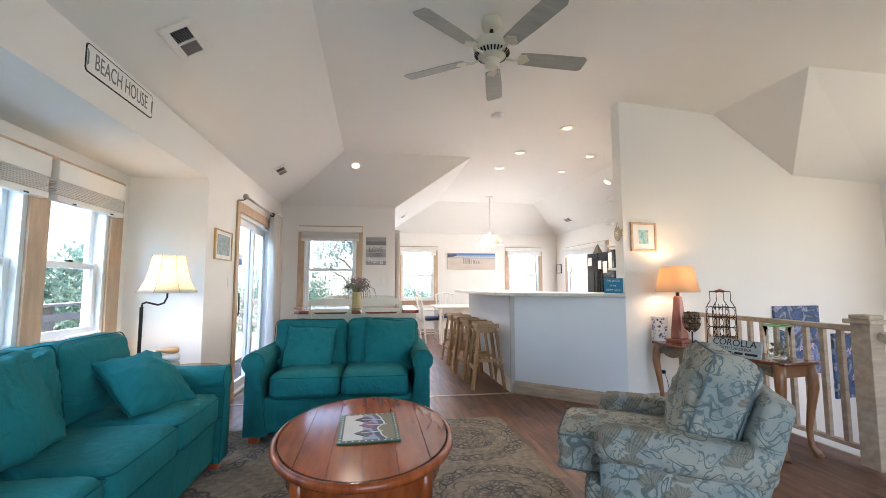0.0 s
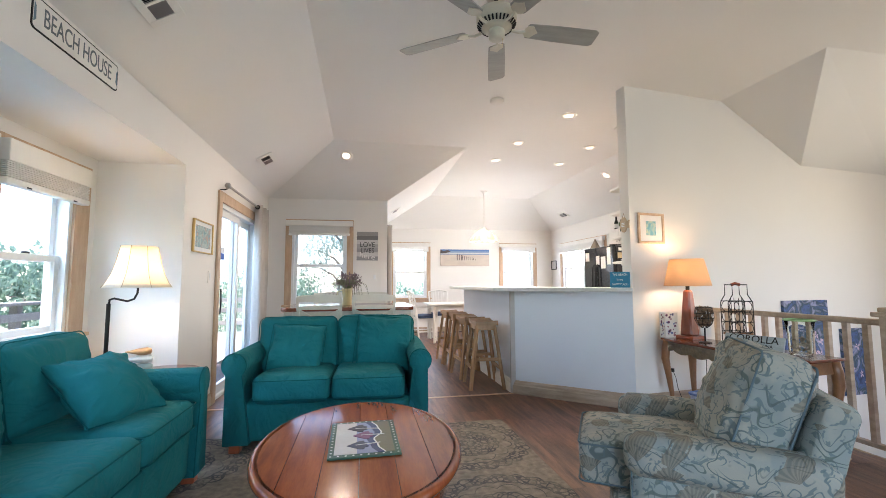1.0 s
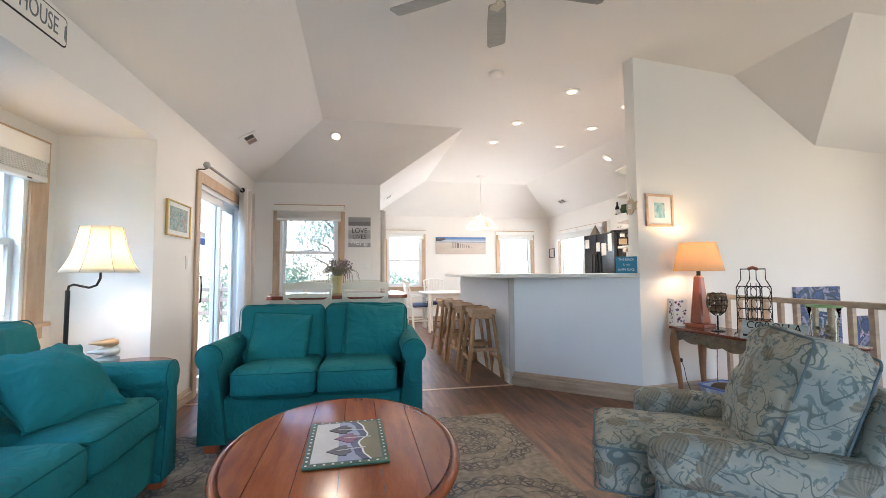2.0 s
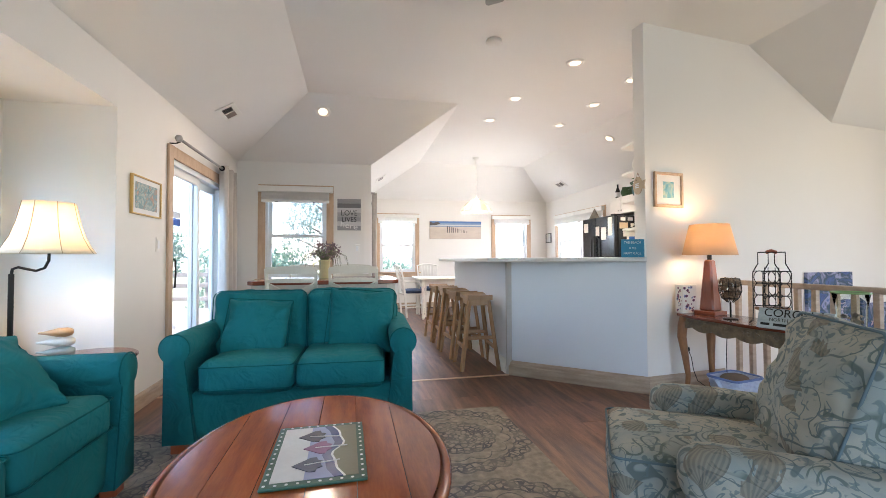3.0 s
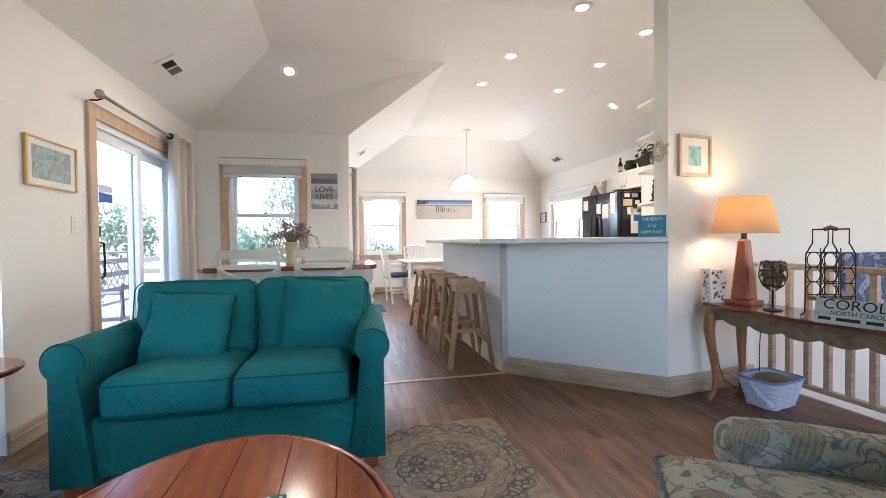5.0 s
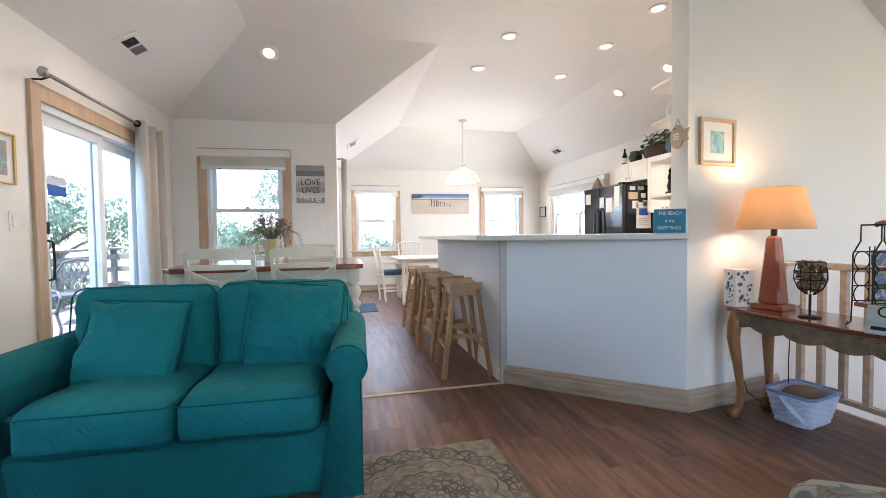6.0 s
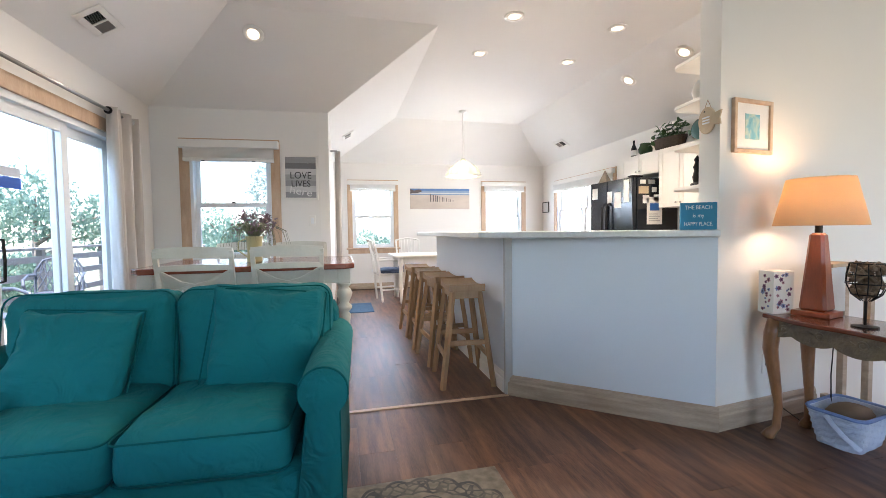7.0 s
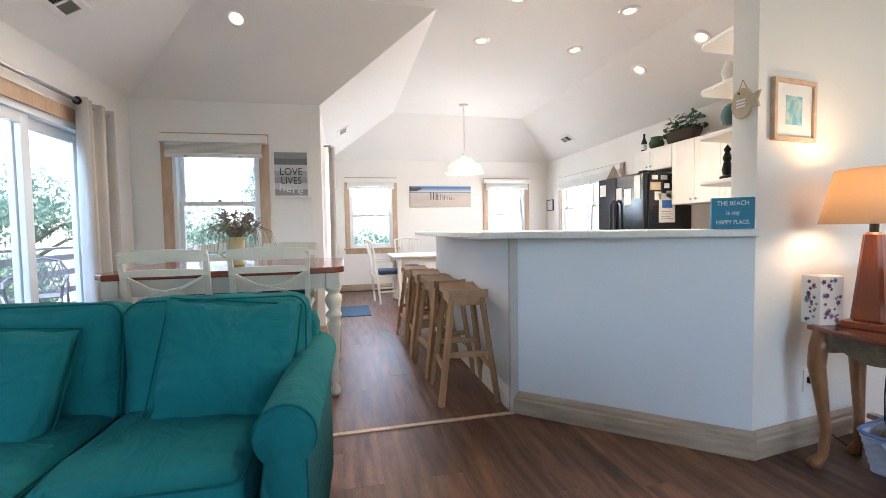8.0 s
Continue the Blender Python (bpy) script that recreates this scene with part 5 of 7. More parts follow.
def kitchen_chair(m, label, arms):
    c = thing("kitchen_chair", m, label, "chair", "white chairs round the kitchen table")
    for x in (-0.20, 0.20):
        part("back_post", sweep([(x, 0.04, 0), (x, 0.0, 0.42), (x * 1.02, -0.03, 0.72), (x * 1.08, -0.09, 0.96)], [0.02, 0.024, 0.021, 0.018], square=True), WHITE, c)
        part("front_leg", sweep([(x, 0.40, 0), (x, 0.40, 0.43)], [0.017, 0.022], square=True), WHITE, c)
        if arms:
            part("arm", sweep([(x * 1.02, -0.02, 0.66), (x * 1.18, 0.16, 0.665), (x * 1.2, 0.33, 0.65), (x * 1.1, 0.40, 0.62), (x, 0.40, 0.43)], 0.017), WHITE, c)
    part("top_rail", sweep([(-0.215, -0.09, 0.95), (-0.1, -0.115, 0.975), (0, -0.12, 0.985), (0.1, -0.115, 0.975), (0.215, -0.09, 0.95)], 0.024, flat=0.5), WHITE, c)
    for k in range(5):
        x = -0.12 + 0.06 * k
        part("slat", sweep([(x * 0.8, 0.0, 0.45), (x * 0.95, -0.035, 0.7), (x, -0.11, 0.965)], 0.009, flat=0.5), WHITE, c)
    part("seat", box(-0.22, 0.22, -0.01, 0.43, 0.42, 0.45, 0.01), WHITE, c)
    pad = part("seat_pad", soft_box(0.40, 0.38, 0.06, 0.025, (0, 0, 0.015), 8, 0.003, 47), NAVY, c, "blue cotton seat pad", True)
    at(pad, Matrix.Translation((0, 0.21, 0.482)))
    for x in (-0.2, 0.2):
        part("stretcher", box(x - 0.009, x + 0.009, 0.04, 0.39, 0.18, 0.205, 0.003), WHITE, c)
    return c


kitchen_chair(pose(1.02, 8.62, 0, 0, 0, -82), "white slat-back armchair with a blue pad", True)
k2 = kitchen_chair(pose(1.66, 9.42, 0, 0, 0, 180), "white slat-back chair at the kitchen table", False)
copy_thing(k2, pose(2.45, 9.30, 0, 0, 0, 180))
kt = thing("kitchen_table", pose(1.85, 8.55, 0), "white painted kitchen table under the pendant lamp", "table")
part("tabletop", box(-0.60, 0.68, -0.45, 0.45, 0.715, 0.745, 0.01), WHITE, kt)
for x in (-0.50, 0.58):
    for y in (-0.36, 0.36):
        part("leg", lathe([(0.022, 0), (0.03, 0.04), (0.024, 0.1), (0.034, 0.45), (0.026, 0.55), (0.04, 0.6), (0.04, 0.715)], 14, centre=(x, y)), WHITE, kt, smooth=True)
part("apron", box(-0.52, 0.6, -0.38, 0.38, 0.64, 0.714), WHITE, kt)
tagged(part("door_mat", box(0.42, 0.90, 7.66, 8.40, 0.001, 0.012, 0.004), material("blue_mat", (0.04, 0.10, 0.20), 0.95, second=(0.06, 0.14, 0.25), scale=12, grain=200, bump=0.4)), "dark blue woven floor mat by the wing wall", "mat")

# curtain on the wing wall
wr = thing("curtain_rod", Matrix.Identity(4), "brushed steel curtain rod with a hooked end in the wing", "curtain rod")
part("rod", sweep([(0.37, 7.30, 2.12), (0.44, 7.32, 2.13), (0.45, 7.42, 2.13), (0.45, 8.9, 2.13)], 0.011, 8), STEEL, wr, smooth=True)
bm = bmesh.new()
g = [[bm.verts.new((0.45 + 0.035 * math.sin(i * 0.9), 7.45 + 0.3 * i / 36, 2.15 - 2.1 * j / 8)) for i in range(37)] for j in range(9)]
for a, b in zip(g, g[1:]):
    for i in range(36):
        bm.faces.new((a[i], a[i + 1], b[i + 1], b[i]))
cw = tagged(part("curtain", bm, LINEN, smooth=True), "pale grey linen curtain beside the wing door", "curtain")
cw.modifiers.new("thickness", "SOLIDIFY").thickness = 0.003

# ---- console table and what stands on it ----


def console():
    c = thing("console_table", pose(2.86, 3.03, 0, 0, 0, -84), "carved oak console table with cabriole legs by the railing", "table")
    L, z = 1.20, 0.652
    front = []
    for k in range(25):
        u = -1 + k / 12
        front.append((u * L / 2, -0.165 - 0.055 * math.cos(u * math.pi * 0.5) - 0.012 * math.cos(u * math.pi * 3)))
    top = front + [(L / 2, 0.17), (-L / 2, 0.17)]
    part("tabletop", prism(top, z - 0.022, z, bevel=0.006), CHERRY, c, "reddish polished top")
    bm = bmesh.new()
    rows = []
    for k in range(81):
        u = -1 + k / 40
        x, y = u * (L / 2 - 0.05), -0.15 - 0.045 * math.cos(u * math.pi * 0.5)
        drop = 0.060 + 0.026 * abs(math.cos(u * math.pi * 3)) ** 0.7 + 0.016 * (1 - u * u)
        rows.append([bm.verts.new(p) for p in ((x, y, z - 0.023), (x, y, z - 0.023 - drop), (x, y + 0.018, z - 0.023 - drop), (x, y + 0.018, z - 0.023))])
    for a, b in zip(rows, rows[1:]):
        for i in range(4):
            bm.faces.new((a[i], a[(i + 1) % 4], b[(i + 1) % 4], b[i]))
    bm.faces.new(rows[0][::-1]), bm.faces.new(rows[-1])
    part("apron", bm, CARVED, c, "scalloped carved apron")
    for k in range(-3, 4):
        u = k / 3.35
        x, y = u * (L / 2 - 0.05), -0.15 - 0.045 * math.cos(u * math.pi * 0.5)
        # a carved rosette with leaves to both sides
        bm = lathe([(0.022, 0), (0.020, 0.004), (0.012, 0.003), (0.008, 0.007), (0.001, 0.008)], 12)
        for side in (-1, 1):
            prism([(side * 0.024, 0.0), (side * 0.045, 0.014), (side * 0.075, 0.004), (side * 0.048, -0.012)][::side], 0.0, 0.004, bm=bm)
        bmesh.ops.transform(bm, matrix=Matrix.Translation((x, y, z - 0.062)) @ Matrix.Rotation(radians(90), 4, "X"), verts=bm.verts)
        part("carving", bm, CARVED, c)
    for x in (-L / 2 + 0.05, L / 2 - 0.05):
        part("side_apron", box(x - 0.009, x + 0.009, -0.13, 0.14, z - 0.11, z - 0.023, 0.003), CONSOLEWOOD, c)
    part("back_apron", box(-L / 2 + 0.06, L / 2 - 0.06, 0.135, 0.15, z - 0.10, z - 0.023, 0.002), CONSOLEWOOD, c)
    for sx in (-1, 1):
        for y0, sy in ((-0.13, -1), (0.14, 1)):
            x = sx * (L / 2 - 0.055)
            o = 1.0
            pts = [(x, y0, z - 0.023), (x + sx * 0.012 * o, y0 + sy * 0.014, z - 0.10), (x + sx * 0.016, y0 + sy * 0.018, z - 0.18), (x + sx * 0.002, y0 + sy * 0.002, z - 0.33), (x - sx * 0.012, y0 - sy * 0.010, z - 0.48), (x - sx * 0.006, y0 - sy * 0.006, 0.06), (x + sx * 0.012, y0 + sy * 0.012, 0.025), (x + sx * 0.02, y0 + sy * 0.02, 0.0)]
            part("leg", sweep(pts, [0.038, 0.036, 0.034, 0.026, 0.020, 0.019, 0.026, 0.032], 10), CONSOLEWOOD, c, smooth=True)


console()
TOP = 0.6525


def shade_cloth(name, colour):
    m = bpy.data.materials.new(name)
    m.use_nodes = True
    n, l = m.node_tree.nodes, m.node_tree.links
    n.remove(n["Principled BSDF"])
    out = n["Material Output"]
    d, t, mx = n.new("ShaderNodeBsdfDiffuse"), n.new("ShaderNodeBsdfTranslucent"), n.new("ShaderNodeMixShader")
    tex, co, bp = n.new("ShaderNodeTexNoise"), n.new("ShaderNodeTexCoord"), n.new("ShaderNodeBump")
    tex.inputs["Scale"].default_value = 240
    l.new(co.outputs["Object"], tex.inputs["Vector"])
    l.new(tex.outputs["Fac"], bp.inputs["Height"])
    bp.inputs["Strength"].default_value, bp.inputs["Distance"].default_value = 0.2, 0.01
    l.new(bp.outputs["Normal"], d.inputs["Normal"])
    d.inputs["Color"].default_value = t.inputs["Color"].default_value = (*colour, 1)
    mx.inputs["Fac"].default_value = 0.42
    l.new(d.outputs[0], mx.inputs[1]), l.new(t.outputs[0], mx.inputs[2])
    l.new(mx.outputs[0], out.inputs["Surface"])
    return m


def hollow(profile, segs, bm=None, flute=0.0, panels=0):
    """An open turned skin."""
    bm = bm or bmesh.new()
    rings = []
    for r, z in profile:
        ring = []
        for i in range(segs):
            a = 2 * math.pi * i / segs
            k = 1 - flute * abs(math.sin(panels * a / 2)) if panels else 1
            ring.append(bm.verts.new((r * k * math.cos(a), r * k * math.sin(a), z)))
        rings.append(ring)
    for a, b in zip(rings, rings[1:]):
        for i in range(segs):
            bm.faces.new((a[i], a[(i + 1) % segs], b[(i + 1) % segs], b[i]))
    return bm


def table_lamp():
    p = thing("table_lamp", pose(2.84, 3.485, TOP, 0, 0, 14), "tapered reddish wooden table lamp with tan shade, lit", "lamp")
    part("foot", box(-0.08, 0.08, -0.08, 0.08, 0.0, 0.028, 0.005), LAMPWOOD, p)
    bm = bmesh.new()
    lo = [bm.verts.new((x * 0.058, y * 0.058, 0.028)) for x, y in ((-1, -1), (1, -1), (1, 1), (-1, 1))]
    hi = [bm.verts.new((x * 0.030, y * 0.030, 0.425)) for x, y in ((-1, -1), (1, -1), (1, 1), (-1, 1))]
    for i in range(4):
        bm.faces.new((lo[i], lo[(i + 1) % 4], hi[(i + 1) % 4], hi[i]))
    bm.faces.new(hi), bm.faces.new(lo[::-1])
    bmesh.ops.bevel(bm, geom=list(bm.edges), offset=0.012, segments=1, affect="EDGES")
    part("column", bm, LAMPWOOD, p)
    part("neck", lathe([(0.016, 0.425), (0.016, 0.46), (0.012, 0.47), (0.012, 0.52)], 12), BLACK, p)
    sh = part("shade", hollow([(0.188, 0.462), (0.188, 0.465), (0.136, 0.698), (0.136, 0.70)], 48), shade_cloth("tan_shade", (0.62, 0.48, 0.33)), p, "tan linen drum shade", True)
    sh.modifiers.new("thickness", "SOLIDIFY").thickness = 0.002
    part("bulb", lathe([(0.012, 0.52), (0.03, 0.56), (0.03, 0.59), (0.001, 0.62)], 14), BULB, p, smooth=True)
    part("cord", sweep([(0.08, 0, 0.006), (0.205, 0, 0.005), (0.222, 0, -0.04), (0.215, 0.01, -0.35), (0.205, 0.0, -0.64)], 0.003, 5), BLACK, p)
    lamp("table_lamp_light", "POINT", Matrix.Translation((2.84, 3.485, TOP + 0.625)), 0.9, (1.0, 0.60, 0.27), radius=0.035)


table_lamp()

def tissue_box():
    g = thing("tissue_box", pose(2.735, 3.612, TOP, 0, 0, -8), "white tall box printed with plum and blue flowers", "box")
    w, d, h = 0.060, 0.046, 0.225
    part("body", box(-w, w, -d, d, 0, h, 0.003), WHITE, g)
    rng = random.Random(11)
    inks = [material("flower_plum", (0.20, 0.08, 0.16), 0.7), material("flower_blue", (0.22, 0.27, 0.44), 0.7), material("flower_rose", (0.42, 0.22, 0.24), 0.7)]
    dark = material("flower_heart", (0.05, 0.03, 0.05), 0.7)
    for k in range(44):
        side, v, size = k % 2, rng.uniform(0.018, h - 0.018), rng.choice((0.007, 0.010, 0.014))
        u = rng.uniform(-1, 1) * ((d if side else w) - 0.016)
        m = Matrix.Translation((-w, u, v)) @ Matrix.Rotation(radians(-90), 4, "Y") if side else Matrix.Translation((u, -d, v)) @ Matrix.Rotation(radians(90), 4, "X")
        lift = 0.0006 + 0.00004 * k
        petals = [(size * (1.0 if i % 2 else 0.62) * math.cos(math.pi * i / 5), size * (1.0 if i % 2 else 0.62) * math.sin(math.pi * i / 5)) for i in range(10)]
        bm = prism(petals, 0.0, lift)
        bmesh.ops.transform(bm, matrix=m, verts=bm.verts)
        flower = part("printed_flower", bm, inks[(k // 2) % 3], g)
        bm = lathe([(size * 0.32, 0.0), (size * 0.32, lift + 0.0005)], 6)
        bmesh.ops.transform(bm, matrix=m, verts=bm.verts)
        part("flower_heart", bm, dark, flower)


tissue_box()
books = thing("book_stack", pose(3.02, 3.56, TOP, 0, 0, 10), "small pale books stacked behind the lamp", "books")
part("book", box(-0.07, 0.07, -0.05, 0.05, 0, 0.24, 0.003), PAPER, books)
part("book", box(-0.075, 0.075, -0.055, 0.055, 0.241, 0.262, 0.003), material("book_tan", (0.5, 0.4, 0.28), 0.7), books)


def cork_goblet():
    g = thing("wire_goblet", pose(2.765, 3.235, TOP) @ Matrix.Diagonal((0.86, 0.86, 1, 1)), "dark wire goblet filled with wine corks", "goblet")
    part("foot", lathe([(0.055, 0), (0.055, 0.006), (0.01, 0.012)], 20), BLACK, g)
    part("stem", sweep([(0, 0, 0.01), (0, 0, 0.12)], 0.007, 8), BLACK, g)
    prof = [(0.02, 0.12), (0.06, 0.15), (0.082, 0.20), (0.08, 0.24), (0.068, 0.29)]
    for k in range(10):
        a = 2 * math.pi * k / 10
        part("bowl_wire", sweep([(r * math.cos(a), r * math.sin(a), z) for r, z in prof], 0.0025, 4), BLACK, g)
    for r, z in prof[1:]:
        part("bowl_ring", sweep([(r * math.cos(2 * math.pi * k / 20), r * math.sin(2 * math.pi * k / 20), z) for k in range(21)], 0.0025, 4), BLACK, g)
    rng = random.Random(4)
    cm = material("cork", (0.24, 0.17, 0.10), 0.9, second=(0.10, 0.06, 0.045), scale=24, mix=0.8, vary=0.3)
    first = None
    for k in range(90):
        z = rng.uniform(0.145, 0.285)
        R = 0.06 if z > 0.18 else 0.045
        a, r = rng.uniform(0, 6.3), R * rng.uniform(0.3, 1) ** 0.5
        m = Matrix.Translation((r * math.cos(a), r * math.sin(a), z)) @ Euler((rng.uniform(0, 3), rng.uniform(0, 3), 0)).to_matrix().to_4x4()
        if first is None:
            first = c = part("cork", lathe([(0.010, -0.02), (0.010, 0.02)], 8), cm, g)
        else:
            c = new("cork", first.data)
            c.parent = g
        c.matrix_basis = m


cork_goblet()


def bottle_rack():
    r = thing("wine_rack", pose(2.81, 2.965, TOP, 0, 0, -14) @ Matrix.Diagonal((0.78, 0.85, 1, 1)), "black wire tabletop wine rack with a handle", "wine rack")
    for y in (-0.055, 0.055):
        bm = sweep([(-0.135, y, 0.02), (-0.15, y, 0.005), (-0.12, y, 0.02), (-0.115, y, 0.12), (-0.115, y, 0.34), (-0.09, y, 0.375), (-0.07, y, 0.40), (-0.07, y, 0.475), (0.07, y, 0.475), (0.07, y, 0.40), (0.09, y, 0.375), (0.115, y, 0.34), (0.115, y, 0.12), (0.12, y, 0.02), (0.15, y, 0.005), (0.135, y, 0.02)], 0.004, 6)
        part("side_wire", bm, BLACK, r)
        for z in (0.15, 0.23, 0.31):
            for x in (-0.06, 0.06):
                part("bottle_ring", sweep([(x + 0.046 * math.cos(2 * math.pi * k / 18), y, z + 0.042 * math.sin(2 * math.pi * k / 18)) for k in range(19)], 0.003, 5), BLACK, r)
        for x in (-0.015, 0.015):
            part("upright_wire", sweep([(x, y, 0.11), (x, y, 0.375)], 0.003, 5), BLACK, r)
        for z in (0.12, 0.19, 0.27, 0.35):
            part("cross_wire", sweep([(-0.115, y, z), (0.115, y, z)], 0.003, 5), BLACK, r)
    part("base_plate", box(-0.11, 0.11, -0.05, 0.05, 0.095, 0.115, 0.003), CONSOLEWOOD, r)
    part("grip", sweep([(-0.04, 0, 0.475), (0, 0, 0.485), (0.04, 0, 0.475)], 0.012, 8), LAMPWOOD, r)
    for x in (-0.07, 0.07):
        part("cross_wire", sweep([(x, -0.055, 0.475), (x, 0.055, 0.475)], 0.004, 5), BLACK, r)


bottle_rack()

# weathered name board leaning on the console
gw = material("weathered_board", (0.42, 0.46, 0.45), 0.8, second=(0.25, 0.29, 0.29), scale=6, grain=50, bump=0.3, stretch=(1, 5, 1))
lean = pose(2.672, 2.735, TOP + 0.001, 0, 0, -75) @ Matrix.Rotation(radians(72), 4, "X")
board = thing("name_board", lean, "weathered grey-green board with black place name", "sign")
part("plank", box(-0.19, 0.19, 0, 0.128, -0.016, 0, 0.003), gw, board)
written("lettering", "COROLLA", 0.070, BLACK, Matrix.Translation((0, 0.098, 0.0008)), board, 0.0006, squeeze=0.98)
written("lettering", "NORTH CAROLINA", 0.030, BLACK, Matrix.Translation((0.0, 0.056, 0.0008)), board, 0.0006, squeeze=0.95)
for a, b in ((-0.17, -0.12), (-0.10, -0.01), (0.01, 0.07), (0.085, 0.17)):
    part("lettering_bar", box(a, b, 0.018, 0.034, 0.0002, 0.0012), BLACK, board)

jar = thing("glass_jar", pose(2.93, 2.60, TOP), "clear glass jar with a green rim and shells", "jar")
CLEAR = clear_glass("jar_glass", 0.02, (0.93, 0.97, 0.93))
jw = part("wall", hollow([(0.001, 0.006), (0.06, 0.006), (0.066, 0.02), (0.068, 0.14), (0.085, 0.235)], 32), CLEAR, jar, smooth=True)
jw.modifiers.new("thickness", "SOLIDIFY").thickness = 0.003
part("rim", sweep([(0.086 * math.cos(2 * math.pi * k / 32), 0.086 * math.sin(2 * math.pi * k / 32), 0.236) for k in range(33)], 0.006, 6), material("green_rim", (0.26, 0.44, 0.19), 0.2), jar)
part("foot", lathe([(0.062, 0), (0.062, 0.005)], 24), CLEAR, jar)
sh = bmesh.new()
rng = random.Random(6)
for k in range(26):
    a, r, z = rng.uniform(0, 6.3), 0.045 * rng.uniform(0.2, 1) ** 0.5, rng.uniform(0.03, 0.12)
    leafs = [(0.018 * math.cos(b) * (0.6 + 0.4 * math.cos(b / 2)), 0.018 * math.sin(b), 0.006 * math.cos(3 * b)) for b in [2 * math.pi * i / 8 for i in range(8)]]
    q = Euler((rng.uniform(0, 3), rng.uniform(0, 3), 0)).to_matrix()
    sh.faces.new([sh.verts.new(Vector((r * math.cos(a), r * math.sin(a), z)) + q @ Vector(v)) for v in leafs])
part("shells", sh, material("shells", (0.45, 0.38, 0.30), 0.6, second=(0.25, 0.20, 0.16), scale=40), jar)


def basket():
    b = thing("basket", pose(2.985, 3.42, 0.002, 0, 0, 10), "white and pale blue woven basket under the console", "basket")
    cloth = material("basket_weave", (0.58, 0.62, 0.70), 0.85, second=(0.38, 0.46, 0.62), scale=16, grain=80, bump=0.5, mix=0.8)
    def loop(w, d, count=64):
        """Points at even steps round a rounded rectangle."""
        pts = [Vector((px, py, 0)) for px, py, _ in rounded_loop(2 * w, 2 * d, 0, 0.04, 4)]
        runs = [(q - p).length for p, q in zip(pts, pts[1:])]
        out, i, gone = [], 0, 0.0
        for k in range(count):
            at_length = sum(runs) * k / count
            while gone + runs[i] < at_length:
                gone += runs[i]
                i += 1
            out.append(pts[i].lerp(pts[i + 1], (at_length - gone) / max(runs[i], 1e-9)))
        return out

    bm = bmesh.new()
    rings = []
    for j in range(23):
        v = j / 22
        row = []
        for i, p in enumerate(loop(0.130 + 0.035 * v, 0.090 + 0.032 * v)):
            over = 1 if (i // 4 + j // 2) % 2 else -1
            p = p * (1 + 0.016 * over - (0.012 if j % 2 else 0))
            row.append(bm.verts.new((p.x, p.y, 0.176 * v)))
        rings.append(row)
    rings.append([bm.verts.new((p.x, p.y, 0.176)) for p in loop(0.152, 0.110)])
    rings.append([bm.verts.new((p.x, p.y, 0.02)) for p in loop(0.120, 0.080)])
    n = len(rings[0])
    for a, c in zip(rings, rings[1:]):
        for i in range(n):
            bm.faces.new((a[i], a[(i + 1) % n], c[(i + 1) % n], c[i]))
    bm.faces.new(rings[0][::-1]), bm.faces.new(rings[-1])
    part("body", bm, cloth, b)
    part("rim", sweep([(x, y, 0.178) for x, y, _ in rounded_loop(0.33, 0.244, 0, 0.05, 4)], 0.009, 6), material("rim_blue", (0.18, 0.26, 0.50), 0.8), b, "blue bound rim")
    part("handle", sweep([(-0.176, 0.02, 0.165), (-0.186, -0.02, 0.125), (-0.19, -0.07, 0.085), (-0.182, -0.12, 0.05)], 0.017, 6, flat=0.25), cloth, b, "flat splint handle folded down")
    # a plain brown soft block stands in for the basket's contents
    part("basket_filling", soft_box(0.20, 0.15, 0.10, 0.04, (0, 0, 0.02), 8, 0.01, 51, m=Matrix.Translation((0, 0, 0.13))), material("brown_goods", (0.20, 0.13, 0.08), 0.8), b, smooth=True)
    return b


basket()

outlet = thing("wall_outlet", face(W_STAIR, (6.2 - 2.83) * 1.0055, 0.33), "white outlet plate with a black plug and cord", "outlet")
part("plate", box(-0.035, 0.035, -0.057, 0.057, 0.0, 0.006, 0.002), WHITE, outlet)
part("plug", box(-0.014, 0.014, -0.012, 0.020, 0.006, 0.035, 0.003), BLACK, outlet)
part("cord", sweep([(0, 0.0, 0.03), (0.01, -0.06, 0.05), (0.03, -0.16, 0.05), (0.06, -0.25, 0.06), (0.14, -0.318, 0.10), (0.20, -0.322, 0.14)], 0.003, 5), BLACK, outlet)

# ---- railing round the stairwell ----
rail = thing("stair_railing", Matrix.Identity(4), "limed oak railing with square balusters above the stairwell", "railing")
RX = 3.285
part("handrail", box(RX - 0.032, RX + 0.032, 2.33, 3.745, 0.865, 0.905, 0.010, segs=3), PALE_OAK, rail)
part("bottom_rail", box(RX - 0.022, RX + 0.022, 2.33, 3.745, 0.075, 0.105, 0.004), PALE_OAK, rail)
for k in range(11):
    y = 2.45 + 0.12 * k
    part("baluster", box(RX - 0.017, RX + 0.017, y - 0.017, y + 0.017, 0.105, 0.865, 0.002), PALE_OAK, rail)
newel = part("newel_post", box(3.21, 3.325, 2.215, 2.33, -0.012, 0.925, 0.004), PALE_OAK, rail)
part("newel_cap", box(3.182, 3.353, 2.187, 2.358, 0.925, 0.955, 0.006), PALE_OAK, newel)
part("newel_top", box(3.205, 3.330, 2.210, 2.335, 0.955, 0.985, 0.008), PALE_OAK, newel)
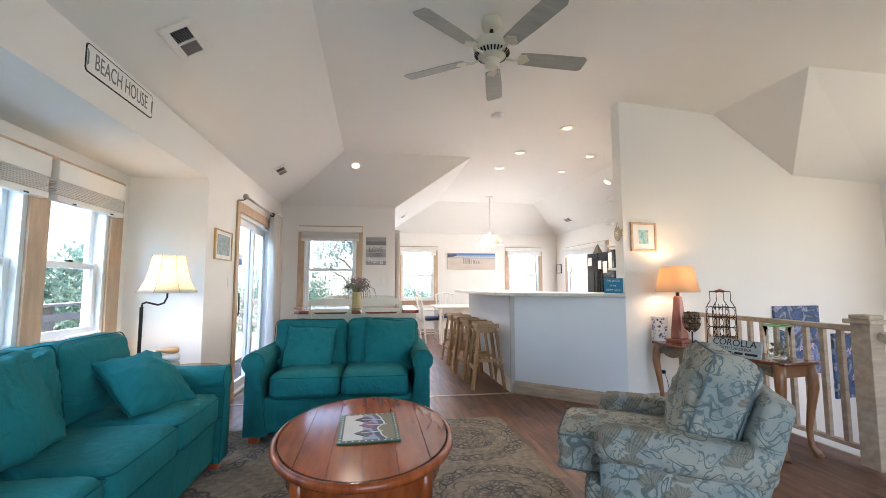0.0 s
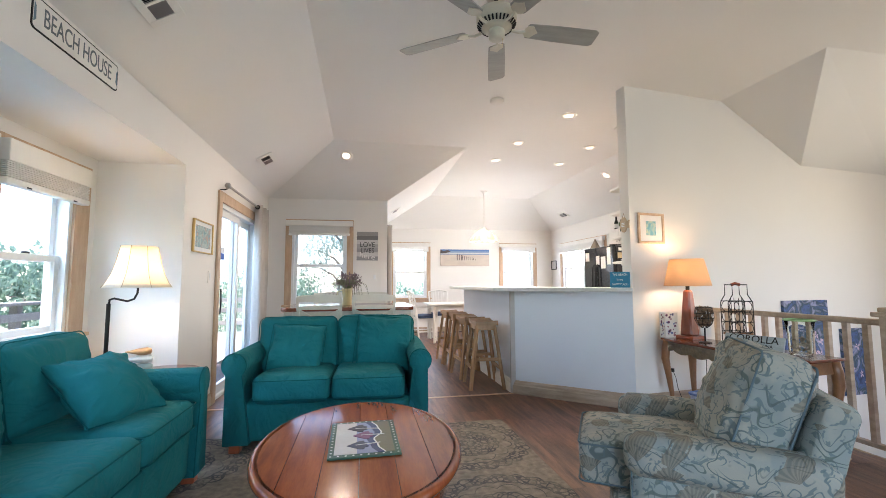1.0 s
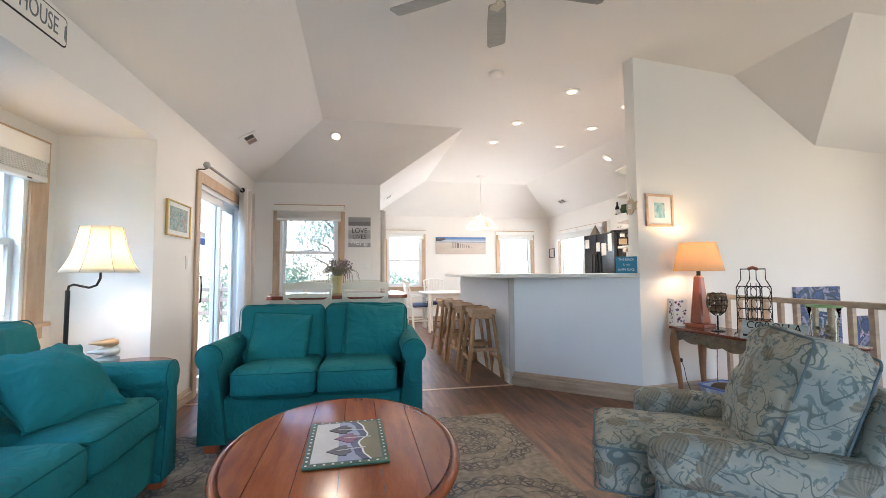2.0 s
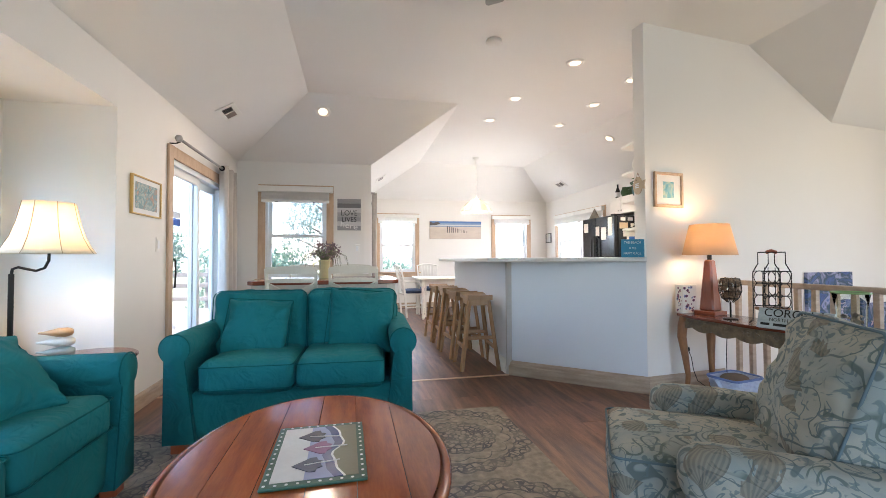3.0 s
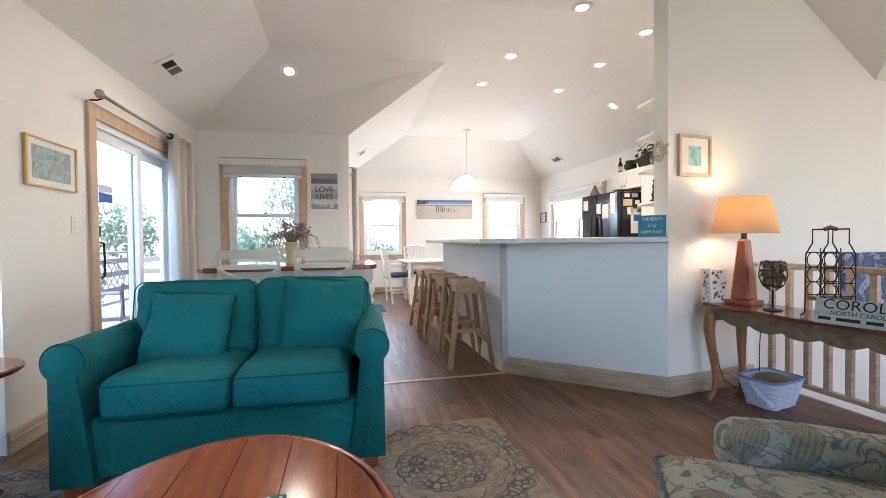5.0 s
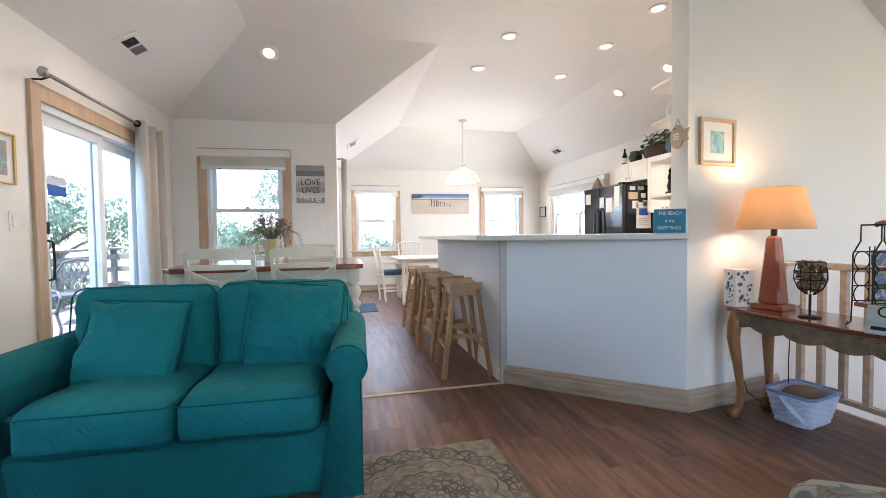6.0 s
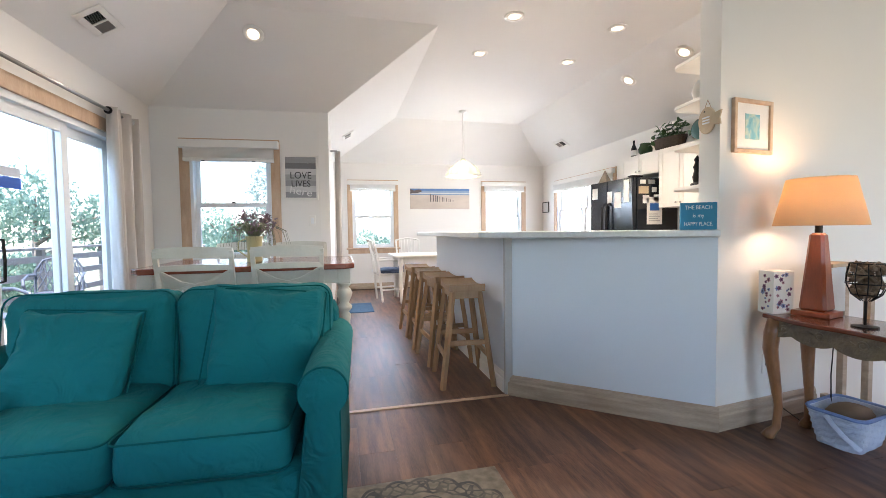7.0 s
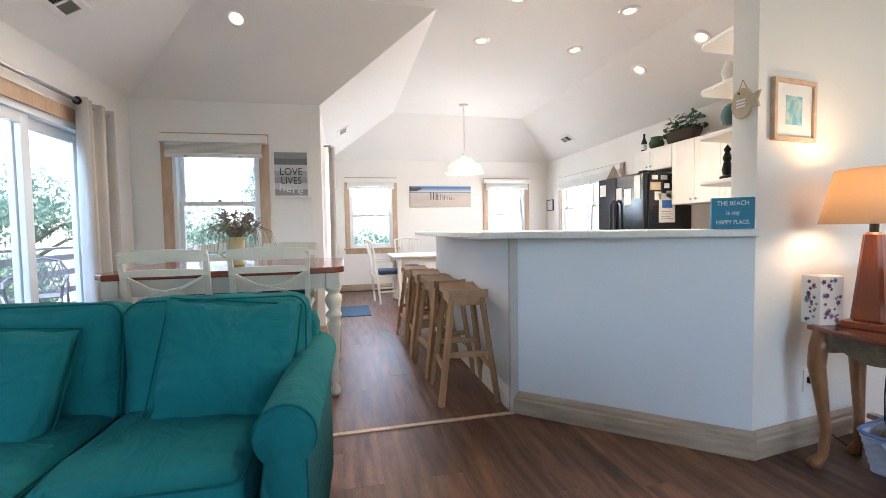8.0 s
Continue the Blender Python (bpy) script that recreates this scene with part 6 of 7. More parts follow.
# the rail that goes down with the stairs
part("sloping_handrail", sweep([(RX, 2.21, 0.86), (RX, 1.0, -0.03)], 0.032, square=True), PALE_OAK, rail)
for k in range(5):
    y = 2.08 - 0.14 * k
    z = 0.86 - (2.21 - y) * 0.735
    part("sloping_baluster", box(RX - 0.017, RX + 0.017, y - 0.017, y + 0.017, z - 0.75 if z - 0.75 > 0 else 0.0, z, 0.002), PALE_OAK, rail)
tagged(part("stair_edge", box(3.33, 3.352, -2.6, 3.78, -0.25, 0.004, 0.004), PALE_OAK), "oak edging board of the stairwell opening", "trim", kind="structure")
tagged(part("wall_stairwell", box(3.20, 3.33, -2.6, 3.8, -2.6, -0.205), PAINT), "painted wall below the floor edge in the stairwell", "wall", kind="structure")

# ---- pictures and signs ----


def art_material(name, colours, scale, seed_shift=0.0, stretch=(1, 1, 1)):
    m = bpy.data.materials.new(name)
    m.use_nodes = True
    n, l = m.node_tree.nodes, m.node_tree.links
    co, mp, t, r = n.new("ShaderNodeTexCoord"), n.new("ShaderNodeMapping"), n.new("ShaderNodeTexNoise"), n.new("ShaderNodeValToRGB")
    mp.inputs["Scale"].default_value, mp.inputs["Location"].default_value = stretch, (seed_shift, seed_shift * 2, 0)
    l.new(co.outputs["Object"], mp.inputs["Vector"]), l.new(mp.outputs["Vector"], t.inputs["Vector"])
    t.inputs["Scale"].default_value, t.inputs["Detail"].default_value, t.inputs["Distortion"].default_value = scale, 5, 1.2
    while len(r.color_ramp.elements) < len(colours):
        r.color_ramp.elements.new(0.5)
    for i, (e, c) in enumerate(zip(r.color_ramp.elements, colours)):
        e.position, e.color = 0.30 + 0.42 * i / max(1, len(colours) - 1), (*c, 1)
    l.new(t.outputs["Fac"], r.inputs["Fac"]), l.new(r.outputs["Color"], n["Principled BSDF"].inputs["Base Color"])
    n["Principled BSDF"].inputs["Roughness"].default_value = 0.5
    return m


def framed_print(m, w, h, border, frame_w, frame_mat, art, label):
    f = thing("framed_picture", m, label, "picture")
    bm = box(-w / 2, -w / 2 + frame_w, -h / 2, h / 2, 0.0, 0.022, 0.003)
    box(w / 2 - frame_w, w / 2, -h / 2, h / 2, 0.0, 0.022, 0.003, bm=bm)
    box(-w / 2 + frame_w, w / 2 - frame_w, h / 2 - frame_w, h / 2, 0.0, 0.0218, 0.003, bm=bm)
    box(-w / 2 + frame_w, w / 2 - frame_w, -h / 2, -h / 2 + frame_w, 0.0, 0.0218, 0.003, bm=bm)
    part("frame", bm, frame_mat, f)
    part("mount", box(-w / 2 + frame_w, w / 2 - frame_w, -h / 2 + frame_w, h / 2 - frame_w, 0.001, 0.010), PAPER, f)
    part("print", box(-w / 2 + frame_w + border[0], w / 2 - frame_w - border[0], -h / 2 + frame_w + border[1], h / 2 - frame_w - border[1], 0.0101, 0.0115), art, f)
    return f


SEA = art_material("sea_print", [(0.10, 0.30, 0.36), (0.16, 0.42, 0.50), (0.50, 0.58, 0.45), (0.12, 0.33, 0.45)], 9)
REEF = art_material("reef_print", [(0.10, 0.24, 0.27), (0.42, 0.45, 0.42), (0.16, 0.30, 0.32), (0.40, 0.26, 0.20), (0.55, 0.52, 0.46)], 14, 3)
IRIS = art_material("iris_painting", [(0.012, 0.025, 0.08), (0.05, 0.10, 0.27), (0.015, 0.05, 0.07), (0.30, 0.30, 0.46), (0.07, 0.12, 0.28)], 7, 5)
framed_print(face(W_STAIR, (6.2 - 2.668) * 1.0055, 1.657), 0.302, 0.29, (0.072, 0.055), 0.022, OAK, SEA, "small oak-framed sea watercolour lit by the lamp")
framed_print(face(W_DOOR, 6.80 - 4.267, 1.562), 0.455, 0.285, (0.045, 0.035), 0.012, BRASS, REEF, "gilt-framed reef print beside the sliding door")
framed_print(face(W_KITCHEN, 9.80 - 4.06, 1.57), 0.26, 0.22, (0.04, 0.035), 0.015, BLACK, PAPER, "small dark-framed print by the kitchen corner")
for cx, cz, w, h, label in ((4.63, 0.58, 0.66, 0.74, "blue painting of iris flowers on the stair wall"), (5.35, 0.27, 0.40, 0.72, "tall blue painting of lilies on the stair wall")):
    p = thing("canvas_painting", face(W_STAIR, (6.2 - cx) * 1.0055, cz), label, "painting")
    part("canvas", box(-w / 2, w / 2, -h / 2, h / 2, 0.0, 0.03, 0.003), IRIS, p)
    rng = random.Random(int(cx * 10))
    petal = material("petal_pink", (0.52, 0.36, 0.48), 0.6, second=(0.65, 0.55, 0.62), scale=20)
    for k in range(7):
        px, pz = rng.uniform(-w * 0.36, w * 0.36), rng.uniform(-h * 0.36, h * 0.30)
        bm = bmesh.new()
        for j in range(5):
            a = 2 * math.pi * j / 5 + rng.uniform(0, 1)
            r = rng.uniform(0.03, 0.055)
            bm.faces.new([bm.verts.new((px + dx, pz + dz, 0.0312)) for dx, dz in ((0, 0), (r * 0.6 * math.cos(a - 0.4), r * 0.6 * math.sin(a - 0.4)), (r * math.cos(a), r * math.sin(a)), (r * 0.6 * math.cos(a + 0.4), r * 0.6 * math.sin(a + 0.4)))])
        part("painted_flower", bm, petal, p)


def beach_canvas():
    p = thing("canvas_print", face(W_FAR, 2.345, 1.748), "long beach canvas print with dune fence", "picture")
    w, h = 1.20, 0.40
    part("canvas", box(-w / 2, w / 2, -h / 2, h / 2, 0, 0.03, 0.003), material("dune_sand", (0.62, 0.54, 0.46), 0.7, second=(0.50, 0.43, 0.37), scale=3, grain=40, stretch=(1, 3, 1)), p)
    bands = ((0.155, 0.199, (0.10, 0.22, 0.48)), (0.12, 0.155, (0.25, 0.36, 0.52)), (0.095, 0.12, (0.60, 0.62, 0.64)), (0.075, 0.095, (0.22, 0.32, 0.45)))
    for a, b, c in bands:
        part("painted_band", box(-w / 2 + 0.001, w / 2 - 0.001, a, b, 0.0302, 0.0315), material("sea_band", c, 0.6, scale=6), p)
    dk = material("fence_brown", (0.10, 0.09, 0.09), 0.7)
    part("painted_dune", prism([(-0.599, 0.10), (-0.45, 0.11), (-0.35, 0.15), (-0.42, 0.185), (-0.52, 0.16), (-0.599, 0.19)], 0.0316, 0.0325), dk, p)
    for k in range(11):
        x = -0.20 + 0.045 * k + 0.006 * (k % 3)
        hh = 0.15 - 0.011 * k
        part("painted_picket", box(x, x + 0.012 + 0.006 * (k < 4), -0.06, -0.06 + hh, 0.0316, 0.0325), dk, p)


beach_canvas()


def love_sign():
    s = thing("word_art", face(W_DINING, 0.302, 1.716), "grey plank word sign with white frame by the window", "sign")
    w, h = 0.365, 0.485
    part("backing", box(-w / 2 + 0.01, w / 2 - 0.01, -h / 2 + 0.01, h / 2 - 0.01, 0, 0.008), WHITE, s)
    tones = ((0.33, 0.33, 0.33), (0.20, 0.20, 0.205), (0.62, 0.62, 0.62), (0.42, 0.42, 0.42), (0.36, 0.36, 0.37), (0.62, 0.62, 0.61), (0.34, 0.34, 0.35))
    for k, c in enumerate(tones):
        z1 = h / 2 - 0.021 - k * (h - 0.042) / 7
        part("board", box(-w / 2 + 0.021, w / 2 - 0.021, z1 - (h - 0.042) / 7 + 0.001, z1, 0.008, 0.014), material("plank_grey", c, 0.7, scale=5, grain=60, stretch=(1, 6, 1)), s)
    bm = box(-w / 2, -w / 2 + 0.020, -h / 2, h / 2, 0, 0.022)
    box(w / 2 - 0.020, w / 2, -h / 2, h / 2, 0, 0.022, bm=bm)
    box(-w / 2 + 0.020, w / 2 - 0.020, h / 2 - 0.020, h / 2, 0, 0.0218, bm=bm)
    box(-w / 2 + 0.020, w / 2 - 0.020, -h / 2, -h / 2 + 0.020, 0, 0.0218, bm=bm)
    part("frame", bm, WHITE, s)
    ink = material("sign_ink", (0.04, 0.04, 0.045), 0.7)
    written("lettering", "LOVE", 0.105, ink, Matrix.Translation((0, 0.02, 0.0146)), s, 0.0006, squeeze=0.9)
    written("lettering", "LIVES", 0.10, ink, Matrix.Translation((0, -0.07, 0.0146)), s, 0.0006, squeeze=0.9)
    written("lettering", "here", 0.11, PAPER, Matrix.Translation((0, -0.155, 0.0146)) @ Matrix(((1, 0.35, 0, 0), (0, 1, 0, 0), (0, 0, 1, 0), (0, 0, 0, 1))), s, 0.0006, squeeze=1.2)


love_sign()


def street_sign():
    s = thing("metal_sign", face(W_HEADER, 3.87 - 2.55, 2.332), "white enamel sign with black border and words", "sign")
    w, h = 0.64, 0.152

    def slab_round(w, h, r, z0, z1):
        return prism([(x, y) for x, y, _ in rounded_loop(w, h, 0, r, 5)[:-1]], z0, z1)

    part("edge", slab_round(w, h, 0.022, 0.0, 0.004), BLACK, s)
    part("plate", slab_round(w - 0.014, h - 0.014, 0.018, 0.004, 0.0055), WHITE, s)
    written("lettering", "BEACH HOUSE", 0.122, material("sign_grey", (0.13, 0.155, 0.17), 0.5), Matrix.Translation((0.0, 0.0, 0.0062)), s, 0.0006, squeeze=0.63)
    tip = material("rust_tip", (0.13, 0.22, 0.27), 0.6)
    for sx in (-1, 1):
        part("worn_end", prism([(sx * 0.311, -0.045), (sx * 0.297, -0.03), (sx * 0.300, 0.03), (sx * 0.311, 0.045)][::sx], 0.0056, 0.0064), tip, s)


street_sign()
for on, s_, z_, nm in ((W_DOOR, 6.80 - 4.48, 1.214, "light_switch"), (W_DINING, 0.36 - 0.17, 1.24, "light_switch"), (W_FAR, 4.75 - 1.05, 0.36, "wall_outlet")):
    sw = thing(nm, face(on, s_, z_), "white wall plate with a rocker", "switch")
    part("plate", box(-0.035, 0.035, -0.058, 0.058, 0, 0.006, 0.002), WHITE, sw)
    part("rocker", box(-0.016, 0.016, -0.033, 0.033, 0.006, 0.010, 0.002), VINYL, sw)

# ---- ceiling fittings ----


def ceiling_fan():
    f = thing("ceiling_fan", pose(0.81, 2.64, 0), "cream five-blade ceiling fan with washed wood blades", "ceiling fan")
    cm = material("fan_cream", (0.66, 0.62, 0.50), 0.4, scale=6)
    bl = material("washed_blade", (0.40, 0.40, 0.37), 0.55, second=(0.30, 0.295, 0.27), scale=4, grain=40, stretch=(1, 7, 1), bump=0.1)
    part("canopy", lathe([(0.001, 3.029), (0.068, 3.029), (0.072, 3.0), (0.066, 2.965), (0.03, 2.955)], 24), cm, f, smooth=True)
    part("downrod", sweep([(0, 0, 2.96), (0, 0, 2.87)], 0.014, 10), BLACK, f)
    part("motor", lathe([(0.03, 2.88), (0.09, 2.872), (0.125, 2.855), (0.13, 2.82), (0.128, 2.80), (0.12, 2.785), (0.10, 2.762), (0.055, 2.75), (0.05, 2.74)], 32), cm, f, smooth=True)
    # thin black rods draw the shade inside the motor's open slots
    for k in range(30):
        a = 2 * math.pi * k / 30
        part("slot_shade", sweep([(0.121 * math.cos(a), 0.121 * math.sin(a), 2.782), (0.098 * math.cos(a), 0.098 * math.sin(a), 2.758)], 0.006, 5), BLACK, f)
    part("switch_housing", lathe([(0.05, 2.745), (0.052, 2.72), (0.05, 2.69), (0.03, 2.68), (0.001, 2.678)], 24), cm, f, smooth=True)
    part("pull_chain", sweep([(0.03, -0.03, 2.68), (0.03, -0.03, 2.62)], 0.0015, 5), BRASS, f)
    for k in range(5):
        m = Matrix.Rotation(radians(72 * k), 4, "Z") @ Matrix.Translation((0, 0, 2.765)) @ Matrix.Rotation(radians(-12), 4, "X")
        outline = [(0.20, -0.045), (0.21, -0.055), (0.40, -0.064), (0.66, -0.066), (0.685, -0.05), (0.685, 0.05), (0.66, 0.066), (0.40, 0.064), (0.21, 0.055), (0.20, 0.045)]
        bm = prism(outline, -0.003, 0.003)
        bmesh.ops.transform(bm, matrix=m, verts=bm.verts)
        b = part("blade", bm, bl, f)
        bm = sweep([(0.10, 0, -0.012), (0.15, 0, -0.018), (0.19, 0, -0.008)], 0.010, 6)
        prism([(0.185, -0.02), (0.20, -0.042), (0.235, -0.046), (0.255, -0.02), (0.275, 0.0), (0.255, 0.02), (0.235, 0.046), (0.20, 0.042), (0.185, 0.02)], -0.009, -0.0035, bm=bm)
        bmesh.ops.transform(bm, matrix=m, verts=bm.verts)
        part("blade_iron", bm, cm, b)


ceiling_fan()
SLOPE = math.degrees(math.atan2(ZF - ZE, 1.02))


def air_vent(m, label):
    v = thing("ceiling_vent", m, label, "vent", "ceiling vents")
    L, W = 0.34, 0.19
    bm = box(-W / 2, W / 2, -L / 2, -L / 2 + 0.05, -0.010, 0.0, 0.002)
    box(-W / 2, W / 2, L / 2 - 0.05, L / 2, -0.010, 0.0, 0.002, bm=bm)
    box(-W / 2, -W / 2 + 0.045, -L / 2 + 0.05, L / 2 - 0.05, -0.010, 0.0, 0.002, bm=bm)
    box(W / 2 - 0.045, W / 2, -L / 2 + 0.05, L / 2 - 0.05, -0.010, 0.0, 0.002, bm=bm)
    box(-W / 2 + 0.045, W / 2 - 0.045, -0.008, 0.008, -0.0098, 0.0, bm=bm)
    part("frame", bm, WHITE, v)
    # a black sheet stands in for the shade of the duct behind the louvres
    part("backing", box(-W / 2 + 0.03, W / 2 - 0.03, -L / 2 + 0.03, L / 2 - 0.03, -0.003, -0.001), FRIDGE, v)
    for half in (-1, 1):
        for k in range(9):
            y = half * (0.018 + 0.0115 * k)
            part("louvre", box(-W / 2 + 0.045, W / 2 - 0.045, -0.0045, 0.0045, -0.0006, 0.0006, turn=Matrix.Translation((0, y, -0.006)) @ Matrix.Rotation(radians(-40 * half), 4, "X")), STEEL, v)
    return v


vent = air_vent(pose(-1.09, 2.535, ZE + 0.33 * (ZF - ZE) / 1.02 - 0.001, 0, -SLOPE, 0), "white louvred air vent in the sloping ceiling")
copy_thing(vent, pose(-1.13, 5.33, ZE + 0.29 * (ZF - ZE) / 1.02 - 0.001, 0, -SLOPE, 0))
copy_thing(vent, pose(4.30, 8.64, ZF - 0.66 * (ZF - ZE) / 0.98 - 0.001, 0, SLOPE + 1, 0))
copy_thing(vent, pose(0.60, 8.42, ZE + 0.24 * (ZF - ZE) / 1.045 - 0.001, 0, -SLOPE + 0.6, 0))


def recessed_light(m, label):
    c = thing("recessed_light", m, label, "ceiling light", "recessed ceiling lights")
    part("trim_ring", lathe([(0.054, -0.001), (0.054, -0.006), (0.064, -0.012), (0.088, -0.006), (0.090, -0.001)], 28), WHITE, c, smooth=True)
    part("lens", lathe([(0.001, -0.002), (0.052, -0.002), (0.052, -0.007), (0.040, -0.012), (0.001, -0.016)], 24), LENS, c, smooth=True)
    return c


LENS = glow("lit_lens", (1.0, 0.78, 0.52), 0.34)
cans = [pose(2.26, 4.45, ZF), pose(2.03, 5.44, ZF), pose(1.98, 6.255, ZF), pose(3.085, 5.435, ZF), pose(3.045, 6.27, ZF), pose(3.08, 4.69, ZF), pose(3.87, 6.29, ZF - 0.23 * (ZF - ZE) / 0.98, 0, SLOPE + 1, 0), pose(3.88, 5.46, ZF - 0.24 * (ZF - ZE) / 0.98, 0, SLOPE + 1, 0), pose(-0.25, 5.98, ZF - 0.23 * (ZF - ZE) / 1.02, -SLOPE, 0, 0)]
can = recessed_light(cans[0], "round recessed ceiling light, lit warm white")
for m in cans[1:]:
    copy_thing(can, m)
for i, m in enumerate(cans):
    data = bpy.data.lights.new("recessed_light_beam", "SPOT")
    data.energy, data.color, data.spot_size, data.spot_blend, data.shadow_soft_size = 11.0, (1.0, 0.83, 0.62), radians(125), 0.6, 0.05
    new("recessed_light_beam", data).matrix_world = m @ Matrix.Translation((0, 0, -0.03))
smoke = thing("smoke_detector", pose(1.334, 4.215, ZF), "round white smoke detector on the ceiling", "smoke detector")
part("body", lathe([(0.001, -0.001), (0.07, -0.001), (0.07, -0.02), (0.055, -0.032), (0.001, -0.034)], 28), WHITE, smoke, smooth=True)

# ---- floor lamp and side table ----


def floor_lamp():
    p = thing("floor_lamp", pose(-1.655, 3.37, 0), "black gooseneck floor lamp with cream bell shade, lit", "lamp")
    part("foot", lathe([(0.13, 0), (0.13, 0.02), (0.03, 0.03)], 28), BLACK, p, smooth=True)
    part("pole", sweep([(0, 0, 0.02), (0, 0, 1.02)], 0.012, 10), BLACK, p)
    part("gooseneck", sweep([(0, 0, 1.015), (0.005, 0, 1.045), (0.03, 0, 1.055), (0.07, 0, 1.045), (0.11, 0, 1.035), (0.15, 0, 1.05), (0.168, 0, 1.09), (0.17, 0, 1.17)], 0.007, 8), BLACK, p)
    prof = [(0.205, 1.127), (0.185, 1.155), (0.155, 1.215), (0.132, 1.29), (0.116, 1.37), (0.110, 1.402)]
    bm = hollow(prof, 48, flute=0.05, panels=8)
    bmesh.ops.translate(bm, vec=(0.17, 0, 0), verts=bm.verts)
    sh = part("shade", bm, shade_cloth("cream_shade", (0.86, 0.80, 0.68)), p, "cream panelled bell shade", True)
    sh.modifiers.new("thickness", "SOLIDIFY").thickness = 0.002
    seam = material("shade_seam", (0.45, 0.38, 0.28), 0.8)
    for k in range(8):
        a = 2 * math.pi * k / 8
        part("seam", sweep([(0.17 + (r + 0.001) * math.cos(a), (r + 0.001) * math.sin(a), z) for r, z in prof], 0.002, 4), seam, sh)
    part("bulb", lathe([(0.012, 1.17), (0.03, 1.21), (0.03, 1.25), (0.001, 1.28)], 14), BULB, p, smooth=True).location = (0.17, 0, 0)
    lamp("floor_lamp_light", "POINT", Matrix.Translation((-1.485, 3.37, 1.25)), 2.9, (1.0, 0.62, 0.28), radius=0.035)


floor_lamp()
st = thing("side_table", pose(-1.36, 3.46, 0), "small round reddish wooden side table behind the sofa", "table")
part("tabletop", lathe([(0.001, 0.525), (0.235, 0.525), (0.245, 0.535), (0.245, 0.545), (0.235, 0.552), (0.001, 0.552)], 36), CHERRY, st, smooth=False)
part("column", lathe([(0.03, 0.03), (0.035, 0.1), (0.022, 0.3), (0.04, 0.5), (0.05, 0.525)], 16), CHERRY, st, smooth=True)
for k in range(3):
    a = 2 * math.pi * k / 3
    part("foot", sweep([(0.02 * math.cos(a), 0.02 * math.sin(a), 0.12), (0.12 * math.cos(a), 0.12 * math.sin(a), 0.05), (0.19 * math.cos(a), 0.19 * math.sin(a), 0.012)], [0.022, 0.018, 0.012], 8), CHERRY, st)
stack = thing("stacked_birds", pose(-1.50, 3.47, 0.5535, 0, 0, 10), "stack of three smooth carved wooden birds", "ornament")
for k, (z, mt, w) in enumerate(((0.028, material("bird_sage", (0.38, 0.46, 0.44), 0.6), 0.075), (0.082, material("bird_white", (0.66, 0.68, 0.64), 0.6), 0.075), (0.135, material("bird_oak", (0.46, 0.28, 0.13), 0.5, scale=8, stretch=(1, 6, 1)), 0.068))):
    bm = lathe([(0.001, -w * 1.25), (0.008, -w * 1.2), (0.016, -w * 0.8), (w * 0.55, 0), (w * 0.62, w * 0.6), (w * 0.42, w * 0.95), (0.001, w * 1.05)], 20)
    bmesh.ops.transform(bm, matrix=Matrix.Translation((0, 0, z)) @ Matrix.Diagonal((1, 1, 0.62, 1)) @ Matrix.Rotation(radians(90), 4, "Y"), verts=bm.verts)
    part("carved_bird", bm, mt, stack, smooth=True)

# ---- outside ----
SAND = material("sandy_ground", (0.20, 0.19, 0.13), 0.95, second=(0.09, 0.12, 0.05), scale=0.35, grain=6, bump=0.3)
DECKWOOD = material("weathered_deck", (0.24, 0.225, 0.21), 0.8, second=(0.15, 0.14, 0.13), scale=4, grain=40, bump=0.2, stretch=(1, 8, 1), vary=0.1)
# leaf colours are paled to stand in for the bright haze outdoors
LEAF = material("foliage", (0.20, 0.29, 0.22), 0.6, second=(0.13, 0.21, 0.16), scale=3, grain=20, bump=0.0, mix=0.7)
PINELEAF = material("cedar_foliage", (0.22, 0.28, 0.24), 0.6, second=(0.15, 0.20, 0.18), scale=3, grain=20, bump=0.0, mix=0.7)
for leafy in (LEAF, PINELEAF):
    # light passes through thin leaves
    nt = leafy.node_tree
    tl, mx = nt.nodes.new("ShaderNodeBsdfTranslucent"), nt.nodes.new("ShaderNodeMixShader")
    src = nt.nodes["Principled BSDF"].inputs["Base Color"].links[0].from_socket
    nt.links.new(src, tl.inputs["Color"])
    mx.inputs["Fac"].default_value = 0.6
    nt.links.new(nt.nodes["Principled BSDF"].outputs[0], mx.inputs[1])
    nt.links.new(tl.outputs[0], mx.inputs[2])
    nt.links.new(mx.outputs[0], nt.nodes["Material Output"].inputs["Surface"])
BARK = material("bark", (0.24, 0.21, 0.18), 0.9, second=(0.15, 0.13, 0.11), scale=6, grain=30, bump=0.4)

tagged(part("ground", prism([(200 * math.cos(2 * math.pi * k / 24), 200 * math.sin(2 * math.pi * k / 24)) for k in range(24)], -3.1, -3.0), SAND), "sandy scrub ground round the house", "ground", kind="structure")

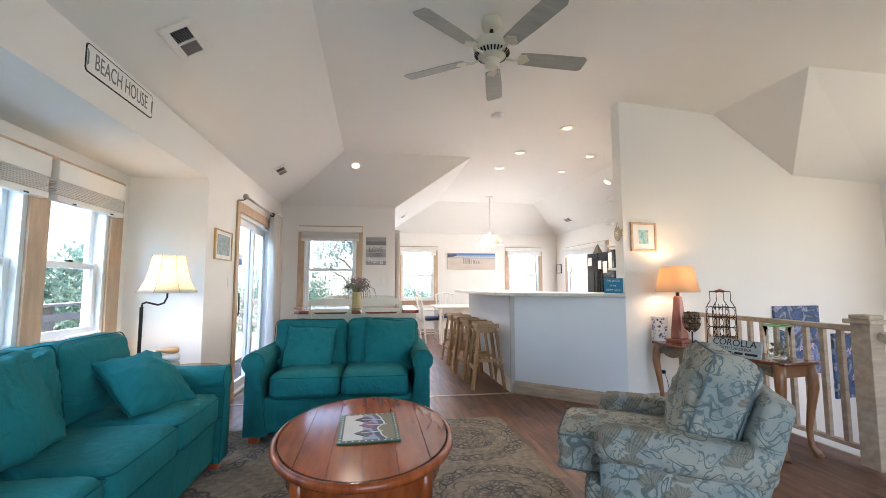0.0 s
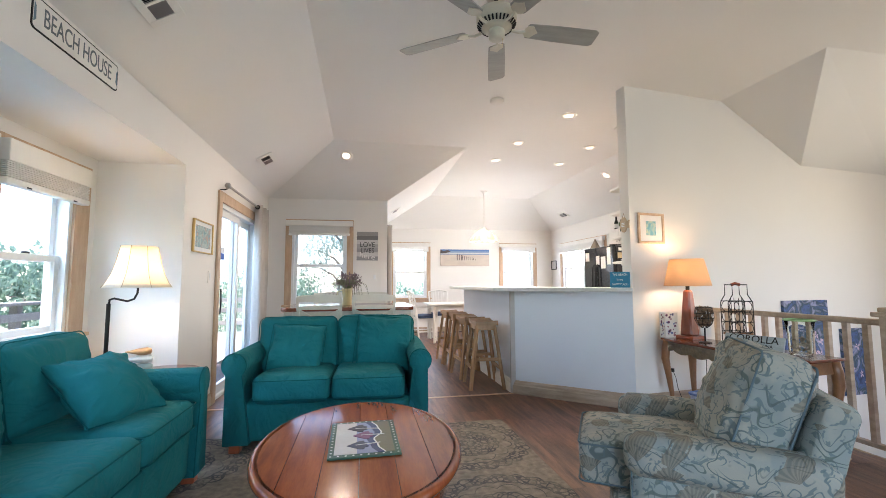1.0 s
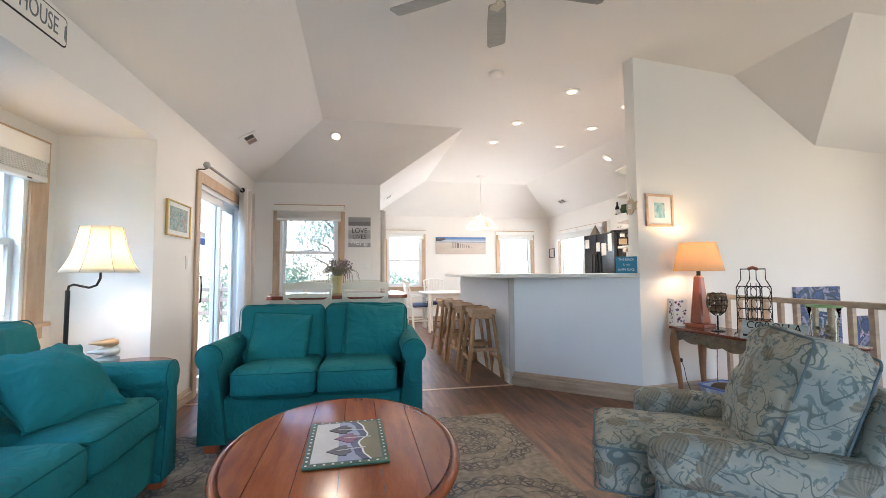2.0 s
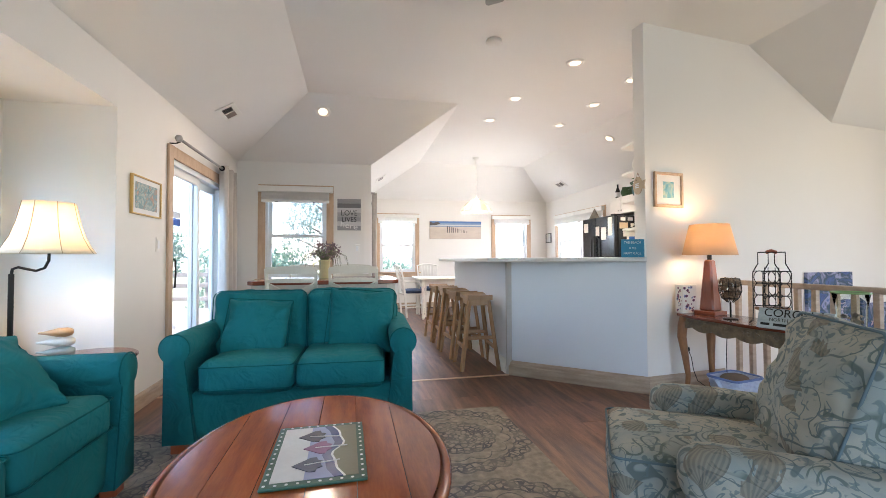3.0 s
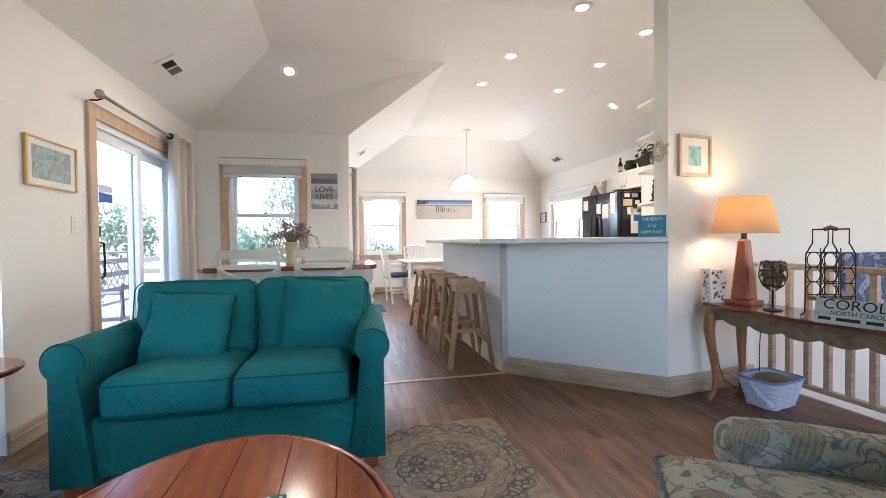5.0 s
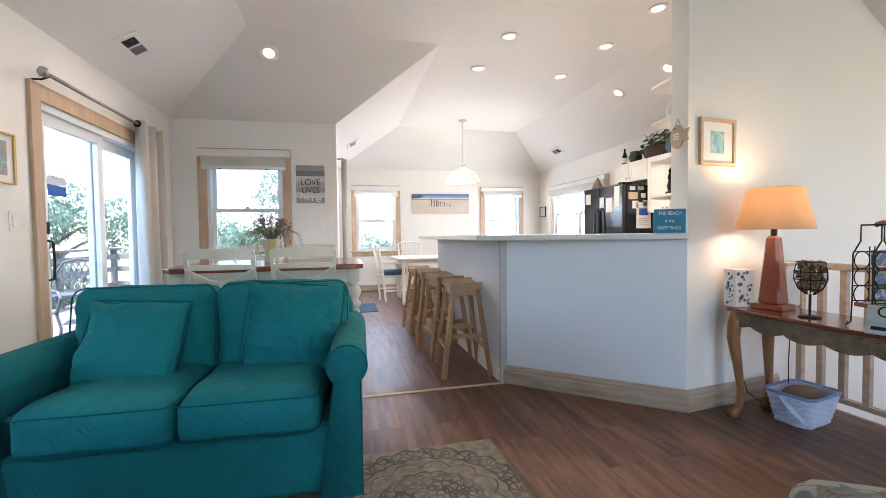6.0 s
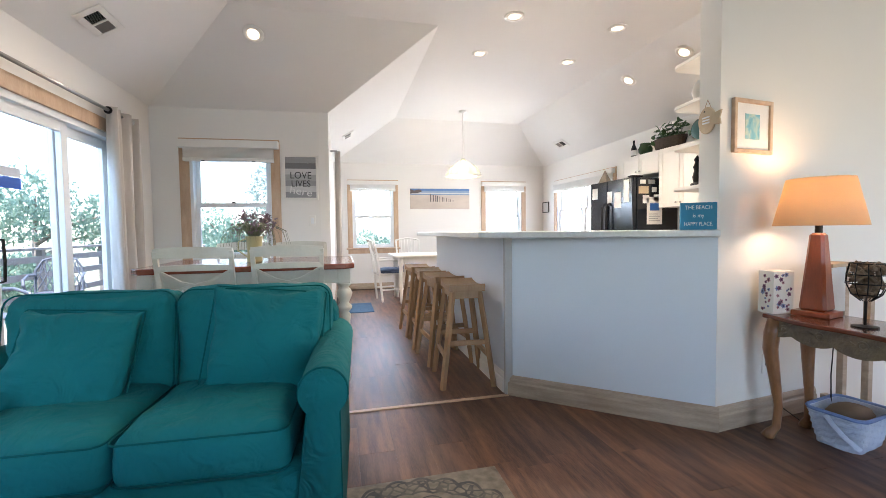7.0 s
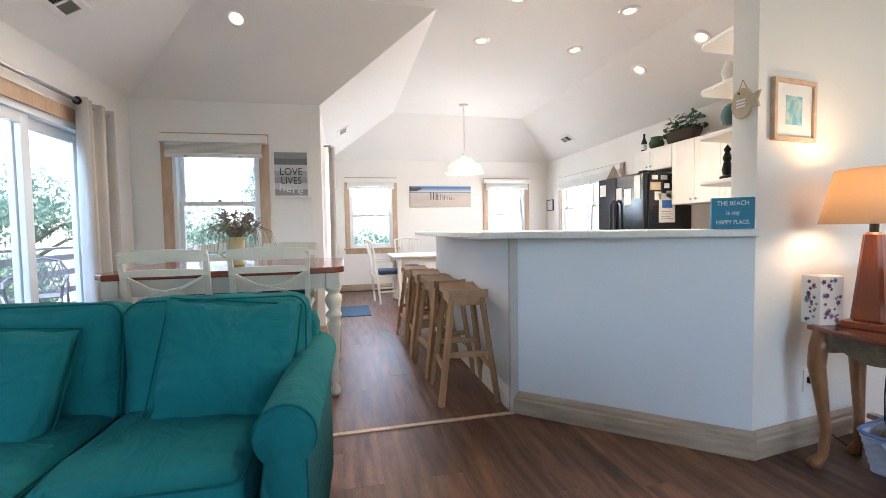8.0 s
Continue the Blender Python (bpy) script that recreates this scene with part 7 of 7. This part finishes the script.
deck = tagged(part("deck", box(-4.4, -2.25, 1.0, 12.0, -0.22, -0.09), DECKWOOD), "weathered timber deck outside the sliding door", "deck", kind="structure")
part("deck_landing", box(-2.25, -1.57, 4.02, 6.7, -0.22, -0.09), DECKWOOD, deck)
for x, y in ((-4.3, 1.1), (-4.3, 6.5), (-4.3, 11.9), (-2.4, 11.9), (-2.4, 1.1)):
    part("deck_post", box(x - 0.07, x + 0.07, y - 0.07, y + 0.07, -3.0, -0.22), DECKWOOD, deck)
rail_out = thing("deck_rail", Matrix.Identity(4), "weathered timber deck rail with horizontal boards", "railing")
for y in (1.1, 2.9, 4.7, 6.5, 8.3, 10.1, 11.9):
    part("post", box(-4.38, -4.29, y - 0.045, y + 0.045, -0.09, 0.88, 0.005), DECKWOOD, rail_out)
for z in (0.10, 0.42, 0.68):
    part("board", box(-4.288, -4.25, 1.0, 12.0, z, z + 0.10, 0.004), DECKWOOD, rail_out)
part("cap", box(-4.42, -4.22, 1.0, 12.0, 0.88, 0.92, 0.006), DECKWOOD, rail_out)
for x in (-2.45, -3.35):
    part("post", box(x - 0.045, x + 0.045, 11.86, 11.95, -0.09, 0.88, 0.005), DECKWOOD, rail_out)
for z in (0.10, 0.42, 0.68):
    part("board", box(-4.25, -2.4, 11.82, 11.858, z, z + 0.10, 0.004), DECKWOOD, rail_out)


def patio_chair(m, label):
    c = thing("patio_chair", m, label, "chair", "patio chairs on the deck")
    iron = material("cast_iron", (0.09, 0.10, 0.12), 0.5, 0.4)
    for x in (-0.25, 0.25):
        part("front_leg", sweep([(x, -0.22, 0), (x * 1.05, -0.25, 0.25), (x, -0.2, 0.42)], 0.014), iron, c)
        part("back_leg", sweep([(x, 0.26, 0), (x, 0.2, 0.42), (x, 0.27, 0.72), (x * 0.7, 0.31, 0.86)], 0.014), iron, c)
        part("arm", sweep([(x, 0.25, 0.66), (x * 1.15, 0.05, 0.67), (x * 1.15, -0.18, 0.63), (x * 1.1, -0.24, 0.57), (x, -0.21, 0.42)], 0.017), iron, c)
    part("back_rail", sweep([(-0.18, 0.31, 0.86), (0, 0.325, 0.91), (0.18, 0.31, 0.86)], 0.014), iron, c)
    for k in range(-3, 4):
        part("lattice_bar", sweep([(k * 0.07 - 0.09, 0.21, 0.45), (k * 0.07, 0.26, 0.66), (max(-0.18, min(0.18, k * 0.07 + 0.08)), 0.31, 0.86)], 0.007, 6), iron, c)
        part("lattice_bar", sweep([(k * 0.07 + 0.09, 0.21, 0.45), (k * 0.07, 0.262, 0.66), (max(-0.18, min(0.18, k * 0.07 - 0.08)), 0.31, 0.86)], 0.007, 6), iron, c)
    part("seat", box(-0.25, 0.25, -0.22, 0.22, 0.41, 0.43, 0.008), iron, c)
    return c


first = patio_chair(pose(-2.85, 6.7, -0.09, 0, 0, 60), "dark cast-iron patio chair with lattice back on the deck")
copy_thing(first, pose(-3.3, 8.6, -0.09, 0, 0, 20))
copy_thing(first, pose(-2.6, 5.75, -0.09, 0, 0, 120))


def leaf_cloud(bm, centre, radii, count, size, rng, needle=1.0):
    """Many small tilted leaves scattered through a lumpy body."""
    for _ in range(count):
        d = Vector((rng.gauss(0, 1), rng.gauss(0, 1), rng.gauss(0, 1))).normalized()
        lump = 0.72 + 0.45 * noise.noise(d * 2.3 + Vector(centre))
        rr = lump * rng.uniform(0.45, 1.0) ** 0.5
        p = Vector(centre) + Vector((d.x * radii[0], d.y * radii[1], d.z * radii[2])) * rr
        q = Euler((rng.uniform(0, 6.3), rng.uniform(0, 6.3), rng.uniform(0, 6.3))).to_matrix()
        s = size * rng.uniform(0.6, 1.3)
        bm.faces.new([bm.verts.new(p + q @ Vector(v)) for v in ((-s, 0, 0), (0, -s * 0.45 / needle, 0.1 * s), (s, 0, 0), (0, s * 0.45 / needle, 0.1 * s))])


def tree(name, x, y, top, radius, mat, label, seed, leaves=2600, tall=False, size=0.065):
    rng = random.Random(seed)
    t = thing(name, pose(x, y, -3.0), label, "tree", "trees round the house")
    h = top + 3.0
    lean = rng.uniform(-0.3, 0.3)
    trunk = sweep([(0, 0, 0), (lean * 0.3, 0.1, h * 0.3), (lean * 0.7, 0.0, h * 0.6), (lean, 0.1, h * 0.92)], [0.16, 0.13, 0.09, 0.03], 8)
    limbs = []
    for k in range(7):
        z = h * (0.35 + 0.08 * k)
        a = rng.uniform(0, 6.3)
        e = (lean * 0.7 + math.cos(a) * radius * 0.75, math.sin(a) * radius * 0.75, z + h * 0.14)
        sweep([(lean * 0.6, 0.05, z), ((lean * 0.6 + e[0]) / 2, e[1] / 2, z + h * 0.10), e], [0.06, 0.04, 0.015], 6, bm=trunk)
        limbs.append(e)
    part("trunk", trunk, BARK, t, smooth=True)
    bm = bmesh.new()
    for e in limbs:
        leaf_cloud(bm, e, (radius * 0.55, radius * 0.55, radius * (0.8 if tall else 0.45)), leaves // 9, size, rng, 2.0 if tall else 1.0)
    leaf_cloud(bm, (lean, 0, h * 0.88), (radius * 0.6, radius * 0.6, h * 0.16), leaves // 5, size, rng, 2.0 if tall else 1.0)
    part("crown", bm, mat, t)


tree("cedar_tree", -0.25, 13.6, 3.4, 1.4, PINELEAF, "feathery green cedar outside the dining window", 1, 7819, True)
tree("oak_tree", -2.4, 14.6, 1.1, 1.5, LEAF, "low bushy live oak behind the dining bay", 12, 6899)
tree("oak_tree", -6.5, 10.5, 1.9, 1.7, LEAF, "bushy live oak beyond the deck", 2, 8740)
tree("oak_tree", -7.2, 15.0, 2.2, 2.0, LEAF, "rounded live oak behind the deck rail", 3, 8740)
tree("oak_tree", -6.8, 6.2, 1.9, 1.8, LEAF, "leafy live oak beside the deck", 4, 8740)
tree("oak_tree", -6.3, 2.6, 2.3, 1.8, LEAF, "leafy live oak outside the alcove windows", 5, 8740)
tree("oak_tree", -3.8, 18.0, 1.6, 2.0, LEAF, "live oak at the garden's end", 6, 5979)
tree("oak_tree", 1.6, 18.0, 1.1, 2.4, LEAF, "low live oak beyond the kitchen wing", 7, 6899)
tree("oak_tree", 5.6, 19.0, 0.6, 2.4, LEAF, "distant low live oak behind the house", 8, 5979)
tree("oak_tree", 10.5, 13.0, 0.6, 2.2, LEAF, "live oak outside the kitchen windows", 9, 5979)
tree("oak_tree", -9.5, 4.0, 2.6, 2.4, LEAF, "larger live oak farther from the deck", 10, 7359)
tree("oak_tree", -9.8, 9.0, 2.4, 2.4, LEAF, "spreading live oak past the deck chairs", 11, 7359)

# ---- floor planks ----


def planks():
    rng = random.Random(5)
    w, L = 0.178, 1.22
    meshes = {}

    def plank_mesh(a, b):
        key = (round(a, 3), round(b, 3))
        if key not in meshes:
            bm = box(-a / 2, a / 2, -b / 2, b / 2, -0.011, 0.0)
            me = bpy.data.meshes.new("plank")
            bm.to_mesh(me)
            bm.free()
            me.materials.append(FLOORWOOD)
            meshes[key] = me
        return meshes[key]

    def lay(x0, x1, y0, y1):
        x = x0
        while x < x1 - 0.02:
            ww = min(w, x1 - x)
            y = y0 - rng.choice((0.0, 0.3, 0.5, 0.75, 0.95)) * L
            while y < y1 - 0.01:
                a, b = max(y, y0), min(y + L, y1)
                if b - a > 0.03:
                    ob = new("plank", plank_mesh(ww - 0.0004, round(b - a, 2) - 0.0004))
                    ob.location = (x + ww / 2, (a + b) / 2, 0.0)
                    ob.parent = floor
                y += L
            x += w
    lay(-1.42, 3.33, 1.2, 4.457)
    lay(-1.42, 4.6, 4.458, 6.70)
    lay(0.40, 4.6, 6.70, 9.93)
    lay(-1.42, 3.33, -2.6, 1.2)
    lay(-2.04, -1.42, -2.6, 3.86)


planks()
